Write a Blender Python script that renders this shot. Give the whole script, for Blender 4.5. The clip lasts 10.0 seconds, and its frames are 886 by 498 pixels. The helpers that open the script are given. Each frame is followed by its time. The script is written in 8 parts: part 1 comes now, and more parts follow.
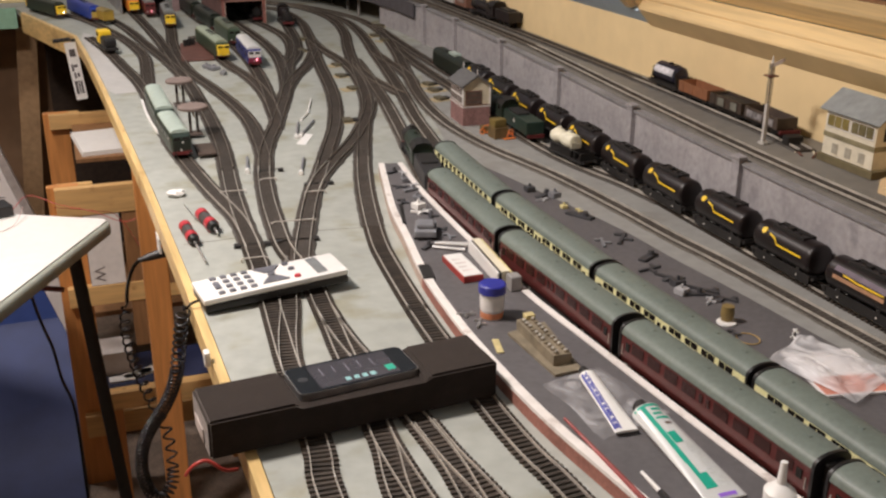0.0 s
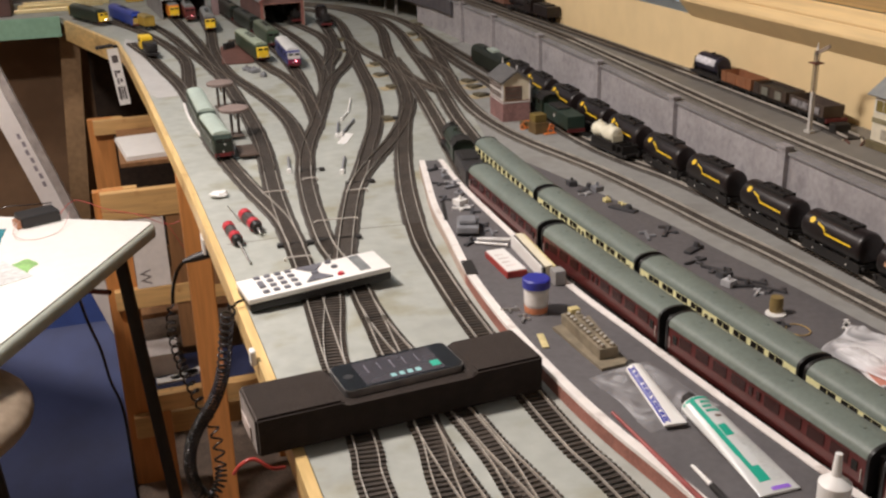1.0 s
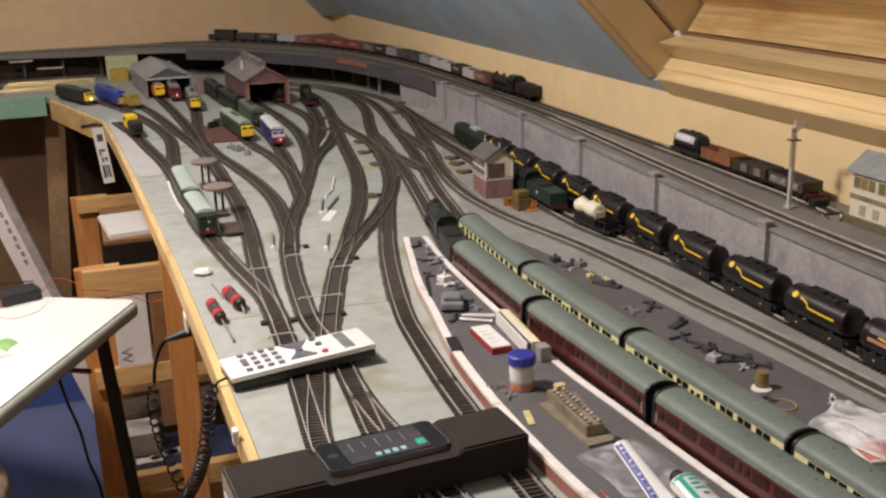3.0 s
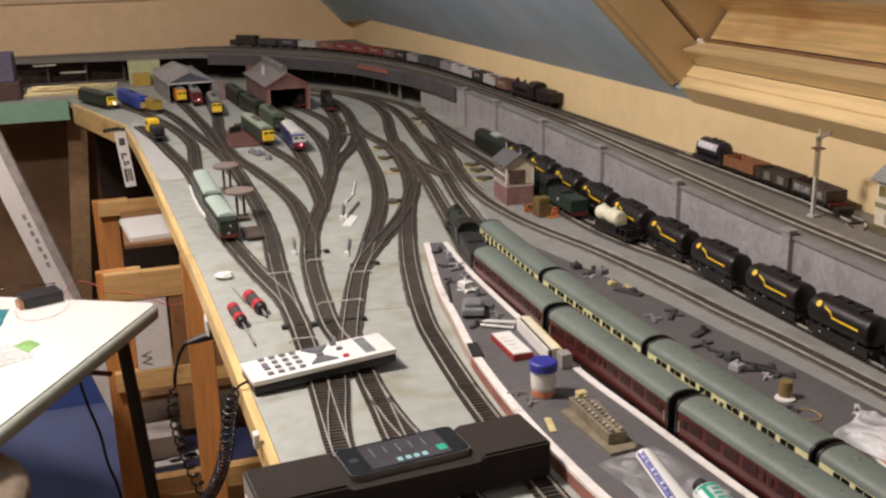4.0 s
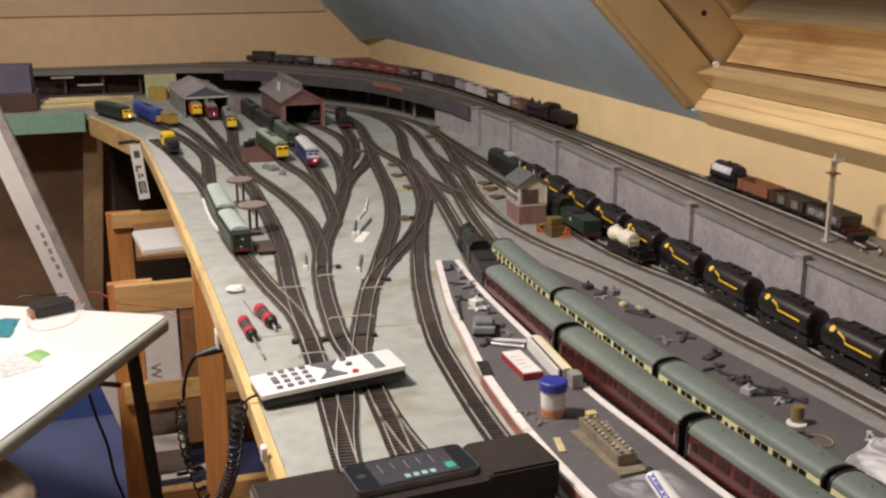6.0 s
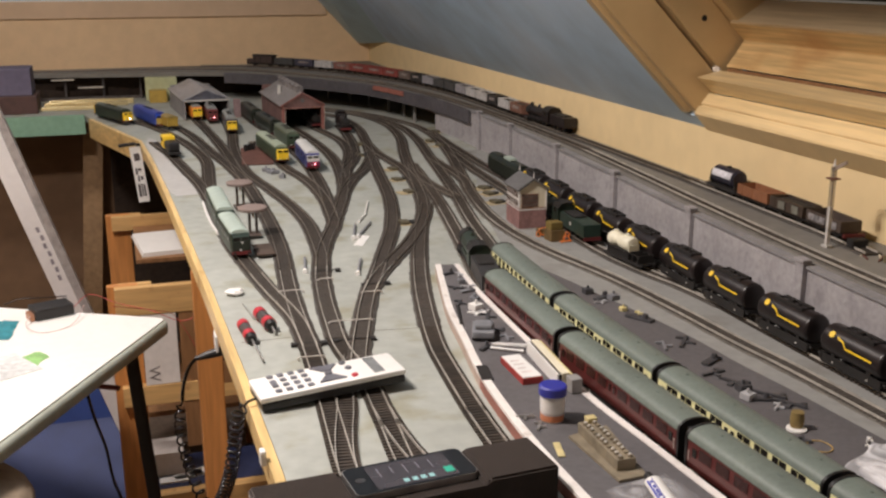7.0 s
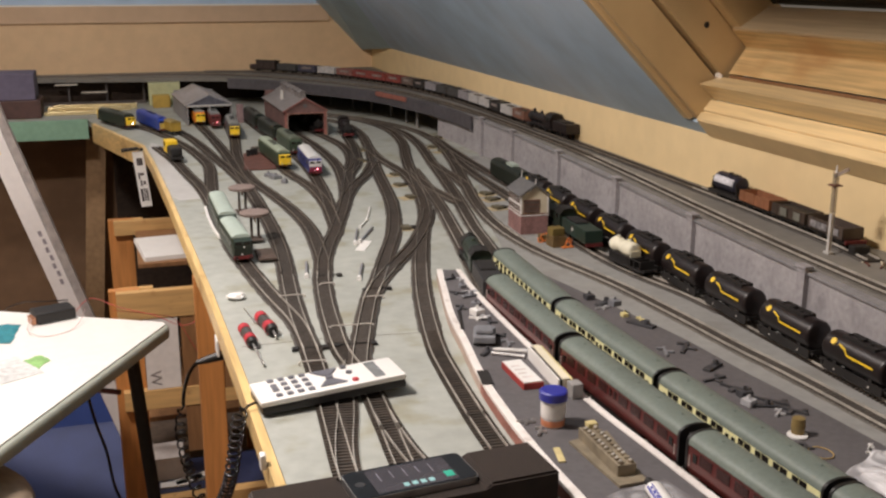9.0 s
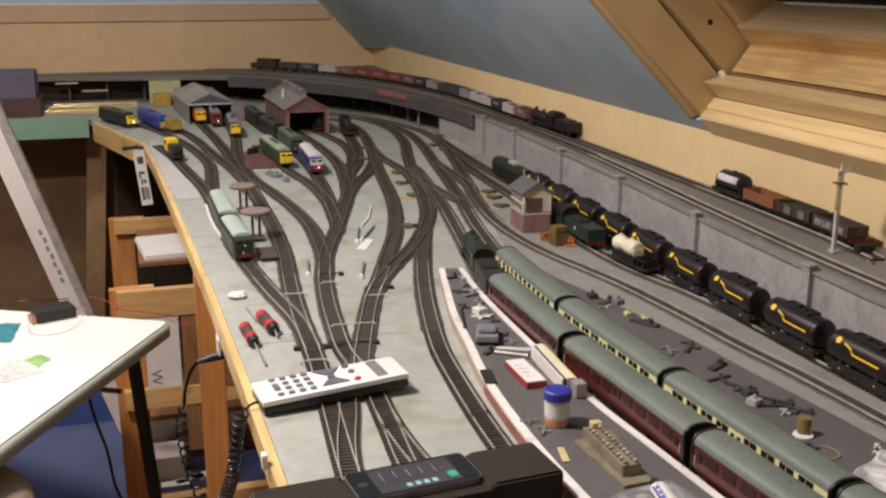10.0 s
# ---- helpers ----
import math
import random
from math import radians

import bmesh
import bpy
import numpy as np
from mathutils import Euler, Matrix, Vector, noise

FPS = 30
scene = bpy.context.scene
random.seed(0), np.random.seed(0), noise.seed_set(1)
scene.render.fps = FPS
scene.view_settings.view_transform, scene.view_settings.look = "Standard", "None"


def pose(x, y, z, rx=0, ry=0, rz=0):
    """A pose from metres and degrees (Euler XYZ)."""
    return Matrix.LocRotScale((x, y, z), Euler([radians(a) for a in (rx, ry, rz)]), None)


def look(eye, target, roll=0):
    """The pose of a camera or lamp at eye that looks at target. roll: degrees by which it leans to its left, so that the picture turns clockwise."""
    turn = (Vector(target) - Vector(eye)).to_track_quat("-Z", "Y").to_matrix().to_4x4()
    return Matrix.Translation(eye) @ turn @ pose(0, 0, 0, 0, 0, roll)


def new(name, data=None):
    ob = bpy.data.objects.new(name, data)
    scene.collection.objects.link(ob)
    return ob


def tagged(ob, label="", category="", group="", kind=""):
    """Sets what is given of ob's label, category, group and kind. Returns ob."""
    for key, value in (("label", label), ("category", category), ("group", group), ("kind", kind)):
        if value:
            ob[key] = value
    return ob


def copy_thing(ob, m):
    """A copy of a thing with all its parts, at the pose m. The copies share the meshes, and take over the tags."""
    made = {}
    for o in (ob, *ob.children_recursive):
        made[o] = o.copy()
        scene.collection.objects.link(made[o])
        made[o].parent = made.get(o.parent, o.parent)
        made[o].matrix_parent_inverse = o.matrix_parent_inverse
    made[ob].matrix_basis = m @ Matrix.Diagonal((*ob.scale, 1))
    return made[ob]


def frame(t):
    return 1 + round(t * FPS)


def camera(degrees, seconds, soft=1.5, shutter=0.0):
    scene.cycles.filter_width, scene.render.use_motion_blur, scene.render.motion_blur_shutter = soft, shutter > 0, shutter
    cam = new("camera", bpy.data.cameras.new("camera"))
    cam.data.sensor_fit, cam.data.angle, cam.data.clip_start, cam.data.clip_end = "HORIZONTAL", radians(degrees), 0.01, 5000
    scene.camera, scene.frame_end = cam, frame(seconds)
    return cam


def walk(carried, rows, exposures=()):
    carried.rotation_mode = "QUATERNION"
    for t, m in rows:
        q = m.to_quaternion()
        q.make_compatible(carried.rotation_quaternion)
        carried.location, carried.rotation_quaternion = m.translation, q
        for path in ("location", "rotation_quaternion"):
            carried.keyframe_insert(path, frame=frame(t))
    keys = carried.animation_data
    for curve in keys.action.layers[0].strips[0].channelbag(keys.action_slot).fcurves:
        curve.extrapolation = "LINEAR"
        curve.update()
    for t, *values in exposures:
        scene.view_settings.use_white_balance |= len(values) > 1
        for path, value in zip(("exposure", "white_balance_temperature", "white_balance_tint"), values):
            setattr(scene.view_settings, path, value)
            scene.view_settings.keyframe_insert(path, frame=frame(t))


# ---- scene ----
cam = camera(47.1, 10.0, soft=2.4)
PATH = [
    (0, (0.006, -0.005, 0.471), (0.657, 1.739, -0.26), 0.3),
    (0.3, (0.0036, -0.005, 0.4692), (0.6247, 1.7462, -0.2626), -0.15),
    (0.5, (0.002, -0.005, 0.468), (0.615, 1.751, -0.267), -0.1),
    (0.8, (0.0038, -0.0032, 0.4668), (0.595, 1.7618, -0.2699), -0.81),
    (1, (0.005, -0.002, 0.466), (0.58, 1.769, -0.266), -1.6),
    (1.2, (0.0046, -0.002, 0.466), (0.6172, 1.7702, -0.2347), -1.65),
    (1.4, (0.0042, -0.002, 0.466), (0.6401, 1.7714, -0.1938), -1.32),
    (1.5, (0.004, -0.002, 0.466), (0.657, 1.772, -0.187), -1.0),
    (1.8, (0.0094, 0.0004, 0.466), (0.6885, 1.7696, -0.1813), -1.3),
    (2, (0.013, 0.002, 0.466), (0.7, 1.768, -0.173), -1.9),
    (2.2, (0.0098, -0.0, 0.4664), (0.6972, 1.772, -0.1676), -2.03),
    (2.5, (0.005, -0.003, 0.467), (0.667, 1.778, -0.159), -2.0),
    (2.7, (0.0042, -0.0025, 0.4667), (0.6455, 1.7837, -0.1381), -1.78),
    (3.8, (-0.0002, 0.0005, 0.4653), (0.6005, 1.8153, -0.1143), -1.34),
    (4, (-0.001, 0.001, 0.465), (0.594, 1.821, -0.113), -1.3),
    (4.5, (0.002, -0.002, 0.465), (0.599, 1.822, -0.1), -1.1),
    (5, (0.002, -0.001, 0.465), (0.59, 1.829, -0.089), -0.9),
    (5.5, (-0.002, 0.002, 0.462), (0.592, 1.832, -0.083), -0.6),
    (5.7, (-0.002, 0.0021, 0.462), (0.5816, 1.8333, -0.0808), -0.53),
    (6.8, (-0.002, 0.0029, 0.462), (0.5756, 1.8407, -0.0737), -0.11),
    (7, (-0.002, 0.003, 0.462), (0.578, 1.842, -0.072), -0.1),
    (7.5, (-0.002, 0.001, 0.462), (0.58, 1.839, -0.07), 0.2),
    (8, (0.001, 0.003, 0.461), (0.59, 1.838, -0.073), 0.0),
    (8.5, (0.001, 0.004, 0.46), (0.588, 1.839, -0.074), -0.0),
    (9, (-0.001, 0.002, 0.46), (0.575, 1.844, -0.061), 0.1),
    (9.5, (-0.003, 0.004, 0.46), (0.571, 1.848, -0.058), 0.1),
    (10, (-0.001, 0.01, 0.457), (0.574, 1.853, -0.066), 0.1),
]
walk(cam, [(t, look(e, a, r)) for t, e, a, r in PATH])

# ---- light ----
world = bpy.data.worlds.new("room_air")
scene.world = world
world.use_nodes = True
world.node_tree.nodes["Background"].inputs[0].default_value = (1.0, 0.85, 0.7, 1)
world.node_tree.nodes["Background"].inputs[1].default_value = 0.13
scene.view_settings.exposure = -0.08


def unseen_lamp(name, x, y, z, watts, size):
    lamp = bpy.data.lights.new(name, "AREA")
    lamp.shape, lamp.size, lamp.energy, lamp.color = "DISK", size, watts, (1.0, 0.89, 0.835)
    ob = new(name, lamp)
    ob.location = (x, y, z)
    return ob


unseen_lamp("unseen_lamp", -0.52, 1.08, 1.42, 43, 0.26)
unseen_lamp("unseen_lamp", -0.42, 2.45, 1.42, 15.5, 0.26)
# Weak fill lamp added behind the camera to lift front and under-table faces.
unseen_lamp("unseen_lamp", -0.42, -1.40, 1.38, 4.5, 0.30)


# ---- materials ----
def material(name, base, rough=0.6, metal=0.0, vary=0.25, scale=60.0, bump=0.15, dirt=None, coat=0.0, grain=None, island=0.0, spec=0.5):
    m = bpy.data.materials.new(name)
    m.use_nodes = True
    nt = m.node_tree
    n, l = nt.nodes, nt.links
    p = n["Principled BSDF"]
    tc = n.new("ShaderNodeTexCoord")
    src = tc.outputs["Object"]
    if grain:
        mp = n.new("ShaderNodeMapping")
        mp.inputs["Scale"].default_value = grain
        l.new(src, mp.inputs[0])
        src = mp.outputs[0]
    fine = n.new("ShaderNodeTexNoise")
    fine.inputs["Scale"].default_value, fine.inputs["Detail"].default_value = scale, 6
    l.new(src, fine.inputs["Vector"])
    big = n.new("ShaderNodeTexNoise")
    big.inputs["Scale"].default_value, big.inputs["Detail"].default_value = scale * 0.12, 3
    l.new(src, big.inputs["Vector"])
    add = n.new("ShaderNodeMath")
    add.operation = "ADD"
    l.new(fine.outputs["Fac"], add.inputs[0])
    l.new(big.outputs["Fac"], add.inputs[1])
    ramp = n.new("ShaderNodeMapRange")
    ramp.inputs[1].default_value, ramp.inputs[2].default_value = 0.75, 1.25
    ramp.inputs[3].default_value, ramp.inputs[4].default_value = 1 - vary, 1 + vary
    l.new(add.outputs[0], ramp.inputs[0])
    mul = n.new("ShaderNodeVectorMath")
    mul.operation = "SCALE"
    mul.inputs[0].default_value = base
    l.new(ramp.outputs[0], mul.inputs["Scale"])
    colour = mul.outputs[0]
    if island:
        oi = n.new("ShaderNodeObjectInfo")
        mr = n.new("ShaderNodeMapRange")
        mr.inputs[3].default_value, mr.inputs[4].default_value = 1 - island, 1 + island
        l.new(oi.outputs["Random"], mr.inputs[0])
        mu = n.new("ShaderNodeVectorMath")
        mu.operation = "SCALE"
        l.new(colour, mu.inputs[0])
        l.new(mr.outputs[0], mu.inputs["Scale"])
        colour = mu.outputs[0]
    if dirt:
        dcol, lo, hi, dscale = dirt
        dn = n.new("ShaderNodeTexNoise")
        dn.inputs["Scale"].default_value, dn.inputs["Detail"].default_value = dscale, 8
        l.new(tc.outputs["Object"], dn.inputs["Vector"])
        dm = n.new("ShaderNodeMapRange")
        dm.inputs[1].default_value, dm.inputs[2].default_value = lo, hi
        l.new(dn.outputs["Fac"], dm.inputs[0])
        mix = n.new("ShaderNodeMix")
        mix.data_type = "RGBA"
        l.new(dm.outputs[0], mix.inputs[0])
        l.new(colour, mix.inputs[6])
        mix.inputs[7].default_value = (*dcol, 1)
        colour = mix.outputs[2]
    l.new(colour, p.inputs["Base Color"])
    p.inputs["Roughness"].default_value, p.inputs["Metallic"].default_value = rough, metal
    p.inputs["Coat Weight"].default_value = coat
    p.inputs["Specular IOR Level"].default_value = spec
    if bump:
        b = n.new("ShaderNodeBump")
        b.inputs["Strength"].default_value, b.inputs["Distance"].default_value = bump, 0.002
        l.new(fine.outputs["Fac"], b.inputs["Height"])
        l.new(b.outputs[0], p.inputs["Normal"])
    return m


GREY_PAINT = material("grey_board_paint", (0.365, 0.38, 0.345), 0.6, vary=0.12, scale=45, dirt=((0.25, 0.235, 0.15), 0.54, 0.73, 13))
PINE = material("pine", (0.62, 0.38, 0.15), 0.45, vary=0.22, scale=14, grain=(9, 0.7, 9), bump=0.08)
PINE_RAIL = material("pine_rail", (0.60, 0.37, 0.15), 0.45, vary=0.2, scale=12, grain=(0.7, 9, 9), bump=0.08, dirt=((0.40, 0.22, 0.08), 0.60, 0.70, 22))
PINE_FRAME = material("varnished_pine", (0.73, 0.56, 0.30), 0.35, vary=0.2, scale=12, grain=(10, 0.6, 10), bump=0.05, coat=0.2)
# Darker sash wood tint that also carries shade on the sash faces.
PINE_SASH = material("darker_shaded_sash", (0.62, 0.43, 0.20), 0.35, vary=0.3, scale=16, grain=(10, 0.5, 10), bump=0.06, coat=0.2, dirt=((0.42, 0.22, 0.08), 0.55, 0.72, 5))
# Bead pine greyed and darkened: recess shade put into its colour.
PINE_BEAD = material("shaded_pine_bead", (0.50, 0.385, 0.235), 0.45, vary=0.2, scale=12, grain=(10, 0.6, 10), bump=0.05)
PINE_POST = material("orange_pine", (0.52, 0.22, 0.065), 0.45, vary=0.2, scale=14, grain=(10, 10, 0.7), bump=0.08)
PINE_SIDE = material("varnished_pine_side", (0.60, 0.43, 0.22), 0.4, vary=0.14, scale=10, grain=(0.9, 12, 0.9), bump=0.05, coat=0.2)
BROWN_WOOD = material("brown_wood", (0.24, 0.12, 0.05), 0.55, vary=0.25, scale=14, grain=(8, 8, 0.7))
CREAM_GABLE = material("peach_cream_wall_paint", (0.73, 0.525, 0.315), 0.75, vary=0.06, scale=25, bump=0.05)
CREAM_WALL = material("cream_wall_paint", (0.80, 0.625, 0.35), 0.75, vary=0.05, scale=25, bump=0.05)
BLUE_WALL = material("sky_blue_paint", (0.505, 0.665, 0.845), 0.7, vary=0.14, scale=9, bump=0.05, dirt=((0.66, 0.72, 0.82), 0.50, 0.78, 1.1))
GREEN_PAINT = material("green_fascia_paint", (0.23, 0.40, 0.285), 0.6, vary=0.1)
SHADE_BOARD = material("shade_board", (0.040, 0.026, 0.018), 0.9, vary=0.3)
CARPET = material("dark_carpet", (0.22, 0.17, 0.135), 0.95, vary=0.3, scale=200)
STONE = material("grey_stone_sheet", (0.35, 0.335, 0.345), 0.8, vary=0.16, scale=120, bump=0.5, dirt=((0.22, 0.21, 0.22), 0.55, 0.8, 40))
STONE_DARK = material("grey_coping", (0.24, 0.235, 0.24), 0.8, vary=0.2, scale=90)
DECK = material("grey_deck_paint", (0.195, 0.185, 0.165), 0.75, vary=0.12, scale=40)
BALLAST = material("dark_ballast", (0.080, 0.073, 0.065), 0.9, vary=0.35, scale=400, bump=0.6)
SLEEPER = material("brown_sleeper", (0.050, 0.038, 0.029), 0.75, vary=0.3, scale=150, island=0.3)
RAIL = material("highlit_nickel_rail", (0.82, 0.77, 0.69), 0.28, metal=0.6, vary=0.2, scale=80)
RAIL_MID = material("mid_tone_rail", (0.50, 0.47, 0.415), 0.4, metal=0.25, vary=0.3, scale=60)
BALLAST_MAIN = material("main_line_ballast", (0.125, 0.115, 0.10), 0.9, vary=0.3, scale=400, bump=0.6)
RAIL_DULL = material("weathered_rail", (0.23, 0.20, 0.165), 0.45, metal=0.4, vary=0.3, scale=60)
PLATFORM = material("platform_tarmac", (0.108, 0.101, 0.104), 0.8, vary=0.12, scale=150, bump=0.25)
PLAT_EDGE = material("white_edge_paint", (0.78, 0.74, 0.70), 0.6, vary=0.1, scale=60, dirt=((0.45, 0.38, 0.34), 0.6, 0.75, 40))
BRICK = material("model_brick", (0.30, 0.13, 0.10), 0.8, vary=0.25, scale=300)
ROOF_GREY = material("coach_roof_grey", (0.148, 0.178, 0.155), 0.5, vary=0.12, scale=240, bump=0.03)
MAROON = material("maroon_coach_paint", (0.092, 0.020, 0.018), 0.3, vary=0.12, scale=60, bump=0.02)
COACH_CREAM = material("cream_coach_paint", (0.82, 0.79, 0.43), 0.35, vary=0.08, bump=0.02)
BLACK = material("black_plastic", (0.012, 0.011, 0.011), 0.45, vary=0.2, bump=0.05)
MATT_BLACK = material("matt_black", (0.014, 0.012, 0.011), 0.7, vary=0.3)
TANK_BLACK = material("tank_black", (0.016, 0.011, 0.011), 0.36, vary=0.35, scale=60, bump=0.06, spec=0.5)
YELLOW = material("yellow_paint", (0.90, 0.60, 0.03), 0.4, vary=0.08)
WINDOW_DARK = material("dark_window_glazing", (0.02, 0.018, 0.016), 0.12, vary=0.1, bump=0)
WHITE = material("white_plastic", (0.80, 0.79, 0.76), 0.4, vary=0.03, bump=0.02)
LOCO_GREEN = material("loco_green", (0.022, 0.034, 0.024), 0.4, vary=0.15, bump=0.03)
PINE_EDGE = material("pale_pine_edge", (0.70, 0.49, 0.21), 0.4, vary=0.25, scale=14, grain=(9, 0.7, 9), bump=0.1, dirt=((0.45, 0.27, 0.10), 0.58, 0.72, 18))
BLUE_BOX = material("blue_plastic", (0.050, 0.092, 0.31), 0.5, vary=0.15, scale=20)


# ---- building helpers ----
def mesh_of(name, bm, mat, smooth=False):
    me = bpy.data.meshes.new(name)
    bmesh.ops.recalc_face_normals(bm, faces=bm.faces[:])
    bm.to_mesh(me)
    bm.free()
    me.materials.append(mat)
    if smooth:
        me.polygons.foreach_set("use_smooth", [True] * len(me.polygons))
        me.set_sharp_from_angle(angle=radians(35))
    return me


def part(name, bm, mat, parent, label="", smooth=False):
    ob = new(name, mesh_of(name, bm, mat, smooth))
    ob.parent = parent
    return tagged(ob, label)


def thing(name, m, label, category, group=""):
    ob = new(name)
    ob.matrix_basis = m
    ob.empty_display_size = 0.02
    return tagged(ob, label, category, group)


def solid(name, bm, mat, label, category, group="", m=None, smooth=False):
    ob = new(name, mesh_of(name, bm, mat, smooth))
    if m is not None:
        ob.matrix_basis = m
    return tagged(ob, label, category, group)


def setting(name, bm, mat, label, category):
    ob = new(name, mesh_of(name, bm, mat))
    return tagged(ob, label, category, kind="structure")


def box(bm, x0, y0, z0, x1, y1, z1, bevel=0.0, m=None):
    r = bmesh.ops.create_cube(bm, size=1)
    vs = r["verts"]
    for v in vs:
        v.co = Vector((x0 + (v.co.x + 0.5) * (x1 - x0), y0 + (v.co.y + 0.5) * (y1 - y0), z0 + (v.co.z + 0.5) * (z1 - z0)))
    if bevel:
        es = list({e for v in vs for e in v.link_edges})
        out = bmesh.ops.bevel(bm, geom=es, offset=bevel, segments=2, affect="EDGES", profile=0.6)
        vs = list({v for f in out["faces"] for v in f.verts} | {v for v in vs if v.is_valid})
    if m is not None:
        bmesh.ops.transform(bm, matrix=m, verts=vs)
    return bm


def one_box(*a, **k):
    return box(bmesh.new(), *a, **k)


def cyl(bm, r0, r1, a, b, seg=16, caps=True):
    a, b = Vector(a), Vector(b)
    d = b - a
    m = Matrix.Translation((a + b) / 2) @ d.to_track_quat("Z", "Y").to_matrix().to_4x4()
    bmesh.ops.create_cone(bm, cap_ends=caps, segments=seg, radius1=r0, radius2=r1, depth=d.length, matrix=m)
    return bm


def prism(bm, outline, y0, y1):
    """Outline of (x, z) points run along y."""
    a = [bm.verts.new((x, y0, z)) for x, z in outline]
    b = [bm.verts.new((x, y1, z)) for x, z in outline]
    k = len(outline)
    for i in range(k):
        bm.faces.new((a[i], a[(i + 1) % k], b[(i + 1) % k], b[i]))
    bm.faces.new(a[::-1])
    bm.faces.new(b)
    return bm


def slab(bm, outline, z0, z1):
    """Outline of (x, y) points run along z."""
    a = [bm.verts.new((x, y, z0)) for x, y in outline]
    b = [bm.verts.new((x, y, z1)) for x, y in outline]
    k = len(outline)
    for i in range(k):
        bm.faces.new((a[i], a[(i + 1) % k], b[(i + 1) % k], b[i]))
    bm.faces.new(a[::-1])
    bm.faces.new(b)
    return bm


def smooth_path(pts, step):
    """Even points along a soft curve through pts."""
    p = [Vector((*q, 0)) if len(q) == 2 else Vector(q) for q in pts]
    p = [p[0] * 2 - p[1]] + p + [p[-1] * 2 - p[-2]]
    fine = []
    for i in range(1, len(p) - 2):
        for k in range(12):
            t = k / 12
            a, b, c, d = p[i - 1], p[i], p[i + 1], p[i + 2]
            fine.append(0.5 * (2 * b + (c - a) * t + (2 * a - 5 * b + 4 * c - d) * t * t + (3 * b - a - 3 * c + d) * t ** 3))
    fine.append(p[-2])
    for _ in range(6):
        fine = [fine[0]] + [(fine[i - 1] + 2 * fine[i] + fine[i + 1]) / 4 for i in range(1, len(fine) - 1)] + [fine[-1]]
    out, left = [fine[0]], step
    for a, b in zip(fine, fine[1:]):
        d = (b - a).length
        at = 0.0
        while d - at >= left:
            at += left
            out.append(a.lerp(b, at / d))
            left = step
        left -= d - at
    return out


def ribbon(bm, path, section):
    """A section of (across, up) points swept along a level path."""
    rows = []
    for i, q in enumerate(path):
        d = path[min(i + 1, len(path) - 1)] - path[max(i - 1, 0)]
        d.z = 0
        d.normalize()
        side = Vector((d.y, -d.x, 0))
        rows.append([bm.verts.new(q + side * a + Vector((0, 0, u))) for a, u in section])
    k = len(section)
    for a, b in zip(rows, rows[1:]):
        for i in range(k):
            bm.faces.new((a[i], a[(i + 1) % k], b[(i + 1) % k], b[i]))
    bm.faces.new(rows[0])
    bm.faces.new(rows[-1][::-1])
    return bm


def rect(a, u0, b, u1):
    return [(a, u0), (b, u0), (b, u1), (a, u1)]


def wire(name, pts, radius, mat, parent=None, label="", category="", res=6, cyclic=False):
    cu = bpy.data.curves.new(name, "CURVE")
    cu.dimensions, cu.bevel_depth, cu.bevel_resolution, cu.use_fill_caps = "3D", radius, 2, True
    sp = cu.splines.new("POLY")
    sp.points.add(len(pts) - 1)
    for q, v in zip(sp.points, pts):
        q.co = (*v, 1)
    sp.use_cyclic_u = cyclic
    tmp = bpy.data.objects.new(name, cu)
    scene.collection.objects.link(tmp)
    me = bpy.data.meshes.new_from_object(tmp.evaluated_get(bpy.context.evaluated_depsgraph_get()))
    bpy.data.objects.remove(tmp)
    me.materials.clear()
    me.materials.append(mat)
    me.polygons.foreach_set("use_smooth", [True] * len(me.polygons))
    ob = new(name, me)
    ob.parent = parent
    return tagged(ob, label, category)


# ---- the room ----
FLOOR_Z = -0.92
XR, YF = 0.975, 4.10          # right knee wall, far gable wall
KNEE = 0.190                  # top of the knee wall
setting("floor", one_box(-3.0, -2.0, FLOOR_Z - 0.1, 1.3, 4.4, FLOOR_Z), CARPET, "dark carpeted attic floor under the railway boards", "floor")
setting("wall_east", one_box(XR, -2.0, FLOOR_Z, XR + 0.1, 4.4, KNEE), CREAM_WALL, "low cream painted knee wall behind the raised line", "wall")
setting("wall_north", one_box(-3.0, YF, FLOOR_Z, XR + 0.1, YF + 0.1, 1.6), CREAM_GABLE, "cream painted gable wall at the far end", "wall")
setting("wall_south", one_box(-3.0, -2.1, FLOOR_Z, XR + 0.1, -2.0, 1.6), CREAM_GABLE, "cream painted wall closing the room", "wall")
setting("wall_west", one_box(-3.1, -2.1, FLOOR_Z, -3.0, 4.4, 1.6), CREAM_GABLE, "cream painted side wall of the attic", "wall")
setting("ceiling", one_box(-3.0, -2.0, 1.5, 0.0, 4.4, 1.6), CREAM_WALL, "flat cream attic ceiling", "ceiling")

# sloping ceiling at 45 degrees with an opening for the roof window
WY0, WY1 = 0.62, 1.604
WU0, WU1 = 0.03, 0.98
def slope_point(u, n):
    """u up the slope from the knee wall, n outwards through it."""
    c = math.sqrt(0.5)
    return (XR - c * u + c * n, KNEE + c * u + c * n)


def slope_piece(bm, u0, u1, y0, y1, n0, n1):
    q = [slope_point(u0, n0), slope_point(u1, n0), slope_point(u1, n1), slope_point(u0, n1)]
    return prism(bm, q, y0, y1)


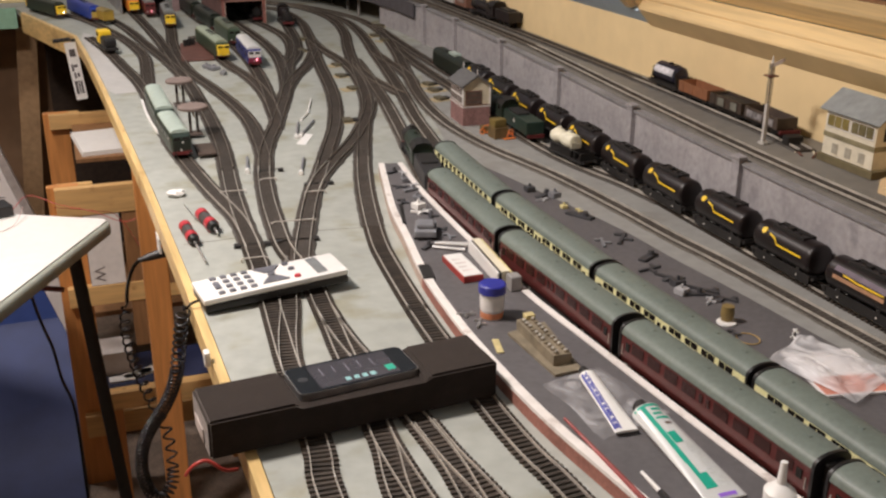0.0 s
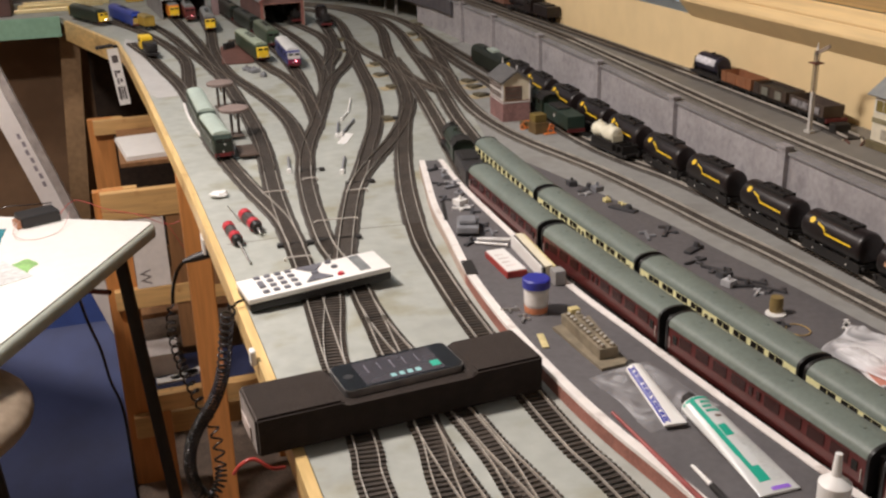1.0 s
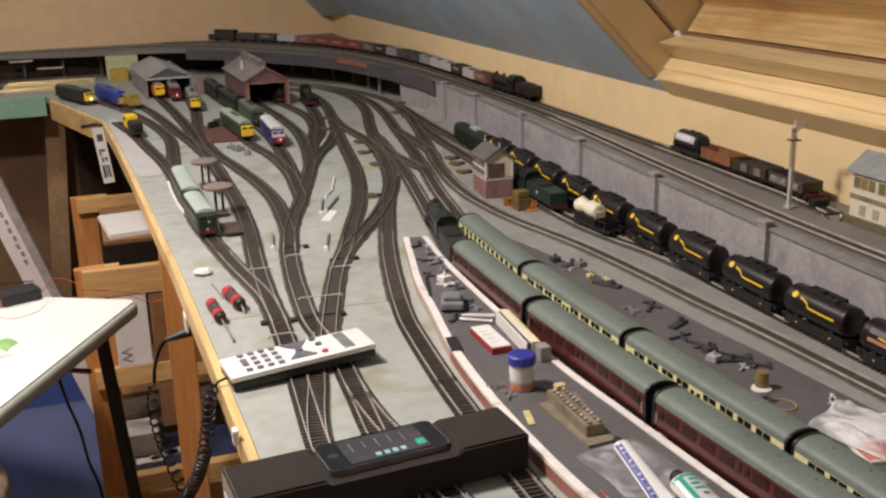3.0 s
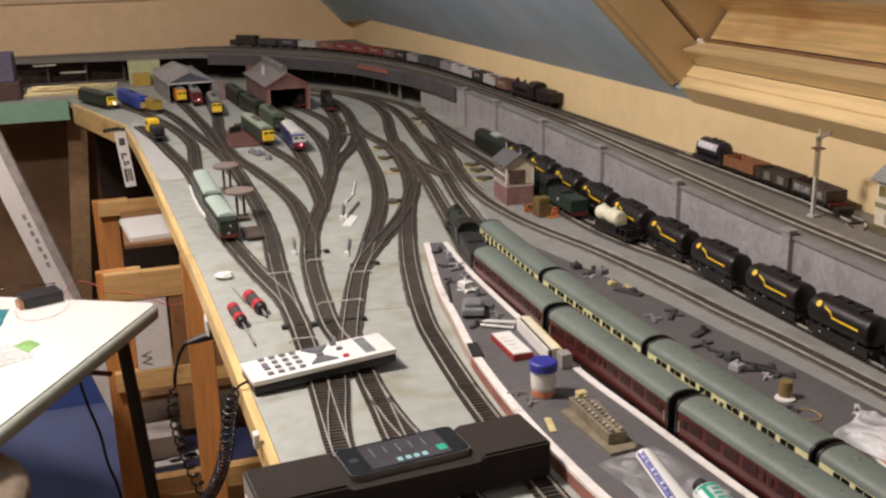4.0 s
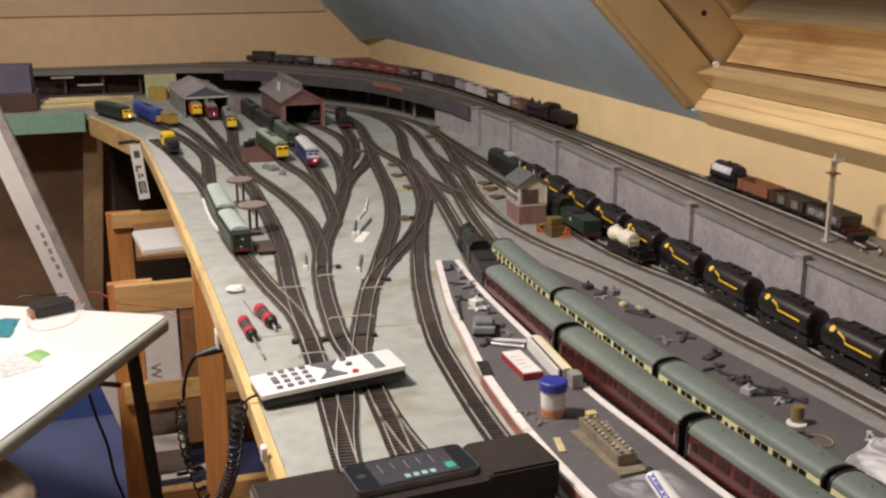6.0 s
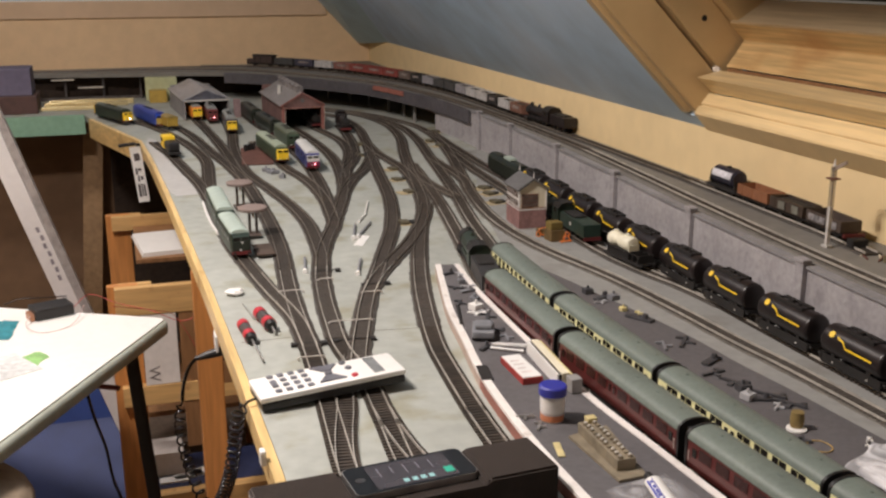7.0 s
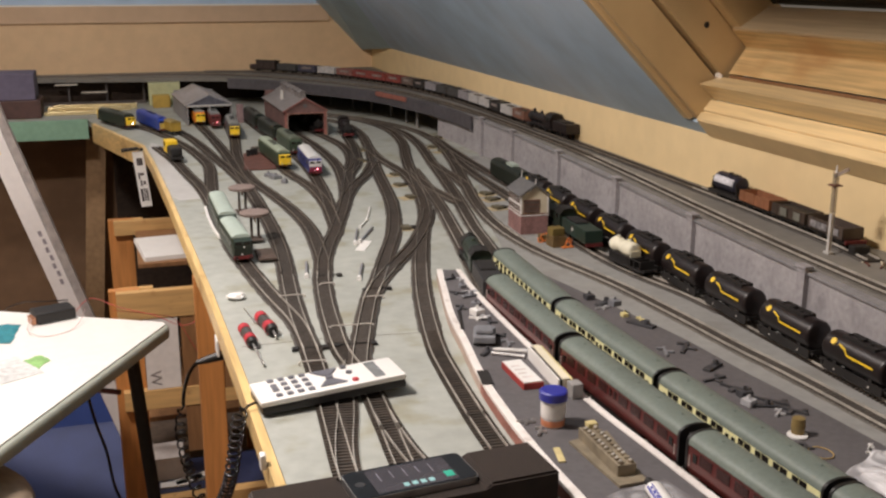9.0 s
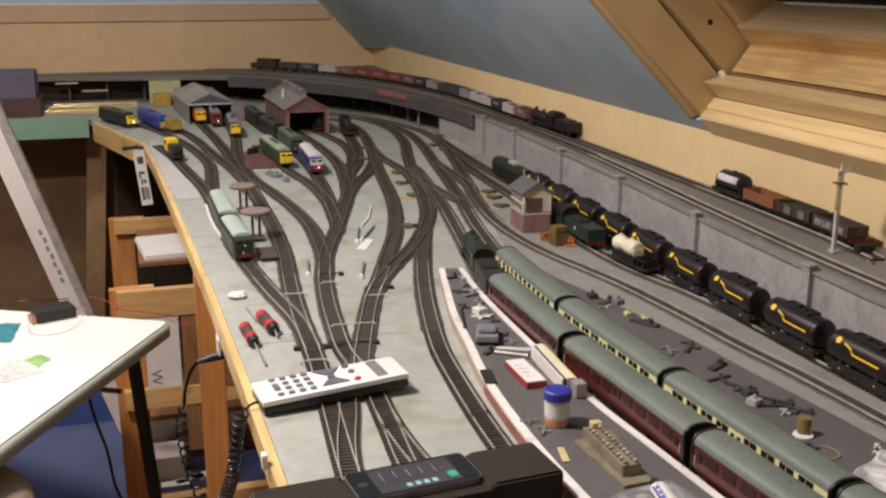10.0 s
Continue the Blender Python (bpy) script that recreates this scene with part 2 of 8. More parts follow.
bm = bmesh.new()
slope_piece(bm, 0, 1.86, WY1, 4.1, 0, 0.12)
slope_piece(bm, 0, 1.86, -2.0, WY0, 0, 0.12)
slope_piece(bm, WU1, 1.86, WY0, WY1, 0, 0.12)
slope_piece(bm, 0, WU0, WY0, WY1, 0, 0.12)
setting("ceiling_slope", bm, BLUE_WALL, "sloping attic ceiling painted sky blue as a backscene", "ceiling")

# ---- base boards ----
EDGE = [(0.118, 0.30), (0.117, 0.80), (0.113, 1.10), (0.104, 1.50), (0.092, 1.85), (0.080, 2.20), (0.062, 2.62), (0.045, 2.90), (-0.092, 3.39), (-0.118, 3.50)]
setting("ground", slab(bmesh.new(), EDGE + [(-1.6, 3.56), (-1.6, 4.1), (XR, 4.1), (XR, -0.4), (0.118, -0.4)], -0.018, 0.0), GREY_PAINT,
        "grey painted baseboard of the model railway", "baseboard")
path = [Vector((x, y, 0)) for x, y in EDGE[:9]]
path.insert(0, Vector((0.118, -0.4, 0)))
setting("trim_board_edge", ribbon(bmesh.new(), path[:-1], rect(-0.0115, -0.024, -0.0015, 0.0035)), PINE_EDGE, "pale pine edging strip along the baseboard", "edging")
setting("trim_corner_edge", ribbon(bmesh.new(), path[-2:], rect(-0.014, -0.055, -0.0015, 0.004)), PINE_EDGE, "pale pine edging board at the bend of the baseboard", "edging")
setting("trim_green", one_box(-1.6, 3.485, -0.058, -0.120, 3.503, 0.004), GREEN_PAINT, "green painted fascia of the far baseboard", "fascia")

setting("board_joint", ribbon(bmesh.new(), [Vector(v) for v in ((0.119, 1.2445, 0), (0.23, 1.246, 0), (0.336, 1.231, 0), (0.35, 1.229, 0))], rect(-0.0005, 0.00005, 0.0005, 0.00025)), material("joint_shadow_filler", (0.13, 0.12, 0.09), 0.8), "dark filled joint across the baseboard", "joint")
GOODS = [(0.700, 0.20), (0.690, 0.62), (0.680, 0.80), (0.660, 0.98), (0.640, 1.12), (0.602, 1.30), (0.580, 1.42), (0.590, 1.52), (0.612, 1.62), (0.650, 1.80), (0.705, 2.00), (0.79, 2.25), (0.83, 2.50)]
setting("goods_ground", slab(bmesh.new(), GOODS + [(0.885, 2.50), (0.884, 2.27), (0.873, 1.97), (0.856, 1.66), (0.834, 1.36), (0.818, 1.06), (0.806, 0.60), (0.80, 0.20)], 0.00005, 0.0003), material("darker_grey_ground", (0.29, 0.29, 0.275), 0.7, vary=0.1, scale=60, dirt=((0.20, 0.19, 0.17), 0.55, 0.75, 12)), "darker grey painted ground along the goods lines", "ground")
setting("ground_far", slab(bmesh.new(), [(0.0935, 2.16), (0.148, 2.166), (0.149, 2.37), (0.129, 2.56), (0.112, 2.72), (0.095, 2.88), (0.062, 2.97), (0.052, 2.86), (0.064, 2.62), (0.081, 2.20)], 0.00005, 0.0006), material("paler_grey_paint", (0.47, 0.46, 0.44), 0.6, vary=0.08, scale=45), "paler grey painted corner of the far baseboard", "baseboard")
# ---- raised line and retaining wall ----
DECK_Z = 0.096
WALL = [(0.80, -0.3), (0.806, 0.60), (0.812, 0.90), (0.818, 1.06), (0.834, 1.36), (0.856, 1.66), (0.873, 1.97), (0.884, 2.27), (0.888, 2.50), (0.884, 2.74), (0.868, 2.84)]
wall_path = smooth_path(WALL, 0.02)
setting("retaining_wall", ribbon(bmesh.new(), wall_path, rect(0.0, 0.0005, 0.012, DECK_Z - 0.006)), STONE, "grey embossed stone retaining wall of the raised line", "wall")
DECK_EDGE = WALL + [(0.832, 3.02), (0.784, 3.22), (0.714, 3.36), (0.643, 3.47), (0.50, 3.68), (0.30, 3.83), (0.0, 3.88), (-0.4, 3.95), (-1.6, 4.0)]
deck_pts = [(v.x + 0.012, v.y) for v in smooth_path(DECK_EDGE, 0.04)]
setting("deck", slab(bmesh.new(), deck_pts + [(-1.6, YF), (XR, YF), (XR, -0.3)], DECK_Z - 0.014, DECK_Z), DECK, "grey painted raised deck carrying the upper line", "deck")

# ---- tracks ----
def track(label, pts, z=0.0, ballast_from=-9.0, pieces_to=-9.0, dull=True, level=0):
    """One length of track: rails, sleepers, ballast strip."""
    ob = thing("railway_track", Matrix.Identity(4), label, "track", "model railway tracks")
    z += level * 0.00025
    p = [v + Vector((0, 0, z)) for v in smooth_path(pts, 0.0067)]
    bed = [v for v in p[::2] if v.y > ballast_from]
    if len(bed) > 3:
        bm = ribbon(bmesh.new(), bed, [(-0.0164, 0.0001), (0.0164, 0.0001), (0.0146, 0.0020), (-0.0146, 0.0020)])
        for v in bm.verts:
            q = v.co * 95
            v.co.x += 0.0022 * noise.noise(q)
            v.co.y += 0.0012 * noise.noise(q + Vector((7, 3, 1)))
        part("ballast", bm, BALLAST_MAIN if "main line" in label else BALLAST, ob)
    tops = p[::2] + ([p[-1]] if len(p) % 2 == 0 else [])
    main = "main line" in label
    # Rail highlights are put into the colour: bright near, mid tone, dull far off.
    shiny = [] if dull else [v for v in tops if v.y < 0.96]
    mid_run = [v for v in tops if (v.y >= 0.94 or dull) and v.y < (1.9 if main else 1.55)]
    far_run = [v for v in tops if v.y >= (1.88 if main else 1.53)]
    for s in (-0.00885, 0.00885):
        for run, mat in ((shiny, RAIL), (mid_run, RAIL_MID), (far_run, RAIL_DULL)):
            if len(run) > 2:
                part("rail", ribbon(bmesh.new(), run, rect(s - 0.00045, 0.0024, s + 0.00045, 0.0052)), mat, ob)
    shared = mesh_of("sleeper", one_box(-0.0142, -0.0017, 0.0004, 0.0142, 0.0017, 0.0026), SLEEPER)
    far = bmesh.new()
    for i, v in enumerate(p):
        d = p[min(i + 1, len(p) - 1)] - p[max(i - 1, 0)]
        m = Matrix.Translation(v) @ Matrix.Rotation(math.atan2(-d.x, d.y), 4, "Z")
        if v.y < pieces_to:
            sl = new("sleeper", shared)
            sl.parent = ob
            sl.matrix_basis = m
        else:
            box(far, -0.0142, -0.0017, 0.0004, 0.0142, 0.0017, 0.0026, m=m)
    if len(far.verts):
        tagged(part("far_sleeper_run", far, SLEEPER, ob), kind="stuff")
    else:
        far.free()
    return ob


NEAR = 1.16
TRACKS = [
    ("platform road curving beside the brick platform edge", [(0.352, 0.25), (0.337, 0.58), (0.330, 0.65), (0.328, 0.74), (0.332, 0.92), (0.346, 1.10), (0.356, 1.176), (0.378, 1.287), (0.408, 1.416), (0.450, 1.568), (0.507, 1.753), (0.553, 1.89), (0.600, 2.095), (0.644, 2.322), (0.694, 2.555), (0.736, 2.735), (0.762, 2.947), (0.750, 3.135), (0.700, 3.284), (0.55, 3.50)], 0),
    ("crossover track through the throat of the yard", [(0.572, 1.96), (0.604, 2.13), (0.622, 2.29), (0.621, 2.41), (0.616, 2.533), (0.627, 2.70)], 1),
    ("diagonal crossover track from the goods yard", [(0.236, 1.09), (0.255, 1.166), (0.285, 1.271), (0.320, 1.385), (0.346, 1.450), (0.395, 1.542), (0.462, 1.660), (0.531, 1.815), (0.57, 1.93)], 1),
    ("loop track bowing through the middle of the yard", [(0.32, 1.385), (0.351, 1.464), (0.405, 1.619), (0.456, 1.768), (0.502, 1.950), (0.532, 2.115), (0.561, 2.309), (0.593, 2.497), (0.634, 2.734), (0.665, 2.976), (0.655, 3.20), (0.55, 3.38)], 2),
    ("yard track leading to the brick engine shed", [(0.200, 0.42), (0.209, 0.625), (0.220, 0.70), (0.227, 0.79), (0.232, 0.887), (0.236, 0.94), (0.239, 0.993), (0.242, 1.045), (0.240, 1.12), (0.237, 1.192), (0.244, 1.279), (0.254, 1.377), (0.270, 1.489), (0.288, 1.582), (0.315, 1.685), (0.352, 1.800), (0.391, 1.932), (0.427, 2.057), (0.462, 2.234), (0.490, 2.446), (0.497, 2.641), (0.491, 2.860), (0.475, 3.116), (0.46, 3.3)], 0),
    ("short link track between yard and loop", [(0.410, 2.00), (0.43, 2.07), (0.480, 2.208), (0.532, 2.318), (0.585, 2.47), (0.605, 2.56)], 3),
    ("shed road beside the brick engine shed", [(0.41, 2.0), (0.442, 2.113), (0.493, 2.331), (0.548, 2.554), (0.566, 2.752), (0.545, 2.967), (0.525, 3.166)], 4),
    ("outer shed road behind the yard", [(0.47, 2.23), (0.493, 2.33), (0.543, 2.470), (0.585, 2.680), (0.606, 2.847), (0.623, 3.024)], 5),
    ("siding under the green diesel", [(0.345, 1.77), (0.362, 1.84), (0.376, 1.962), (0.384, 2.098), (0.380, 2.238), (0.363, 2.369), (0.350, 2.569), (0.335, 2.8)], 2),
    ("siding under the blue railcar", [(0.362, 1.84), (0.376, 1.962), (0.396, 2.126), (0.412, 2.319), (0.418, 2.507), (0.414, 2.727), (0.402, 2.93), (0.388, 3.12), (0.375, 3.40)], 3),
    ("long siding running to the diesel shed", [(0.272, 1.50), (0.292, 1.599), (0.305, 1.728), (0.312, 1.857), (0.305, 2.010), (0.285, 2.190), (0.267, 2.327), (0.263, 2.489), (0.271, 2.708), (0.295, 2.972), (0.305, 3.3)], 1),
    ("outer yard track past the coaling stages", [(0.150, 0.40), (0.157, 0.651), (0.164, 0.705), (0.171, 0.79), (0.175, 0.877), (0.180, 0.94), (0.185, 1.00), (0.190, 1.06), (0.197, 1.164), (0.202, 1.268), (0.207, 1.365), (0.216, 1.474), (0.229, 1.600), (0.238, 1.709), (0.244, 1.833), (0.247, 1.975), (0.248, 2.140), (0.245, 2.299), (0.231, 2.484), (0.212, 2.654), (0.183, 2.951), (0.149, 3.164), (0.10, 3.40)], 0),
    ("siding under the pale green railcar", [(0.200, 1.20), (0.201, 1.304), (0.194, 1.374), (0.183, 1.461), (0.169, 1.612), (0.160, 1.732), (0.158, 1.952), (0.155, 2.138), (0.147, 2.282), (0.128, 2.461), (0.107, 2.668), (0.073, 2.881)], 1),
    ("curved head shunt at the corner of the board", [(0.158, 2.05), (0.159, 2.138), (0.175, 2.354), (0.186, 2.536), (0.173, 2.710), (0.142, 2.911), (0.097, 3.109), (0.037, 3.283), (-0.06, 3.45)], 2),
    ("shed road into the grey diesel shed", [(0.249, 2.12), (0.248, 2.24), (0.246, 2.404), (0.246, 2.644), (0.237, 2.935), (0.222, 3.229), (0.21, 3.45)], 1),
    ("outer main line beside the goods siding", [(0.765, 0.30), (0.752, 0.62), (0.742, 0.80), (0.733, 0.95), (0.722, 1.053), (0.714, 1.179), (0.700, 1.326), (0.684, 1.42), (0.666, 1.51), (0.655, 1.60), (0.652, 1.71), (0.663, 1.841), (0.692, 2.009), (0.733, 2.191), (0.780, 2.404), (0.815, 2.59), (0.840, 2.80), (0.83, 3.00), (0.75, 3.25), (0.62, 3.45)], 0),
    ("inner main line through the far station platform", [(0.60, 0.10), (0.562, 0.36), (0.549, 0.626), (0.535, 0.90), (0.531, 1.168), (0.542, 1.40), (0.574, 1.54), (0.594, 1.661), (0.611, 1.768), (0.654, 1.988), (0.686, 2.167), (0.727, 2.416), (0.777, 2.722), (0.790, 2.973), (0.73, 3.25), (0.6, 3.46)], 1),
    ("main line through the near station platform", [(0.545, 0.10), (0.510, 0.49), (0.490, 0.76), (0.480, 1.03), (0.486, 1.30), (0.512, 1.46), (0.549, 1.654), (0.564, 1.735), (0.593, 1.896), (0.618, 2.058), (0.641, 2.214), (0.660, 2.36)], 2),
    ("goods siding under the black tank wagons", [(0.800, 0.40), (0.790, 0.80), (0.786, 1.10), (0.788, 1.36), (0.797, 1.60), (0.808, 1.90), (0.816, 2.15), (0.823, 2.38), (0.838, 2.64), (0.850, 2.83)], 1),
    ("short siding beside the signal box", [(0.7855, 1.18), (0.778, 1.27), (0.762, 1.35), (0.750, 1.44), (0.747, 1.56), (0.755, 1.72), (0.764, 1.9), (0.773, 2.10), (0.781, 2.26), (0.800, 2.46)], 2),
    ("crossover between the inner and outer lines", [(0.728, 2.43), (0.724, 2.31), (0.723, 2.20), (0.715, 2.11), (0.700, 2.04)], 3),
    ("crossover between the near and inner lines", [(0.652, 2.33), (0.636, 2.24), (0.632, 2.14), (0.638, 2.04), (0.646, 1.96)], 4),
    ("turnout branch beneath the controller handset", [(0.172, 0.82), (0.176, 0.88), (0.187, 0.94), (0.201, 0.997), (0.214, 1.06), (0.228, 1.11), (0.242, 1.15)], 1),
    ("turnout branch in the near goods yard", [(0.236, 0.42), (0.224, 0.60), (0.221, 0.68), (0.222, 0.74)], 2),
    ("inner turnout track in the goods yard", [(0.254, 0.42), (0.261, 0.606), (0.263, 0.666), (0.257, 0.76), (0.249, 0.83), (0.242, 0.884), (0.239, 0.94), (0.239, 0.99)], 1),
    ("inner turnout branch in the goods yard", [(0.292, 0.42), (0.275, 0.60), (0.266, 0.67), (0.262, 0.73)], 2),
]
for label, pts, level in TRACKS:
    track("dark weathered model " + label, pts, ballast_from=1.22 if min(q[1] for q in pts) < 1 and "main line" not in label else -9, pieces_to=NEAR, dull=min(q[1] for q in pts) > 0.95 or "main line" in label, level=level)

# ---- station platforms ----
PL = [(0.386, 0.28), (0.374, 0.50), (0.365, 0.59), (0.358, 0.643), (0.353, 0.704), (0.351, 0.777), (0.351, 0.85), (0.354, 0.92), (0.360, 1.00), (0.368, 1.06), (0.381, 1.14), (0.396, 1.242), (0.424, 1.367), (0.447, 1.466)]
PR = [(0.512, 0.28), (0.486, 0.50), (0.471, 0.68), (0.463, 0.80), (0.456, 0.90), (0.455, 1.00), (0.458, 1.15), (0.465, 1.32), (0.479, 1.456)]
PZ = 0.016
left_edge, right_edge = smooth_path(PL, 0.015), smooth_path(PR, 0.015)
setting("platform_near", slab(bmesh.new(), [(v.x, v.y) for v in left_edge] + [(v.x, v.y) for v in right_edge[::-1]], 0.0005, PZ), PLATFORM, "dark grey island platform with white edges", "platform")
setting("trim_platform_left", ribbon(bmesh.new(), left_edge, rect(-0.0015, PZ - 0.0025, 0.0075, PZ + 0.0012)), PLAT_EDGE, "white painted platform edge", "edging")
setting("trim_platform_right", ribbon(bmesh.new(), right_edge, rect(-0.0065, PZ - 0.0025, 0.0015, PZ + 0.0012)), PLAT_EDGE, "white painted platform edge", "edging")
setting("platform_brickwork", ribbon(bmesh.new(), [v for v in left_edge if v.y < 1.02], rect(-0.0012, 0.0005, 0.0, PZ - 0.0025)), BRICK, "red brick face of the platform", "brickwork")
setting("platform_plain_face", ribbon(bmesh.new(), [v for v in left_edge if v.y > 1.01], rect(-0.0012, 0.0005, 0.0, PZ - 0.0025)), material("beige_card_face", (0.46, 0.36, 0.30), 0.8, vary=0.15, scale=60), "bare beige card face of the platform", "platform face")
P2 = [(0.575, 0.28), (0.572, 0.55), (0.560, 0.80), (0.556, 1.05), (0.560, 1.25), (0.578, 1.42)]
P2R = [(0.722, 0.28), (0.702, 0.60), (0.690, 0.738), (0.678, 0.873), (0.667, 0.963), (0.657, 1.085), (0.632, 1.22), (0.606, 1.36), (0.588, 1.43)]
setting("platform_far", slab(bmesh.new(), [(v.x, v.y) for v in smooth_path(P2, 0.02)] + [(v.x, v.y) for v in smooth_path(P2R, 0.02)[::-1]], 0.0005, 0.012), PLATFORM,
        "dark grey second platform strewn with parts", "platform")

# ---- roof window ----
WIN_Y0, WIN_Y1 = 0.62, 1.556
PROFILE = [(0.946, 0.219), (0.9558, 0.2310), (0.9580, 0.2337), (0.974, 0.252), (0.940, 0.2803), (0.985, 0.2912), (0.9905, 0.2965), (1.022, 0.341), (0.991, 0.3703), (1.050, 0.410)]
window = thing("window_1", Matrix.Identity(4), "pine roof window with a stepped frame and dark night glass", "window")
window["kind"] = "structure"


def run_along(name, a, b, y0, y1, thick, mat, parent):
    """A board whose face goes from a to b in section, run along y; its body lies behind the face."""
    a, b = Vector(a), Vector(b)
    d = (b - a).normalized()
    n = Vector((d.y, -d.x)) * thick
    bm = bmesh.new()
    prism(bm, [tuple(a), tuple(b), tuple(b + n), tuple(a + n)], y0, y1)
    bmesh.ops.bevel(bm, geom=[e for e in bm.edges if abs(e.verts[0].co.y - e.verts[1].co.y) > 0.1], offset=0.0012, segments=2, affect="EDGES")
    return part(name, bm, mat, parent)


run_along("apron", (0.9745, 0.186), (0.946, 0.2175), WIN_Y0, WIN_Y1, 0.03, CREAM_WALL, window)
for a, b in ((0, 1), (2, 3)):
    run_along("lining", PROFILE[a], PROFILE[b], WIN_Y0, WIN_Y1, 0.025, PINE_FRAME, window)
for nm, outline, y1 in (("frame_rail", PROFILE[3:6] + [(1.005, 0.268)], WIN_Y1 - 0.011), ("sash_rail", PROFILE[6:9] + [(1.030, 0.385), (1.045, 0.345)], WIN_Y1 - 0.02)):
    bm = prism(bmesh.new(), outline, WIN_Y0, y1)
    bmesh.ops.bevel(bm, geom=[e for e in bm.edges if abs(e.verts[0].co.y - e.verts[1].co.y) > 0.1], offset=0.0012, segments=2, affect="EDGES")
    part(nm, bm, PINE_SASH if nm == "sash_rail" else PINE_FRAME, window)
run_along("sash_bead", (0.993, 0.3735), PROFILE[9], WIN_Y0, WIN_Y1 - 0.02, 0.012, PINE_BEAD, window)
# Brown strip set in the sash gap to stand in for its shadow.
run_along("gap_shade_strip", (0.9895, 0.2870), (0.9955, 0.2955), WIN_Y0, WIN_Y1 - 0.02, 0.01, BROWN_WOOD, window)
run_along("sash_groove", (1.0065, 0.3180), (1.0080, 0.3201), WIN_Y0, WIN_Y1 - 0.02, 0.0003, BROWN_WOOD, window)


def slope_box(u0, u1, y0, y1, n0, n1, bevel=0.0015):
    bm = bmesh.new()
    slope_piece(bm, u0, u1, y0, y1, n0, n1)
    bmesh.ops.bevel(bm, geom=bm.edges[:], offset=bevel, segments=2, affect="EDGES")
    return bm


# side linings step inwards towards the glass
part("side_lining", slope_box(0.034, 0.95, WIN_Y1 + 0.0205, WIN_Y1 + 0.0475, -0.002, 0.075, 0.003), PINE_SIDE, window)
part("side_lining", slope_box(0.034, 0.95, WIN_Y1, WIN_Y1 + 0.0195, 0.004, 0.073, 0.002), PINE_SIDE, window)
part("side_frame", slope_box(0.034, 0.95, WIN_Y1 - 0.010, WIN_Y1 + 0.03, 0.080, 0.145), PINE_SIDE, window)
part("sash_stile", slope_box(0.034, 0.95, WIN_Y1 - 0.036, WIN_Y1 + 0.03, 0.146, 0.225), PINE_SIDE, window)
part("side_lining", slope_box(0.034, 0.95, WIN_Y0 - 0.03, WIN_Y0, 0.001, 0.225), PINE_FRAME, window)
part("head_lining", slope_box(0.95, 0.97, WIN_Y0 - 0.03, WIN_Y1 + 0.03, 0.001, 0.225), PINE_FRAME, window)
GLASS_NIGHT = material("night_glass", (0.012, 0.012, 0.014), 0.08, vary=0.1, bump=0)
part("pane", slope_box(0.10, 0.95, WIN_Y0, WIN_Y1 - 0.036, 0.215, 0.22, 0.0005), GLASS_NIGHT, window)
part("screw_hole", cyl(bmesh.new(), 0.0052, 0.0052, (0.948, WIN_Y1 - 0.0105, 0.379), (0.948, WIN_Y1 - 0.006, 0.379), 12), MATT_BLACK, window, "dark screw hole")
bm = bmesh.new()
for k in range(7):
    q = Vector((0.980 + random.uniform(-0.006, 0.006), WIN_Y1 - 0.008 + random.uniform(-0.01, 0.004), 0.283 + random.uniform(-0.012, 0.012)))
    bmesh.ops.create_icosphere(bm, subdivisions=1, radius=random.uniform(0.003, 0.007), matrix=Matrix.Translation(q))
part("filler_patch", bm, material("white_filler", (0.8, 0.74, 0.66), 0.8), window, "rough white filler in the frame corner")

# ---- gable wall boarding and the raised line's front ----
setting("trim_gable", one_box(-3.0, YF - 0.010, 0.283, 0.80, YF - 0.0005, 0.343), material("dusky_cream_paint", (0.62, 0.45, 0.30), 0.75, vary=0.06, scale=25), "cream board across the gable wall", "batten")
setting("trim_white_line", one_box(-3.0, YF - 0.006, 0.3435, 0.765, YF - 0.0005, 0.349), WHITE, "white line under the blue paint of the gable", "trim")
setting("wall_north_upper", one_box(-3.0, YF - 0.005, 0.3495, 0.76, YF - 0.0005, 1.49), BLUE_WALL, "sky blue painted upper part of the gable wall", "wall")
# boarded corner between the slope and the gable, shading put into its blue
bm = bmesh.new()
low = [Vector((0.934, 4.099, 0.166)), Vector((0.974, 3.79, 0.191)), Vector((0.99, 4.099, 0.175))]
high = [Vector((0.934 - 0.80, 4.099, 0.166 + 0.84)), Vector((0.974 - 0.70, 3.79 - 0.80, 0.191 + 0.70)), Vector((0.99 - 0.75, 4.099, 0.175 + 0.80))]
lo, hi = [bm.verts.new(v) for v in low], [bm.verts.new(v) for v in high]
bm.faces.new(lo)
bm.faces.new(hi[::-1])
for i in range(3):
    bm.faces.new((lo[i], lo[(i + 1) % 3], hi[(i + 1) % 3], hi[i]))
setting("trim_corner_board", bm, material("shaded_blue_paint", (0.43, 0.60, 0.70), 0.7, vary=0.12, scale=9), "sky blue boarded corner between slope and gable", "trim")
pier = solid("pier", one_box(0.085, 3.83, 0.0005, 0.195, 3.90, DECK_Z - 0.0145, 0.002), material("pale_green_paint", (0.50, 0.52, 0.30), 0.7, vary=0.12), "pale green block pier under the raised deck", "pier")
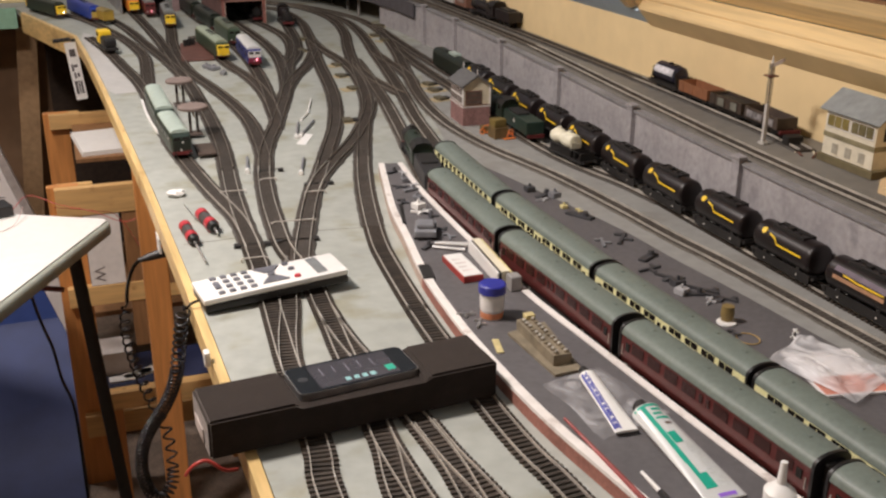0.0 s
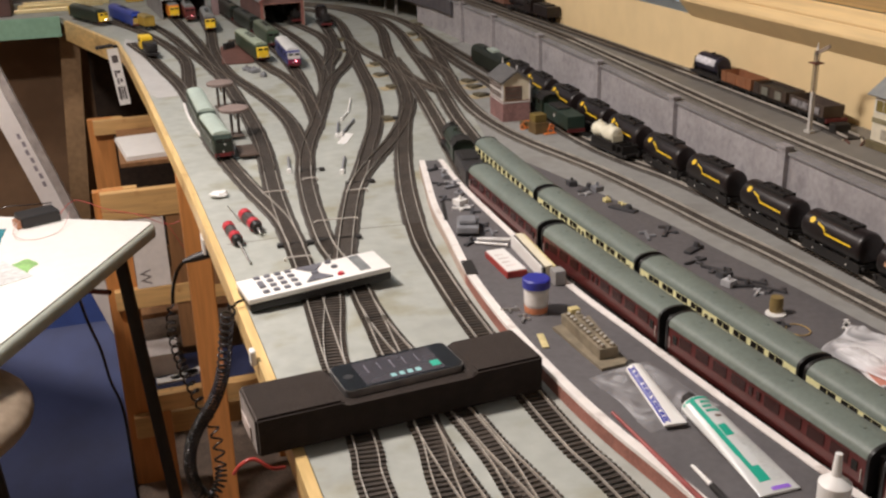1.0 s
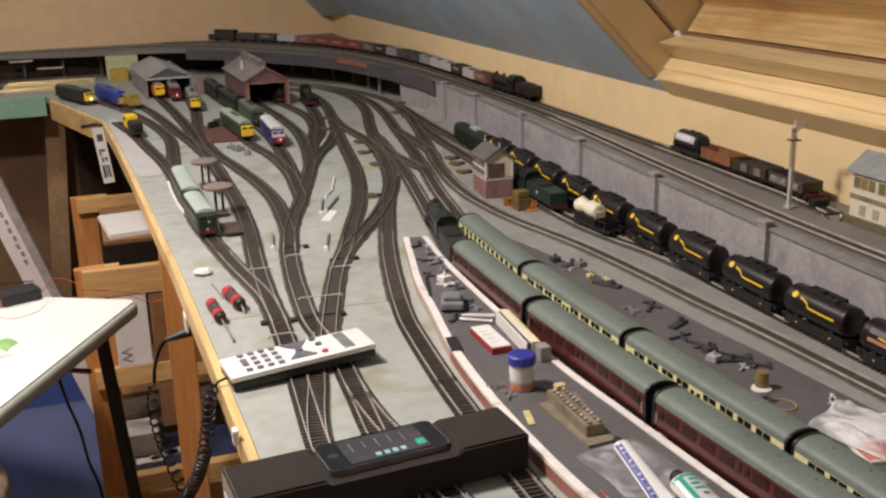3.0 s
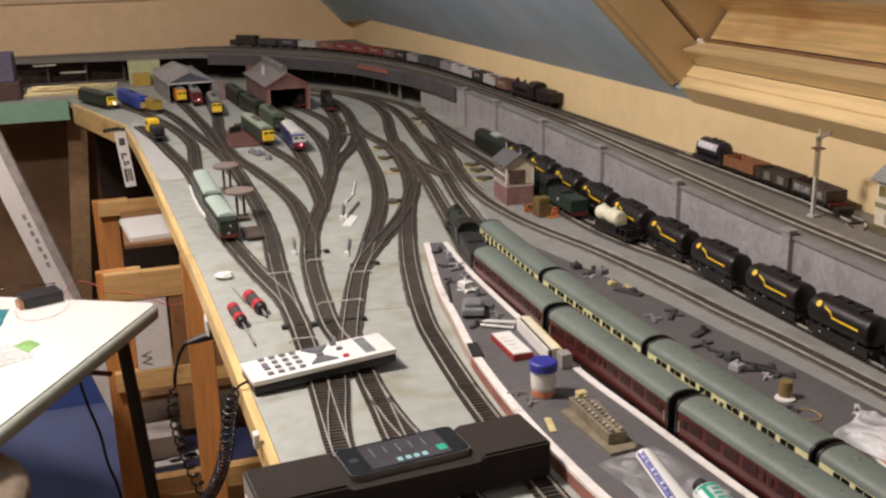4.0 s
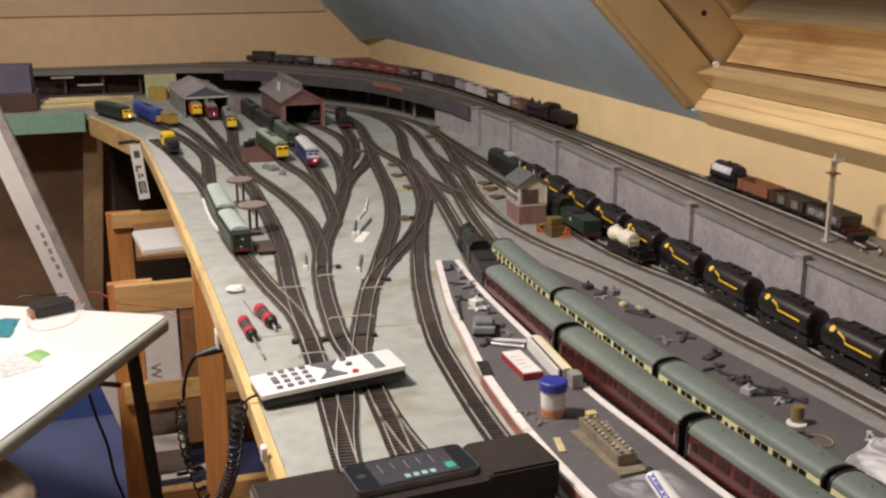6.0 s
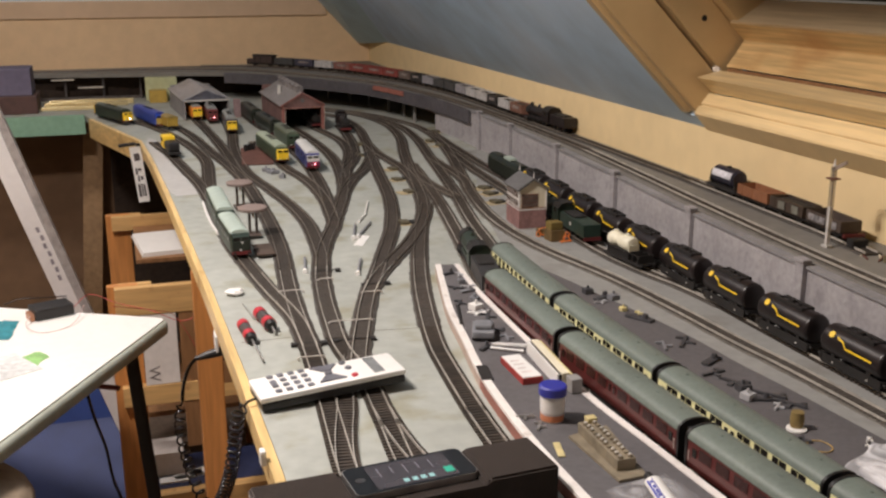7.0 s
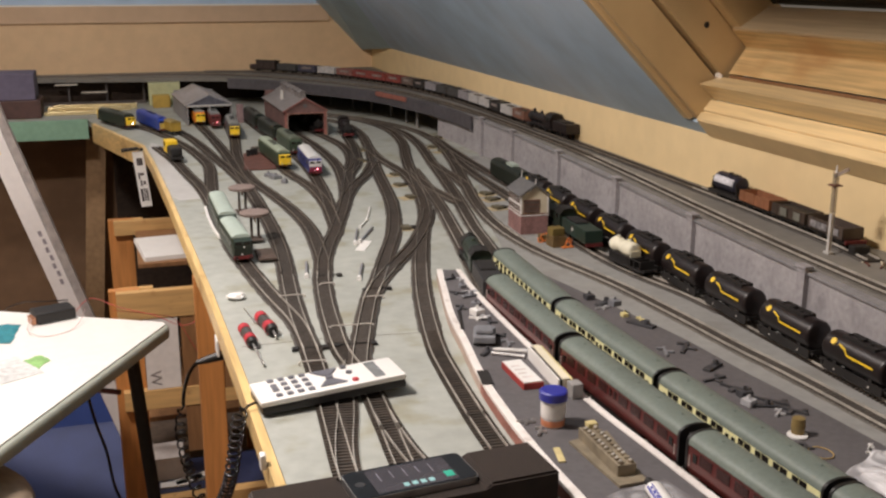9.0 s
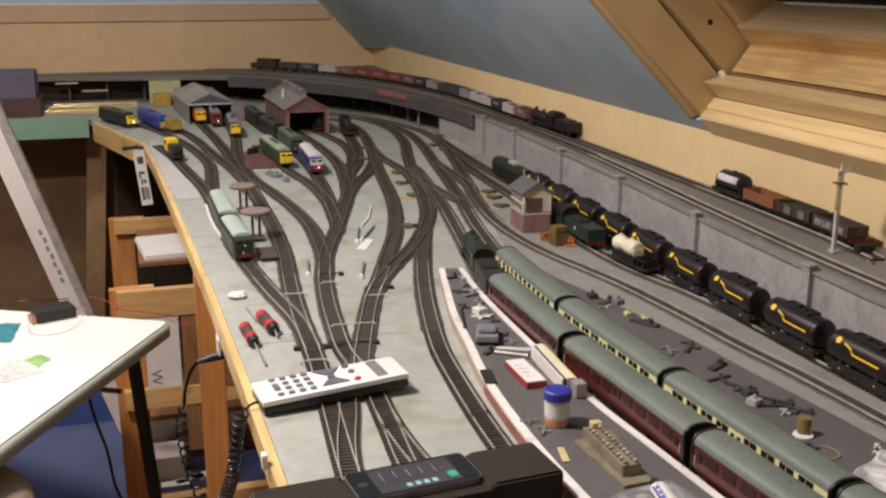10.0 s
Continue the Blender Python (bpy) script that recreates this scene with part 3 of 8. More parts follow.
for x in (-0.45, -0.19, -0.06, 0.07):
    solid("deck_post", one_box(x - 0.004, 3.925, 0.0005, x + 0.004, 3.935, DECK_Z - 0.0145), material("dark_post_paint", (0.07, 0.058, 0.055), 0.7), "thin dark post under the raised deck", "post", "deck posts")
solid("recess_rail", one_box(-0.60, 3.920, 0.0005, 0.075, 3.9245, 0.012), material("dark_rail_paint", (0.09, 0.075, 0.068), 0.6), "dark wooden rail along the recess under the deck", "rail")
for x0, x1, z in ((-0.234, -0.158, 0.076), (-0.147, -0.060, 0.047)):
    solid("pale_strip", one_box(x0, 3.895, z - 0.0015, x1, 3.9249, z + 0.0015), material("pale_strip_paint", (0.60, 0.55, 0.48), 0.4), "pale thin strip fixed across the dark recess", "strip", "strips in the recess")
COLUMN = material("grey_column", (0.22, 0.21, 0.20), 0.7)
for x, y in ((0.70, 3.68), (0.755, 3.56), (0.796, 3.446), (0.830, 3.307), (0.842, 3.157), (0.840, 3.025)):
    solid("bridge_column", cyl(bmesh.new(), 0.0045, 0.0045, (x + 0.02, y, 0.0005), (x + 0.02, y, DECK_Z - 0.0145), 12), COLUMN, "pale grey round column carrying the raised deck", "column", "bridge columns")
girder = smooth_path([(0.36, 3.80), (0.50, 3.68), (0.643, 3.47), (0.714, 3.36), (0.784, 3.22), (0.832, 3.02), (0.8665, 2.8475)][::-1], 0.02)
GIRDER = material("blue_grey_girder", (0.085, 0.080, 0.088), 0.6)
setting("trim_girder", ribbon(bmesh.new(), [Vector((v.x, v.y, 0)) for v in girder], rect(-0.0085, DECK_Z - 0.036, 0.0115, DECK_Z - 0.001)), GIRDER, "blue-grey girder along the curved bridge deck", "girder")
setting("trim_girder_plate", ribbon(bmesh.new(), [Vector(v) for v in ((0.8870, 2.57, 0), (0.8865, 2.64, 0), (0.8835, 2.744, 0), (0.8668, 2.845, 0))], rect(-0.0085, DECK_Z - 0.038, -0.0035, DECK_Z - 0.001)), GIRDER, "blue-grey girder plate lapping over the stone wall", "girder")
setting("trim_red_girder", ribbon(bmesh.new(), smooth_path([(0.832, 3.02), (0.811, 3.12), (0.784, 3.22)], 0.02), rect(-0.0125, DECK_Z - 0.013, -0.0087, DECK_Z + 0.001)), material("red_oxide", (0.32, 0.12, 0.09), 0.7), "red-brown parapet strip on the bridge", "parapet")

# buttresses and coping of the retaining wall
def along(path, y):
    """Place and heading on a path at a given y."""
    for a, b in zip(path, path[1:]):
        if a.y <= y <= b.y:
            return a.lerp(b, (y - a.y) / (b.y - a.y)), math.atan2(-(b.x - a.x), b.y - a.y)
    a, b = (path[0], path[1]) if y < path[0].y else (path[-2], path[-1])
    return a + (b - a) * ((y - a.y) / (b.y - a.y)), math.atan2(-(b.x - a.x), b.y - a.y)


def on_path(path, y, z=0.0):
    p, r = along(path, y)
    return Matrix.Translation((p.x, p.y, z)) @ Matrix.Rotation(r, 4, "Z")


for y in (0.17, 0.465, 0.76, 1.059, 1.360, 1.663, 1.968, 2.268, 2.50):
    b = thing("wall_buttress", on_path(wall_path, y), "grey stone buttress with a pale capstone on the wall", "buttress", "wall buttresses")
    part("shaft", one_box(-0.0075, -0.0085, 0.0005, 0.0, 0.0085, DECK_Z + 0.002, 0.0006), STONE, b)
    part("capstone", one_box(-0.0095, -0.0105, DECK_Z + 0.002, 0.004, 0.0105, DECK_Z + 0.006, 0.0008), STONE, b, "pale stone cap")
cope_path = [v for v in wall_path]
setting("trim_coping", ribbon(bmesh.new(), cope_path, rect(-0.003, DECK_Z - 0.006, 0.0125, DECK_Z - 0.002)), STONE_DARK, "dark coping along the retaining wall", "coping")

# upper tracks
up1 = [(0.836, 0.2), (0.845, 0.70), (0.846, 0.937), (0.852, 1.127), (0.862, 1.279), (0.876, 1.467), (0.895, 1.70), (0.910, 1.921), (0.914, 2.20), (0.914, 2.45), (0.904, 2.65), (0.891, 2.83), (0.863, 3.02), (0.821, 3.22), (0.758, 3.38), (0.686, 3.51), (0.56, 3.70), (0.44, 3.84), (0.25, 3.955), (-0.1, 4.01), (-1.5, 4.03)]
up2 = [(0.922, 1.06), (0.934, 1.15), (0.939, 1.25), (0.945, 1.401), (0.950, 1.60), (0.954, 1.85), (0.955, 2.10), (0.953, 2.40), (0.954, 2.65), (0.948, 2.87), (0.928, 3.07), (0.893, 3.27), (0.840, 3.44), (0.775, 3.61), (0.70, 3.74), (0.615, 3.86), (0.525, 3.96), (0.44, 4.025), (0.30, 4.062)]
track("dark weathered model track of the raised main line", up1, z=DECK_Z)
track("dark weathered model loop track along the back of the deck", up2, z=DECK_Z, level=1)

# ---- rolling stock ----
def wheelset(parent, y, r=0.0062, half=0.0085, mat=None):
    bm = bmesh.new()
    for s in (-1, 1):
        cyl(bm, r, r, (s * half - s * 0.0012, y, r + 0.0052), (s * half + s * 0.0008, y, r + 0.0052), 16)
        cyl(bm, r * 0.55, r * 0.45, (s * half + s * 0.0008, y, r + 0.0052), (s * half + s * 0.0016, y, r + 0.0052), 12)
    cyl(bm, 0.001, 0.001, (-half, y, r + 0.0052), (half, y, r + 0.0052), 8)
    return part("wheelset", bm, mat or MATT_BLACK, parent)


def bogie(parent, y):
    bm = bmesh.new()
    for s in (-1, 1):
        box(bm, s * 0.0125 - 0.001, y - 0.021, 0.008, s * 0.0125 + 0.001, y + 0.021, 0.0125)
        for dy in (-0.0155, 0.0155):
            box(bm, s * 0.0137 - 0.0008, y + dy - 0.003, 0.009, s * 0.0137 + 0.0008, y + dy + 0.003, 0.0145)
    box(bm, -0.012, y - 0.004, 0.011, 0.012, y + 0.004, 0.016)
    b = part("bogie", bm, MATT_BLACK, parent)
    for dy in (-0.0155, 0.0155):
        wheelset(b, y + dy, 0.0058)
    return b


PALE_RAIL = material("pale_grab_rail", (0.55, 0.50, 0.45), 0.4, vary=0.1)
MAROON_GLAZING = material("dim_coach_glazing", (0.045, 0.018, 0.016), 0.2, vary=0.2, bump=0)


def coach(m, cream, label, corridor=False):
    ob = thing("coach", m, label, "coach", "coaches at the platform")
    L = 0.252
    h = L / 2
    side = [(0.0160, 0.0145), (0.0176, 0.020), (0.0178, 0.028), (0.0171, 0.0430)]
    outline = [(x, z) for x, z in side] + [(-x, z) for x, z in side[::-1]]
    part("body", prism(bmesh.new(), outline, -h, h), MAROON, ob)
    arc = [(0.0178 * math.cos(a), 0.0430 + 0.0102 * math.sin(a) ** 0.8) for a in [math.pi * k / 14 for k in range(15)]]
    part("roof", prism(bmesh.new(), [(0.0181, 0.0426)] + arc[1:-1] + [(-0.0181, 0.0426)], -h + 0.0008, h - 0.0008), ROOF_GREY, ob, "grey-green roof", smooth=True)
    if cream:
        for s in (-1, 1):
            part("upper_panel", prism(bmesh.new(), [(s * 0.0176, 0.0240), (s * 0.0183, 0.0240), (s * 0.0177, 0.0425), (s * 0.0170, 0.0425)], -h + 0.001, h - 0.001), COACH_CREAM, ob, "cream painted upper side")
    wz0, wz1 = (0.0264, 0.0416) if cream else (0.0295, 0.0395)
    off = 0.0002 if not cream else 0.0006
    half = 0.0050 if corridor else 0.0092
    places = [(k - 5.5) * 0.0187 for k in range(12)] if corridor else [s * (0.0215 + 0.0255 * k) for s in (-1, 1) for k in range(4)]
    pane = mesh_of("window", prism(bmesh.new(), [(-0.0175 - off, wz0), (-0.0181 - off, wz0), (-0.0178 - off, wz1), (-0.0170 - off, wz1)], -half, half), WINDOW_DARK if cream else MAROON_GLAZING)
    bm = one_box(-0.0190, -half, 0.0352, -0.0180, half, 0.0358)
    if not corridor:
        box(bm, -0.0190, -0.0003, 0.0359, -0.0180, 0.0003, 0.0410)
    bar = mesh_of("ventilator_bar", bm, COACH_CREAM if cream else MAROON)
    for y in places:
        for s in (0, 180):
            w = new("window", pane)
            w.parent = ob
            w.matrix_basis = pose(0, y, 0, 0, 0, s)
            if cream:
                b = new("ventilator_bar", bar)
                b.parent = w
    small = mesh_of("lavatory_window", one_box(-0.0190 if cream else -0.0185, -0.0022, 0.0305, -0.0172, 0.0022, 0.0385), WINDOW_DARK if cream else MAROON_GLAZING)
    for y in (() if corridor else (-0.0048, 0.0048)):
        for s in (0, 180):
            w = new("door_light", small)
            w.parent, w.matrix_basis = ob, pose(0, y, 0, 0, 0, s)
    for y in (-h + 0.0045, h - 0.0045):
        for s in (-1, 1):
            part("grab_rail", cyl(bmesh.new(), 0.0005, 0.0005, (s * 0.0186, y, 0.0225), (s * 0.0186, y, 0.0330), 6), PALE_RAIL, ob, "pale metal grab rail")
    for s in (-1, 1):
        part("door_window", one_box(-0.0190 if cream else -0.0185, s * (h - 0.012) - 0.003, 0.0285, -0.0172, s * (h - 0.012) + 0.003, 0.0365), WINDOW_DARK, ob)
        part("door_window", one_box(0.0172, s * (h - 0.012) - 0.003, 0.0285, 0.0190 if cream else 0.0185, s * (h - 0.012) + 0.003, 0.0365), WINDOW_DARK, ob)
        end = [(0.0183, 0.0145), (0.0186, 0.0425)] + [(x * 1.035, z + 0.0007) for x, z in arc[1:-1]] + [(-0.0186, 0.0425), (-0.0183, 0.0145)]
        part("end_panel", prism(bmesh.new(), end, s * h - 0.0008 * s, s * (h + 0.0022)), BLACK, ob, "black coach end")
        part("gangway", one_box(-0.0085, s * (h + 0.0022), 0.015, 0.0085, s * (h + 0.0052), 0.0465, 0.0008), MATT_BLACK, ob, "black corridor gangway")
        bogie(ob, s * 0.088)
        part("buffer_beam", one_box(-0.016, s * (h - 0.004), 0.0125, 0.016, s * h, 0.0148), MATT_BLACK, ob)
    part("underframe", one_box(-0.0135, -0.055, 0.0065, 0.0135, 0.055, 0.0145, 0.001), MATT_BLACK, ob)
    for k in range(6):
        y = -h + 0.025 + k * 0.0404
        part("roof_vent", one_box(-0.0015, y - 0.0025, 0.0526, 0.0015, y + 0.0025, 0.0540, 0.0004), ROOF_GREY, ob)
    return ob


near_line = smooth_path(TRACKS[17][1], 0.01)
far_line = smooth_path(TRACKS[16][1], 0.01)
goods_line = smooth_path(TRACKS[18][1], 0.01)
box_siding = smooth_path(TRACKS[19][1], 0.01)
for k in range(4):
    y = 1.163 - 0.2665 * k
    ob = coach(on_path(near_line, y), False, "maroon model coach with a grey-green roof beside the platform")
for k in range(5):
    y = 1.290 - 0.262 * k
    coach(on_path(far_line, y), True, "crimson and cream model coach with " + ("narrow corridor windows" if k == 0 else "wide saloon windows"), k == 0)


PALE_CAP = material("pale_cap", (0.55, 0.52, 0.48), 0.5)


def tank_wagon(m, label, stripe):
    ob = thing("tank_wagon", m, label, "tank wagon", "train of tank wagons")
    r, zc, h = 0.0190, 0.0350, 0.050
    bm = bmesh.new()
    rings = []
    for y, k in ((-h, 0.80), (-h + 0.0010, 0.93), (-h + 0.0025, 0.985), (-h + 0.005, 1.0), (h - 0.005, 1.0), (h - 0.0025, 0.985), (h - 0.0010, 0.93), (h, 0.80)):
        rings.append([bm.verts.new((r * k * math.cos(a), y, zc + r * k * math.sin(a))) for a in [2 * math.pi * i / 28 for i in range(28)]])
    for a, b in zip(rings, rings[1:]):
        for i in range(28):
            bm.faces.new((a[i], a[(i + 1) % 28], b[(i + 1) % 28], b[i]))
    bm.faces.new(rings[0])
    bm.faces.new(rings[-1])
    part("barrel", bm, TANK_BLACK, ob, smooth=True)

    def on_tank(y, deg):
        a = radians(180 - deg)
        return Vector(((r + 0.0003) * math.cos(a), y, zc + (r + 0.0003) * math.sin(a)))

    def band(pts, w, mat, name):
        b2 = bmesh.new()
        rows = []
        fine = []
        for (y0, d0), (y1, d1) in zip(pts, pts[1:]):
            for k in range(6):
                fine.append((y0 + (y1 - y0) * k / 6, d0 + (d1 - d0) * k / 6))
        fine.append(pts[-1])
        dw = math.degrees(w / r)
        for y, d in fine:
            rows.append((b2.verts.new(on_tank(y, d - dw / 2)), b2.verts.new(on_tank(y, d + dw / 2))))
        for a, b in zip(rows, rows[1:]):
            b2.faces.new((a[0], a[1], b[1], b[0]))
        r2 = bmesh.ops.extrude_face_region(b2, geom=b2.faces[:])
        for v in r2["geom"]:
            if isinstance(v, bmesh.types.BMVert):
                d = Vector((v.co.x, 0, v.co.z - zc)).normalized()
                v.co += d * 0.00025
        part(name, b2, mat, ob)

    if stripe == "bolt":
        band([(0.022, 34), (0.010, 24), (0.005, 8), (-0.038, 6)], 0.0023, YELLOW, "yellow_stripe")
        disc = bmesh.new()
        q = on_tank(0.032, 36)
        d = Vector((q.x, 0, q.z - zc)).normalized()
        cyl(disc, 0.0043, 0.0043, q - d * 0.0006, q + d * 0.0005, 16)
        part("emblem", disc, YELLOW, ob, "plain yellow roundel")
    else:
        band([(0.036, 34), (-0.040, 30)], 0.006, material("mauve_band", (0.15, 0.115, 0.15), 0.5), "mauve_band")
        band([(0.036, 4), (-0.040, 2)], 0.0045, material("peach_band", (0.48, 0.27, 0.16), 0.5), "peach_band")
        band([(0.022, 20), (0.008, 18), (0.004, 16), (-0.038, 16)], 0.0018, YELLOW, "yellow_stripe")
    bm = bmesh.new()
    cyl(bm, 0.0048, 0.0044, (0, 0.004, zc + r - 0.001), (0, 0.004, zc + r + 0.0035), 16)
    cyl(bm, 0.0022, 0.0022, (0, -0.012, zc + r - 0.001), (0, -0.012, zc + r + 0.002), 12)
    part("manhole", bm, MATT_BLACK, ob)
    bm = bmesh.new()
    for s in (-1, 1):
        box(bm, s * 0.0068 - 0.0026, -0.028, zc + r - 0.0028, s * 0.0068 + 0.0026, 0.026, zc + r + 0.0016)
        box(bm, -0.0042, s * 0.026 - 0.002, zc + r - 0.0010, 0.0042, s * 0.026 - 0.0005, zc + r + 0.0014)
    part("walkway", bm, MATT_BLACK, ob)
    bm = bmesh.new()
    for s in (-1, 1):
        box(bm, s * 0.0115 - 0.0012, -0.052, 0.0122, s * 0.0115 + 0.0012, 0.052, 0.0165)
        box(bm, -0.0155, s * 0.050 - 0.0015, 0.0115, 0.0155, s * 0.050 + 0.0015, 0.0172)
        box(bm, -0.014, s * 0.030 - 0.003, 0.0155, 0.014, s * 0.030 + 0.003, 0.0235)
    part("chassis", bm, MATT_BLACK, ob)
    for s in (-1, 1):
        for x in (-0.0115, 0.0115):
            part("buffer", cyl(bmesh.new(), 0.0014, 0.0022, (x, s * 0.0515, 0.0142), (x, s * 0.0565, 0.0142), 10), MATT_BLACK, ob)
        wheelset(ob, s * 0.029)
        part("axlebox", one_box(-0.0142, s * 0.029 - 0.0035, 0.0085, -0.0125, s * 0.029 + 0.0035, 0.0155, 0.0005), BLACK, ob)
    for s in (-1, 1):
        part("solebar", one_box(s * 0.0135 - 0.0008, -0.050, 0.0065, s * 0.0135 + 0.0008, 0.050, 0.0180), MATT_BLACK, ob)
    for y in (-0.029, 0.029):
        part("axle_cap", cyl(bmesh.new(), 0.0013, 0.0010, (-0.0143, y, 0.0118), (-0.0152, y, 0.0118), 8), PALE_CAP, ob, "pale axle cap")
    return ob


tank = None
for y in (0.905, 1.031, 1.164, 1.291, 1.418, 1.545, 1.672, 1.800, 1.925):
    if tank is None:
        tank = tank_wagon(on_path(goods_line, y), "black model tank wagon with a yellow bolt stripe", "bolt")
    else:
        copy_thing(tank, on_path(goods_line, y))
for y in (0.778, 0.65):
    tank_wagon(on_path(goods_line, y), "black model tank wagon with mauve and peach bands", "band")

# cream road-oil wagon on the short siding
oil = thing("oil_wagon", on_path(box_siding, 1.408), "cream twin-tank model wagon on a black chassis", "wagon")
OIL_CREAM = material("cream_tank_paint", (0.82, 0.79, 0.62), 0.45, vary=0.12)
bm = bmesh.new()
rings = []
for y, r in ((-0.0120, 0.0085), (-0.0112, 0.0110), (-0.0090, 0.0126), (-0.0040, 0.0134), (0.0060, 0.0136), (0.0140, 0.0130), (0.0190, 0.0112), (0.0220, 0.0096), (0.0245, 0.0094), (0.0270, 0.0106), (0.0310, 0.0128), (0.0380, 0.0136), (0.0440, 0.0128), (0.0480, 0.0105), (0.0494, 0.0075)):
    rings.append([bm.verts.new((r * math.cos(a), y, 0.0370 + 0.92 * r * math.sin(a))) for a in [2 * math.pi * i / 24 for i in range(24)]])
for a, b in zip(rings, rings[1:]):
    for i in range(24):
        bm.faces.new((a[i], a[(i + 1) % 24], b[(i + 1) % 24], b[i]))
bm.faces.new(rings[0])
bm.faces.new(rings[-1])
cyl(bm, 0.0040, 0.0036, (0, 0.006, 0.0490), (0, 0.006, 0.0515), 14)
cyl(bm, 0.0040, 0.0036, (0, 0.037, 0.0490), (0, 0.037, 0.0515), 14)
part("tank", bm, OIL_CREAM, oil, "cream bulbous tank", smooth=True)
part("saddle", one_box(-0.010, -0.010, 0.015, 0.010, 0.048, 0.027, 0.001), MATT_BLACK, oil)
part("end_board", one_box(-0.010, -0.0135, 0.026, 0.010, -0.0122, 0.037, 0.0004), OIL_CREAM, oil)
for y in (-0.045, -0.030, -0.018):
    part("stanchion", one_box(-0.014, y - 0.001, 0.0151, 0.014, y + 0.001, 0.028), MATT_BLACK, oil)
for x in (-0.0135, 0.0135):
    part("hand_rail", cyl(bmesh.new(), 0.0007, 0.0007, (x, -0.048, 0.0275), (x, 0.050, 0.0275), 6), MATT_BLACK, oil)
part("chassis", one_box(-0.0150, -0.050, 0.0115, 0.0150, 0.050, 0.0150, 0.0005), MATT_BLACK, oil)
for s in (-1, 1):
    wheelset(oil, s * 0.028)
    for x in (-0.0115, 0.0115):
        part("buffer", cyl(bmesh.new(), 0.0014, 0.0022, (x, s * 0.050, 0.0135), (x, s * 0.056, 0.0135), 10), MATT_BLACK, oil)


TENDER_GREY = material("tender_black", (0.032, 0.030, 0.030), 0.5, vary=0.25)
DARK_RED = material("dull_red_paint", (0.12, 0.018, 0.018), 0.5, vary=0.2)


def steam_loco(m, label, green, tender=True, stout=False, tender_paint=None):
    col = LOCO_GREEN if green else TANK_BLACK
    rad = 0.0142 if stout else 0.0115
    ob = thing("steam_locomotive", m, label, "locomotive", "model locomotives")
    part("footplate", one_box(-0.0165, -0.070, 0.0155, 0.0165, 0.070, 0.0178, 0.0005), MATT_BLACK, ob)
    bm = bmesh.new()
    cyl(bm, rad, rad, (0, -0.020, 0.0315), (0, 0.045, 0.0315), 24)
    part("boiler", bm, col, ob, smooth=True)
    bm = bmesh.new()
    cyl(bm, rad + 0.0008, rad + 0.0008, (0, 0.045, 0.0315), (0, 0.066, 0.0315), 24)
    cyl(bm, 0.0095, 0.008, (0, 0.066, 0.0315), (0, 0.0685, 0.0315), 24)
    part("smokebox", bm, MATT_BLACK, ob, smooth=True)
    part("chimney", cyl(bmesh.new(), 0.0042, 0.0038, (0, 0.056, 0.042), (0, 0.056, 0.0495), 16), MATT_BLACK, ob)
    part("dome", cyl(bmesh.new(), 0.0048, 0.0026, (0, 0.015, 0.042), (0, 0.015, 0.0495), 16), col, ob)
    part("firebox", one_box(-0.0125, -0.040, 0.018, 0.0125, -0.018, 0.0445, 0.003), col, ob)
    bm = prism(bmesh.new(), [(-0.0165, 0.018), (0.0165, 0.018), (0.0165, 0.043), (0.011, 0.0495), (0, 0.0515), (-0.011, 0.0495), (-0.0165, 0.043)], -0.066, -0.038)
    part("cab", bm, col, ob)
    part("cab_roof", prism(bmesh.new(), [(-0.0172, 0.0425), (-0.011, 0.0500), (0, 0.0522), (0.011, 0.0500), (0.0172, 0.0425), (0.0165, 0.0440), (0.011, 0.0512), (0, 0.0532), (-0.011, 0.0512), (-0.0165, 0.0440)], -0.070, -0.037), MATT_BLACK, ob)
    for s in (-1, 1):
        part("cab_window", one_box(s * 0.0164, -0.058, 0.033, s * 0.0170, -0.046, 0.041), WINDOW_DARK, ob)
        part("cylinder", cyl(bmesh.new(), 0.005, 0.005, (s * 0.0145, 0.044, 0.0125), (s * 0.0145, 0.062, 0.0125), 14), MATT_BLACK, ob)
        part("splasher", one_box(s * 0.013 - 0.002, -0.032, 0.0178, s * 0.013 + 0.002, 0.030, 0.0225, 0.001), col, ob)
    for y in (-0.026, 0.0, 0.026):
        wheelset(ob, y, 0.0100, mat=BLACK)
    for y in (0.046, 0.060):
        wheelset(ob, y, 0.0055)
    part("buffer_beam", one_box(-0.0155, 0.0695, 0.012, 0.0155, 0.072, 0.0185), DARK_RED, ob, "dull red buffer beam")
    if tender:
        t = part("tender", one_box(-0.0162, -0.188 if stout else -0.150, 0.0165, 0.0162, -0.078, 0.0395, 0.001), tender_paint or (TENDER_GREY if stout else col), ob)
        if tender_paint:
            part("emblem", cyl(bmesh.new(), 0.0034, 0.0034, (-0.0160, -0.128, 0.0290), (-0.0168, -0.128, 0.0290), 14), PALE_CAP, t, "small pale round emblem")
            part("rear_beam", one_box(-0.0158, -0.1905, 0.0120, 0.0158, -0.1882, 0.0180), DARK_RED, t, "dull red rear beam")
        part("coal", one_box(-0.0125, -0.135, 0.038, 0.0125, -0.085, 0.0425, 0.003), MATT_BLACK, t, "heap of coal")
        for y in (-0.136, -0.114, -0.092):
            wheelset(t, y, 0.0068)
    return ob


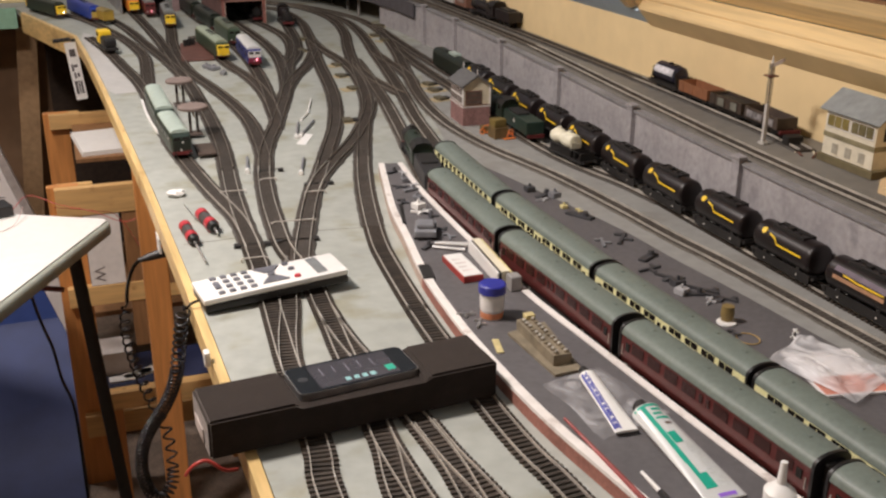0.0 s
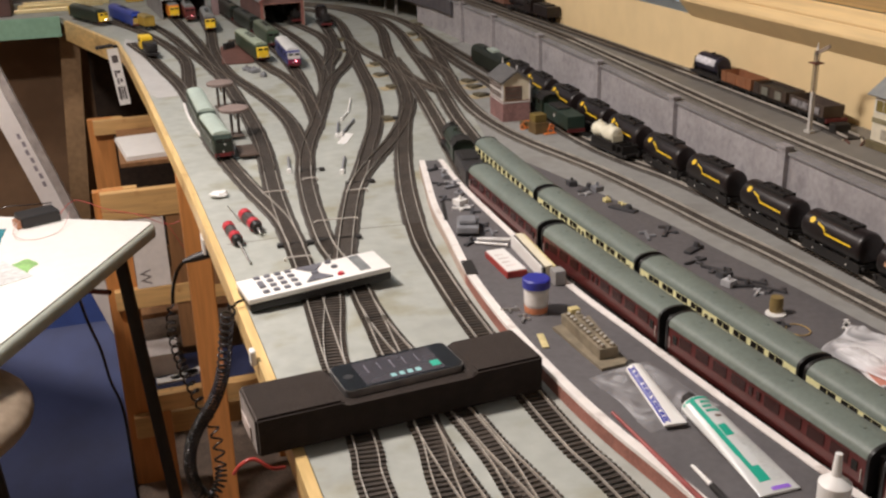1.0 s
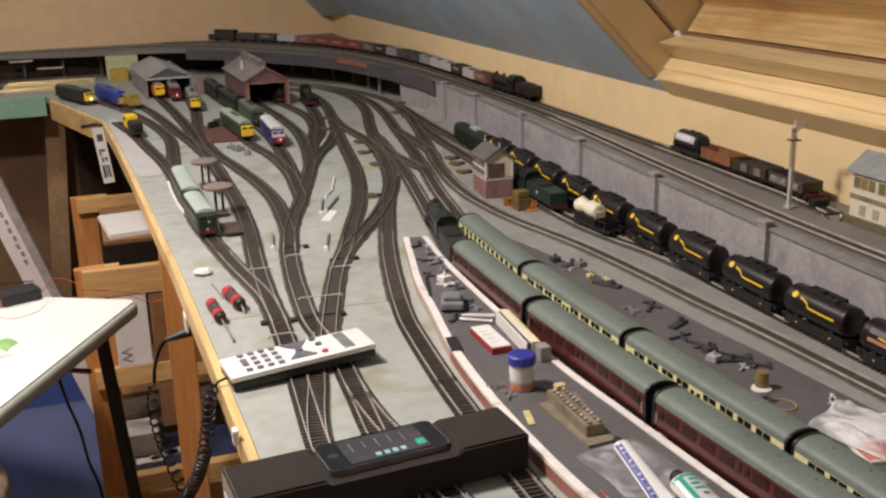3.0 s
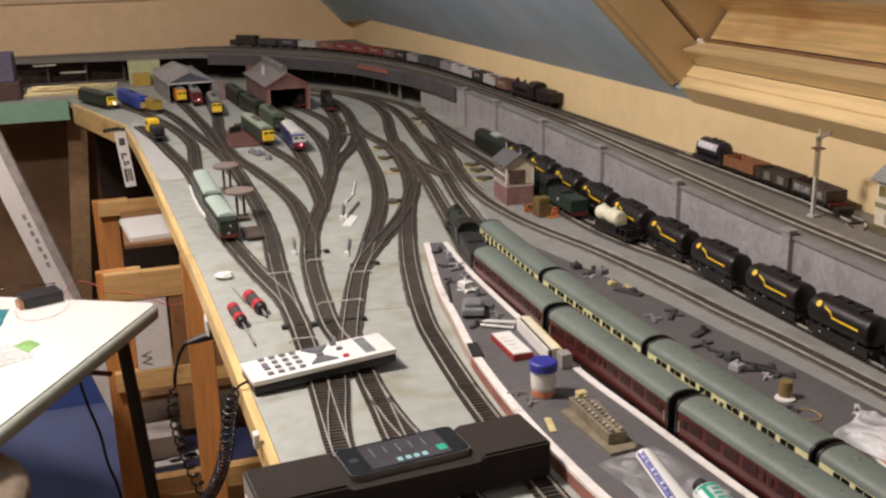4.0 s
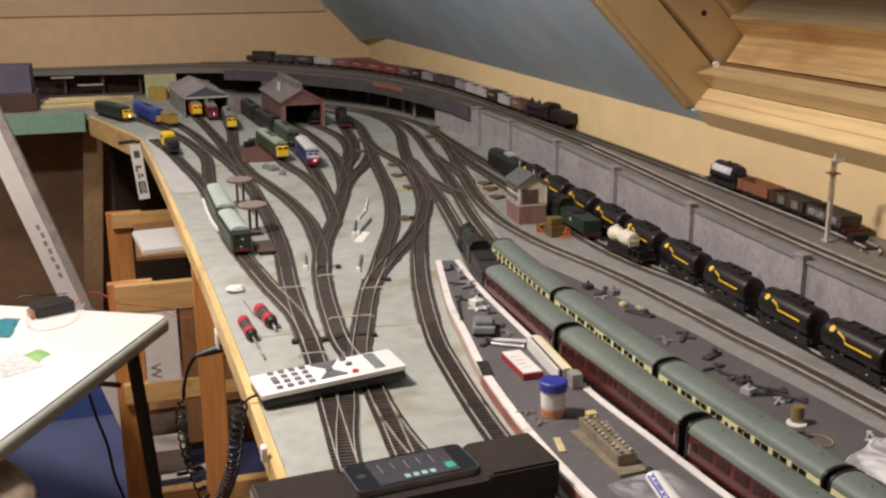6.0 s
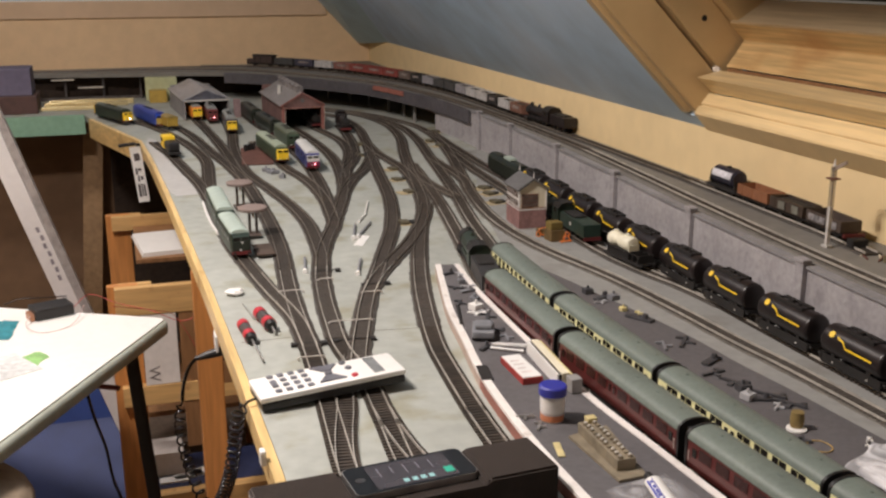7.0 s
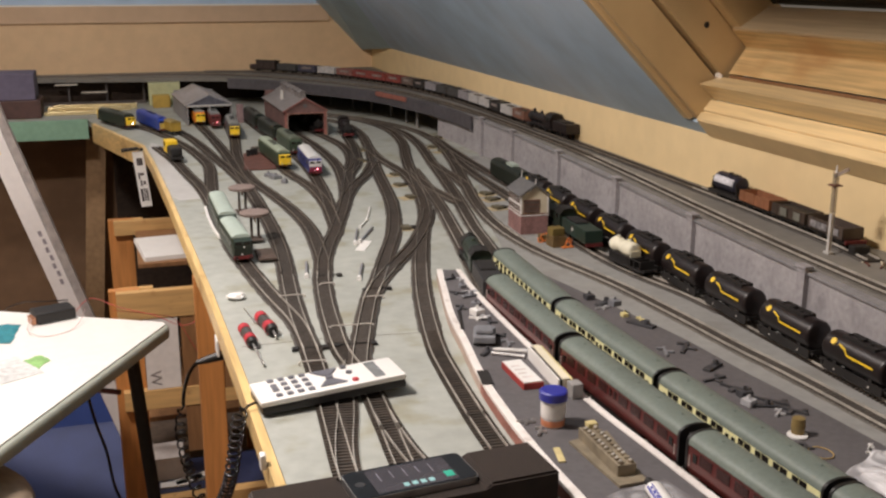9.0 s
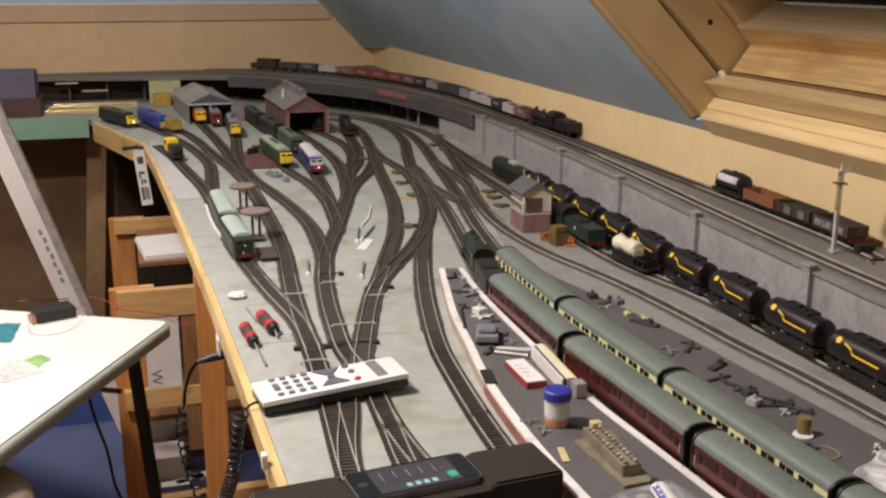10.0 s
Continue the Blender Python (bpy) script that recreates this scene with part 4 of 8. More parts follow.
def diesel(m, label, length, body, roof, nose, lower=None, group="model locomotives", kind="diesel_locomotive", category="locomotive", windows=0, light=None):
    ob = thing(kind, m, label, category, group)
    h = length / 2
    bm = bmesh.new()
    ends = [(-h, 0.86, 0.84), (-h + 0.006, 0.97, 0.97), (-h + 0.012, 1, 1), (h - 0.012, 1, 1), (h - 0.006, 0.97, 0.97), (h, 0.86, 0.84)]
    sec = [(-0.0165, 0.0125), (-0.0172, 0.022), (-0.0170, 0.0395), (-0.0150, 0.0445), (0.0150, 0.0445), (0.0170, 0.0395), (0.0172, 0.022), (0.0165, 0.0125)]
    rings = [[bm.verts.new((x * kx, y, 0.0125 + (z - 0.0125) * kz)) for x, z in sec] for y, kx, kz in ends]
    for a, b in zip(rings, rings[1:]):
        for i in range(8):
            bm.faces.new((a[i], a[(i + 1) % 8], b[(i + 1) % 8], b[i]))
    bm.faces.new(rings[0])
    bm.faces.new(rings[-1])
    part("body", bm, body, ob)
    arc = [(0.0152 * math.cos(a), 0.0440 + 0.0062 * math.sin(a)) for a in [math.pi * k / 10 for k in range(11)]]
    part("roof", prism(bmesh.new(), arc, -h + 0.010, h - 0.010), roof, ob, smooth=True)
    top = 0.0250 if light and kind == "railcar" else 0.0400 if nose == YELLOW else 0.0325
    for s in (-1, 1):
        if light and kind == "railcar":
            part("upper_front", one_box(-0.0150, min(s * (h - 0.003), s * (h + 0.0004)), 0.0262, 0.0150, max(s * (h - 0.003), s * (h + 0.0004)), 0.0405, 0.0006), roof, ob, "off-white upper front")
        part("nose_panel", one_box(-0.0140, min(s * (h - 0.003), s * (h + (0.0105 if nose == YELLOW else 0.001))), 0.0158, 0.0140, max(s * (h - 0.003), s * (h + (0.0105 if nose == YELLOW else 0.001))), top, 0.0008 if nose != YELLOW else 0.0025), nose, ob)
        for x in (-0.0085, 0.0085):
            part("marker_disc", cyl(bmesh.new(), 0.0016, 0.0016, (x * (0.2 if kind == "railcar" else 1), s * (h + 0.0095 if nose == YELLOW else h), 0.0185 + (0.012 if x > 0 and kind == "railcar" else 0.0)), (x * (0.2 if kind == "railcar" else 1), s * (h + 0.0112 if nose == YELLOW else h + 0.0016), 0.0185 + (0.012 if x > 0 and kind == "railcar" else 0.0)), 10), ROOF_WHITE, ob)
        for x in (-0.0070, 0.0070):
            part("windscreen", prism(bmesh.new(), [(x - 0.0055, 0.0340), (x + 0.0055, 0.0340), (x + 0.0050, 0.0388), (x - 0.0050, 0.0388)], s * (h - 0.004), s * (h + (0.0112 if nose == YELLOW else 0.0006))), WINDOW_DARK, ob)
        part("buffer_beam", one_box(-0.0155, s * (h - 0.003), 0.0105, 0.0155, s * (h + 0.002), 0.0160), DARK_RED, ob, "red buffer beam")
        for x in (-0.0115, 0.0115):
            part("buffer", cyl(bmesh.new(), 0.0014, 0.0024, (x, s * (h + 0.002), 0.0135), (x, s * (h + 0.0065), 0.0135), 10), MATT_BLACK, ob)
        bogie(ob, s * (h - 0.040))
    if lower:
        for s in (-1, 1):
            part("side_band", one_box(s * 0.0168, -h + 0.012, 0.0128, s * 0.0176, h - 0.012, 0.0185), lower, ob)
    for k in range(windows):
        y = -h + 0.022 + k * (length - 0.044) / max(1, windows - 1)
        for s in (-1, 1):
            part("side_window", one_box(s * 0.0166, y - 0.006, 0.029, s * 0.0177, y + 0.006, 0.0375), WINDOW_DARK, ob)
    for k in range(0 if kind == "railcar" else 3):
        part("roof_grille", one_box(-0.006, -0.03 + k * 0.028, 0.0490, 0.006, -0.016 + k * 0.028, 0.0512, 0.0006), MATT_BLACK, ob)
    if light:
        for s in (-1, 1):
            f = h + (0.0105 if nose == YELLOW else 0.0005)
            part("end_lamp", cyl(bmesh.new(), 0.0016, 0.0016, (0.004, s * f, 0.0210), (0.004, s * (f + 0.0015), 0.0210), 10), light, ob, "lit end lamp")
    part("fuel_tank", one_box(-0.014, -0.018, 0.0065, 0.014, 0.018, 0.0125, 0.001), MATT_BLACK, ob)
    return ob


LIT_RED = bpy.data.materials.new("lit_red_lamp")
LIT_RED.use_nodes = True
LIT_RED.node_tree.nodes["Principled BSDF"].inputs["Emission Color"].default_value = (1.0, 0.25, 0.3, 1)
LIT_RED.node_tree.nodes["Principled BSDF"].inputs["Emission Strength"].default_value = 8
LIT_WHITE = bpy.data.materials.new("lit_white_lamp")
LIT_WHITE.use_nodes = True
LIT_WHITE.node_tree.nodes["Principled BSDF"].inputs["Emission Color"].default_value = (0.85, 0.92, 1.0, 1)
LIT_WHITE.node_tree.nodes["Principled BSDF"].inputs["Emission Strength"].default_value = 8
PALE_GREEN = material("pale_green_roof", (0.42, 0.50, 0.44), 0.4, vary=0.1)
DARK_GREEN = material("dark_loco_green", (0.036, 0.058, 0.034), 0.4, vary=0.15)
BLACK_GREEN = material("blackish_loco_green", (0.014, 0.019, 0.013), 0.4, vary=0.2)
RAIL_BLUE = material("bright_loco_blue", (0.02, 0.05, 0.30), 0.35, vary=0.1)
NAVY = material("railcar_blue", (0.03, 0.035, 0.16), 0.3, vary=0.1)
ROOF_WHITE = material("off_white_roof", (0.62, 0.62, 0.60), 0.45, vary=0.1)
GREY_ROOF = material("grey_roof", (0.22, 0.23, 0.22), 0.5, vary=0.12)
ORANGE = material("orange_paint", (0.78, 0.25, 0.03), 0.4, vary=0.1)

L = [smooth_path(t[1], 0.01) for t in TRACKS]
steam_loco(on_path(near_line, 1.487), "dark green model steam locomotive heading the maroon coaches", True, stout=True)
steam_loco(on_path(box_siding, 1.713), "green model steam locomotive with a square tender by the signal box", True, stout=True, tender_paint=material("tender_green", (0.020, 0.040, 0.030), 0.4, vary=0.2))
head = diesel(on_path(goods_line, 2.10), "dark green model diesel at the head of the tank wagons", 0.21, BLACK_GREEN, BLACK_GREEN, BLACK_GREEN)
part("roof_panel", one_box(-0.008, -0.030, 0.0475, 0.008, 0.012, 0.0545, 0.0005), PALE_GREEN, head, "pale green roof panel")
# pale green railcar of two vehicles near the coaling stage
diesel(on_path(L[12], 1.705), "pale green roofed model railcar with red buffer beams", 0.155, material("mid_green", (0.015, 0.027, 0.019), 0.4), PALE_GREEN, BLACK_GREEN, windows=5, kind="railcar", category="railcar")
diesel(on_path(L[12], 1.905), "pale green roofed model railcar coupled behind another", 0.21, material("mid_green_side", (0.018, 0.034, 0.023), 0.4), PALE_GREEN, BLACK_GREEN, windows=7, kind="railcar", category="railcar")
diesel(on_path(L[8], 2.560), "green model diesel with a bright yellow nose", 0.25, DARK_GREEN, material("sage_roof", (0.31, 0.36, 0.27), 0.5, vary=0.15), YELLOW)
diesel(on_path(L[9], 2.425), "blue and white model railcar with a lit red lamp", 0.20, NAVY, ROOF_WHITE, material("deep_red_nose", (0.22, 0.02, 0.06), 0.4), windows=4, kind="railcar", category="railcar", light=LIT_RED)
diesel(on_path(L[9], 2.965), "blackish green model diesel beside the brick shed", 0.22, BLACK_GREEN, BLACK_GREEN, BLACK_GREEN)
diesel(on_path(L[9], 3.215), "blackish green model diesel coupled beyond the shed", 0.22, BLACK_GREEN, BLACK_GREEN, BLACK_GREEN)
diesel(on_path(L[9], 2.72), "dark green model diesel behind the blue railcar", 0.20, DARK_GREEN, material("olive_roof", (0.12, 0.14, 0.10), 0.5), DARK_GREEN)
diesel(Matrix.Translation((-0.030, 3.335, 0)) @ pose(0, 0, 0, 0, 0, 22), "blackish green model diesel with a yellow nose", 0.22, BLACK_GREEN, material("black_green_roof", (0.05, 0.06, 0.045), 0.5), YELLOW, light=LIT_WHITE)
diesel(Matrix.Translation((0.076, 3.245, 0)) @ pose(0, 0, 0, 0, 0, 14), "bright blue model diesel by the depot", 0.25, RAIL_BLUE, RAIL_BLUE, material("dull_yellow", (0.42, 0.30, 0.06), 0.5), light=LIT_WHITE)
diesel(on_path(L[14], 3.36), "orange-nosed model diesel in the grey shed doorway", 0.22, ORANGE, GREY_ROOF, YELLOW)
diesel(on_path(L[10], 3.05), "dark model diesel with a yellow nose outside the shed", 0.20, material("dark_blue_black", (0.06, 0.06, 0.07), 0.4), GREY_ROOF, YELLOW)
diesel(Matrix.Translation((0.262, 3.27, 0)), "red model diesel with a lit lamp in the shed", 0.18, DARK_RED, GREY_ROOF, DARK_RED, light=LIT_RED)
steam_loco(on_path(L[7], 2.93) @ pose(0, 0, 0, 0, 0, 180), "black model steam locomotive outside the brick shed", False, False)
steam_loco(on_path(L[6], 3.04) @ pose(0, 0, 0, 0, 0, 180), "black model steam locomotive in the brick shed doorway", False, True)

# yellow rail crane on the outer siding
crane = thing("rail_crane", on_path(L[12], 2.66), "yellow cabbed black model rail crane", "crane")
part("chassis", one_box(-0.0155, -0.060, 0.0115, 0.0155, 0.060, 0.017, 0.001), MATT_BLACK, crane)
part("cab", one_box(-0.015, 0.010, 0.017, 0.015, 0.055, 0.049, 0.004), YELLOW, crane, "yellow cab")
part("boiler", one_box(-0.0145, -0.055, 0.017, 0.0145, 0.008, 0.040, 0.006), BLACK, crane)
part("cab_window", one_box(-0.0155, 0.022, 0.034, -0.0147, 0.043, 0.044), WINDOW_DARK, crane)
for y in (-0.045, -0.02, 0.02, 0.045):
    wheelset(crane, y)


def open_wagon(m, label, colour, load=None, length=0.075, height=0.022, bars=None):
    ob = thing("open_wagon", m, label, "wagon", "goods wagons on the raised line")
    h = length / 2
    zb = 0.0165
    bm = bmesh.new()
    box(bm, -0.0155, -h, zb, 0.0155, h, zb + 0.002)
    for s in (-1, 1):
        box(bm, s * 0.0155 - 0.0008, -h, zb, s * 0.0155 + 0.0008, h, zb + height)
        box(bm, -0.0147, s * (h - 0.0008) - 0.0008, zb + 0.002, 0.0147, s * (h - 0.0008) + 0.0008, zb + height)
        for k in range(3):
            box(bm, s * 0.0166 - 0.0004, -h + length * (k + 0.5) / 3 - 0.001, zb, s * 0.0166 + 0.0004, -h + length * (k + 0.5) / 3 + 0.001, zb + height)
    part("body", bm, colour, ob)
    if load:
        bm = one_box(-0.0145, -h + 0.002, zb + 0.002, 0.0145, h - 0.002, zb + height - 0.004)
        part("load", bm, load, ob, "dark coal load")
    if bars:
        part("lettering_bar", one_box(-0.0172, -h * 0.62, zb + height * 0.45, -0.0164, h * 0.55, zb + height * 0.75), bars, ob, "plain faded lettering bar")
    part("chassis", one_box(-0.0125, -h, 0.0115, 0.0125, h, zb - 0.0003), MATT_BLACK, ob)
    for s in (-1, 1):
        wheelset(ob, s * h * 0.55)
        for x in (-0.0115, 0.0115):
            part("buffer", cyl(bmesh.new(), 0.0013, 0.0022, (x, s * h, 0.0138), (x, s * (h + 0.0045), 0.0138), 8), MATT_BLACK, ob)
    return ob


upper = smooth_path(up2, 0.01)
upper_len = [0.0]
for a, b in zip(upper, upper[1:]):
    upper_len.append(upper_len[-1] + (b - a).length)


def at_length(s, z):
    for i in range(len(upper) - 1):
        if upper_len[i] <= s <= upper_len[i + 1]:
            a, b = upper[i], upper[i + 1]
            p = a.lerp(b, (s - upper_len[i]) / (upper_len[i + 1] - upper_len[i]))
            return Matrix.Translation((p.x, p.y, z)) @ Matrix.Rotation(math.atan2(-(b.x - a.x), b.y - a.y), 4, "Z")


upper_siding = smooth_path(up2, 0.01)
s0 = next(l for l, v in zip(upper_len, upper) if v.y > 2.07)
steam_loco(at_length(s0 + 0.167, DECK_Z) @ Matrix.Diagonal((1, 1.07, 1, 1)), "black model steam locomotive on the raised line", False)
WAGON_PAINT = {"brown": (0.20, 0.10, 0.07), "black": (0.03, 0.028, 0.027), "pale grey": (0.30, 0.29, 0.31), "white": (0.50, 0.49, 0.48), "dark grey": (0.07, 0.07, 0.07), "red": (0.25, 0.055, 0.045), "red oxide": (0.26, 0.12, 0.10), "dark blue": (0.06, 0.06, 0.09), "grey brown": (0.16, 0.12, 0.10)}
WAGON_BARS = material("faded_lettering", (0.30, 0.255, 0.235), 0.7, vary=0.6, scale=260)
COAL = material("coal", (0.015, 0.014, 0.014), 0.6, vary=0.4, scale=300, bump=0.8)
train = [("brown", 0.296, 1.0)]
train += [(nm, 0.341 + 0.0865 * (k + 0.5), 1.0) for k, nm in enumerate(("white", "black", "white", "white", "pale grey", "dark grey", "dark grey", "pale grey", "black", "grey brown"))]
train += [(nm, 1.206 + 0.1027 * (k + 0.5), 1.17) for k, nm in enumerate(("red", "red", "red", "red oxide", "white", "dark blue", "dark grey"))]
made = {}
for nm, at, stretch in train:
    m = at_length(s0 + at, DECK_Z) @ Matrix.Diagonal((1, stretch, 1, 1))
    if nm in made:
        copy_thing(made[nm], m)
    else:
        made[nm] = open_wagon(m, nm + " model goods wagon loaded with coal", material("wagon_" + nm.replace(" ", "_"), WAGON_PAINT[nm], 0.6, vary=0.3, scale=120), COAL, bars=None if nm in ("white", "pale grey", "dark grey") else WAGON_BARS)

bv = thing("brake_van", at_length(s0 + 1.985, DECK_Z), "dark brown model brake van at the tail of the train", "brake van")
VAN_BROWN = material("brake_van_brown", (0.055, 0.038, 0.034), 0.6, vary=0.2)
part("chassis", one_box(-0.0125, -0.062, 0.0115, 0.0125, 0.066, 0.0165), MATT_BLACK, bv)
part("cabin", one_box(-0.0160, -0.050, 0.0167, 0.0160, 0.036, 0.0440, 0.0008), VAN_BROWN, bv)
part("roof", prism(bmesh.new(), [(0.0172 * math.cos(a), 0.0441 + 0.0045 * math.sin(a)) for a in [math.pi * k / 8 for k in range(9)]], -0.056, 0.040), MATT_BLACK, bv, "dark curved roof", smooth=True)
part("end_deck", one_box(-0.0158, 0.0362, 0.0167, 0.0158, 0.066, 0.0310, 0.0006), VAN_BROWN, bv, "low brown end platform")
part("chimney", cyl(bmesh.new(), 0.0012, 0.0012, (-0.004, -0.046, 0.046), (-0.004, -0.046, 0.054), 8), MATT_BLACK, bv)
for y in (-0.030, 0.0, 0.026):
    part("side_post", one_box(-0.0168, y - 0.001, 0.0170, -0.0161, y + 0.001, 0.0435), MATT_BLACK, bv)
for q in (-1, 1):
    wheelset(bv, q * 0.036)

# wagons on the upper siding
tar = thing("tank_wagon", on_path(upper_siding, 1.436, DECK_Z), "small black model tank wagon with a white panel", "wagon")
part("barrel", cyl(cyl(cyl(bmesh.new(), 0.0150, 0.0150, (0, -0.030, 0.0325), (0, 0.030, 0.0325), 24), 0.0150, 0.0115, (0, 0.030, 0.0325), (0, 0.033, 0.0325), 24), 0.0115, 0.0150, (0, -0.033, 0.0325), (0, -0.030, 0.0325), 24), material("navy_black_tank", (0.018, 0.017, 0.035), 0.4, vary=0.2), tar, smooth=True)
bm = bmesh.new()
for k in range(11):
    a0, a1 = radians(178 + k * 4), radians(182 + k * 4)
    q = [(0.0153 * math.cos(a), y, 0.0325 - 0.0153 * math.sin(a)) for a, y in ((a0, -0.029), (a1, -0.029), (a1, 0.029), (a0, 0.029))]
    bm.faces.new([bm.verts.new(v) for v in q])
part("white_panel", bm, material("white_lettering_panel", (0.62, 0.62, 0.66), 0.5, vary=0.35, scale=200), tar, "white panel")
part("chassis", one_box(-0.014, -0.043, 0.0115, 0.014, 0.043, 0.017), MATT_BLACK, tar)
for s in (-1, 1):
    wheelset(tar, s * 0.021)
    part("end_stanchion", one_box(-0.012, s * 0.036 - 0.001, 0.017, 0.012, s * 0.036 + 0.001, 0.030), MATT_BLACK, tar)
part("manhole", cyl(bmesh.new(), 0.004, 0.004, (0, 0, 0.047), (0, 0, 0.0495), 14), MATT_BLACK, tar)
part("walkway", one_box(-0.0050, -0.024, 0.0468, 0.0050, -0.0060, 0.0482, 0.0004), MATT_BLACK, tar)
for s in (-1, 1):
    for x in (-0.0115, 0.0115):
        part("buffer", cyl(bmesh.new(), 0.0013, 0.0024, (x, s * 0.043, 0.0140), (x, s * 0.049, 0.0140), 10), MATT_BLACK, tar)
    part("brace", cyl(bmesh.new(), 0.0008, 0.0008, (-0.0125, s * 0.040, 0.017), (-0.0125, s * 0.033, 0.040), 6), MATT_BLACK, tar)
open_wagon(on_path(upper_siding, 1.340, DECK_Z), "orange-brown open model wagon on the raised siding", material("wagon_orange_brown", (0.25, 0.105, 0.05), 0.6, vary=0.2), length=0.084, height=0.016)
bw = open_wagon(on_path(upper_siding, 1.248, DECK_Z), "dark brown model wagon with grey panels on the raised siding", material("wagon_dark", (0.055, 0.038, 0.028), 0.6, vary=0.3), COAL, length=0.084, height=0.016)
for y in (-0.024, 0.010):
    part("grey_panel", one_box(-0.0178, y - 0.008, 0.0185, -0.0171, y + 0.008, 0.0300), material("grey_green_panel", (0.17, 0.17, 0.14), 0.7, vary=0.2), bw, "grey-green panel")
gw = open_wagon(on_path(upper_siding, 1.156, DECK_Z), "grey-panelled dark model wagon on the raised siding", material("wagon_grey_brown", (0.075, 0.055, 0.045), 0.6, vary=0.3), length=0.084, height=0.016)
for y0, y1 in ((-0.006, 0.034), (-0.034, -0.012)):
    part("faded_panel", one_box(-0.0178, y0, 0.0195, -0.0171, y1, 0.0290), material("faded_grey_panel", (0.24, 0.23, 0.235), 0.7, vary=0.6, scale=160), gw, "faded grey panel")
buf = thing("buffer_stop", on_path(upper_siding, 1.098, DECK_Z), "dark model buffer stop with a red beam", "buffer stop")
part("frame", one_box(-0.012, -0.012, 0.0005, 0.012, 0.004, 0.014, 0.002), MATT_BLACK, buf)
part("beam", one_box(-0.016, 0.004, 0.012, 0.016, 0.008, 0.018, 0.001), DARK_RED, buf, "red beam")

# ---- lineside buildings ----
BRICK_PINK = material("pinkish_model_brick", (0.255, 0.14, 0.13), 0.8, vary=0.25, scale=260)
SLATE = material("grey_slate", (0.12, 0.118, 0.118), 0.7, vary=0.2, scale=160)
BOX_CREAM = material("cream_boarding", (0.66, 0.60, 0.46), 0.6, vary=0.12, scale=90)
BOX_BROWN = material("brown_joinery", (0.14, 0.045, 0.03), 0.5, vary=0.2)
WHITE_JOINERY = material("white_joinery", (0.75, 0.73, 0.70), 0.5, vary=0.06)
GLAZING = material("pale_model_glazing", (0.13, 0.095, 0.08), 0.2, vary=0.3, scale=80, bump=0)
CONCRETE = material("pale_concrete", (0.48, 0.47, 0.44), 0.8, vary=0.15, scale=90)

sb = thing("signal_box", Matrix.Translation((0.7005, 1.716, 0)) @ pose(0, 0, 0, 0, 0, -3) @ Matrix.Diagonal((1, 1, 1.17, 1)), "brick and cream model signal box with slate roof", "signal box")
part("brick_base", one_box(-0.026, -0.037, 0.0005, 0.026, 0.037, 0.0295), BRICK_PINK, sb, "pink brick base")
part("floor_band", one_box(-0.0268, -0.0378, 0.0295, 0.0268, 0.0378, 0.0318, 0.0003), WHITE_JOINERY, sb, "white band")
part("sill_band", one_box(-0.0270, -0.0380, 0.0318, 0.0270, 0.0380, 0.0330, 0.0003), BOX_BROWN, sb)
part("wall", prism(bmesh.new(), [(-0.0255, 0.033), (0.0255, 0.033), (0.0255, 0.0640), (0, 0.0775), (-0.0255, 0.0640)], -0.0365, 0.0365), BOX_CREAM, sb, "cream boarded upper storey")
w = part("front_window", one_box(-0.0215, -0.0374, 0.0345, 0.0100, -0.0364, 0.0555), BOX_BROWN, sb, "brown front window")
for k in range(3):
    part("pane", one_box(-0.0205, -0.0379, 0.0355 + k * 0.0066, 0.0090, -0.0373, 0.0409 + k * 0.0066), GLAZING, w)
w = part("side_window", one_box(-0.0266, -0.034, 0.0338, -0.0254, 0.034, 0.0605), WHITE_JOINERY, sb, "white framed side window")
for k in range(5):
    for j in range(2):
        part("pane", one_box(-0.0271, -0.0317 + k * 0.0133, 0.0360 + j * 0.0126, -0.0265, -0.0216 + k * 0.0133, 0.0456 + j * 0.0126), GLAZING, w)
for s in (-1, 1):
    r = [(0, 0.0805), (s * 0.0310, 0.0625), (s * 0.0302, 0.0610), (0, 0.0782)]
    part("roof", prism(bmesh.new(), r, -0.041, 0.041), SLATE, sb, "grey slate roof")
    part("bargeboard", prism(bmesh.new(), [(0, 0.0815), (s * 0.0312, 0.0635), (s * 0.0300, 0.0605), (0, 0.0775)], -0.0425, -0.0412), SLATE, sb)
    part("finial", cyl(bmesh.new(), 0.0011, 0.0006, (0, s * 0.0395, 0.080), (0, s * 0.0395, 0.0895), 8), WHITE_JOINERY, sb, "white finial")
    part("post", one_box(s * 0.0255 - 0.0012, -0.0376, 0.033, s * 0.0255 + 0.0012, -0.0352, 0.0635), WHITE_JOINERY, sb)

sb2 = thing("signal_box", Matrix.Translation((0.944, 0.980, DECK_Z)), "cream model signal box with a grey slate roof", "signal box")
part("plinth", one_box(-0.031, -0.052, 0.0003, 0.029, 0.048, 0.010, 0.0008), material("olive_plinth", (0.14, 0.115, 0.06), 0.8, vary=0.25), sb2, "olive brown plinth")
part("wall", one_box(-0.026, -0.045, 0.0101, 0.026, 0.045, 0.069), material("pale_cream_boarding", (0.72, 0.67, 0.53), 0.6, vary=0.1, scale=90), sb2)
part("band", one_box(-0.0268, -0.0458, 0.033, 0.0268, 0.0458, 0.0395, 0.0005), material("olive_band", (0.25, 0.22, 0.13), 0.7), sb2, "olive boarded band")
PALE_GLAZING = material("milky_glazing", (0.40, 0.37, 0.30), 0.3, vary=0.2, scale=120)
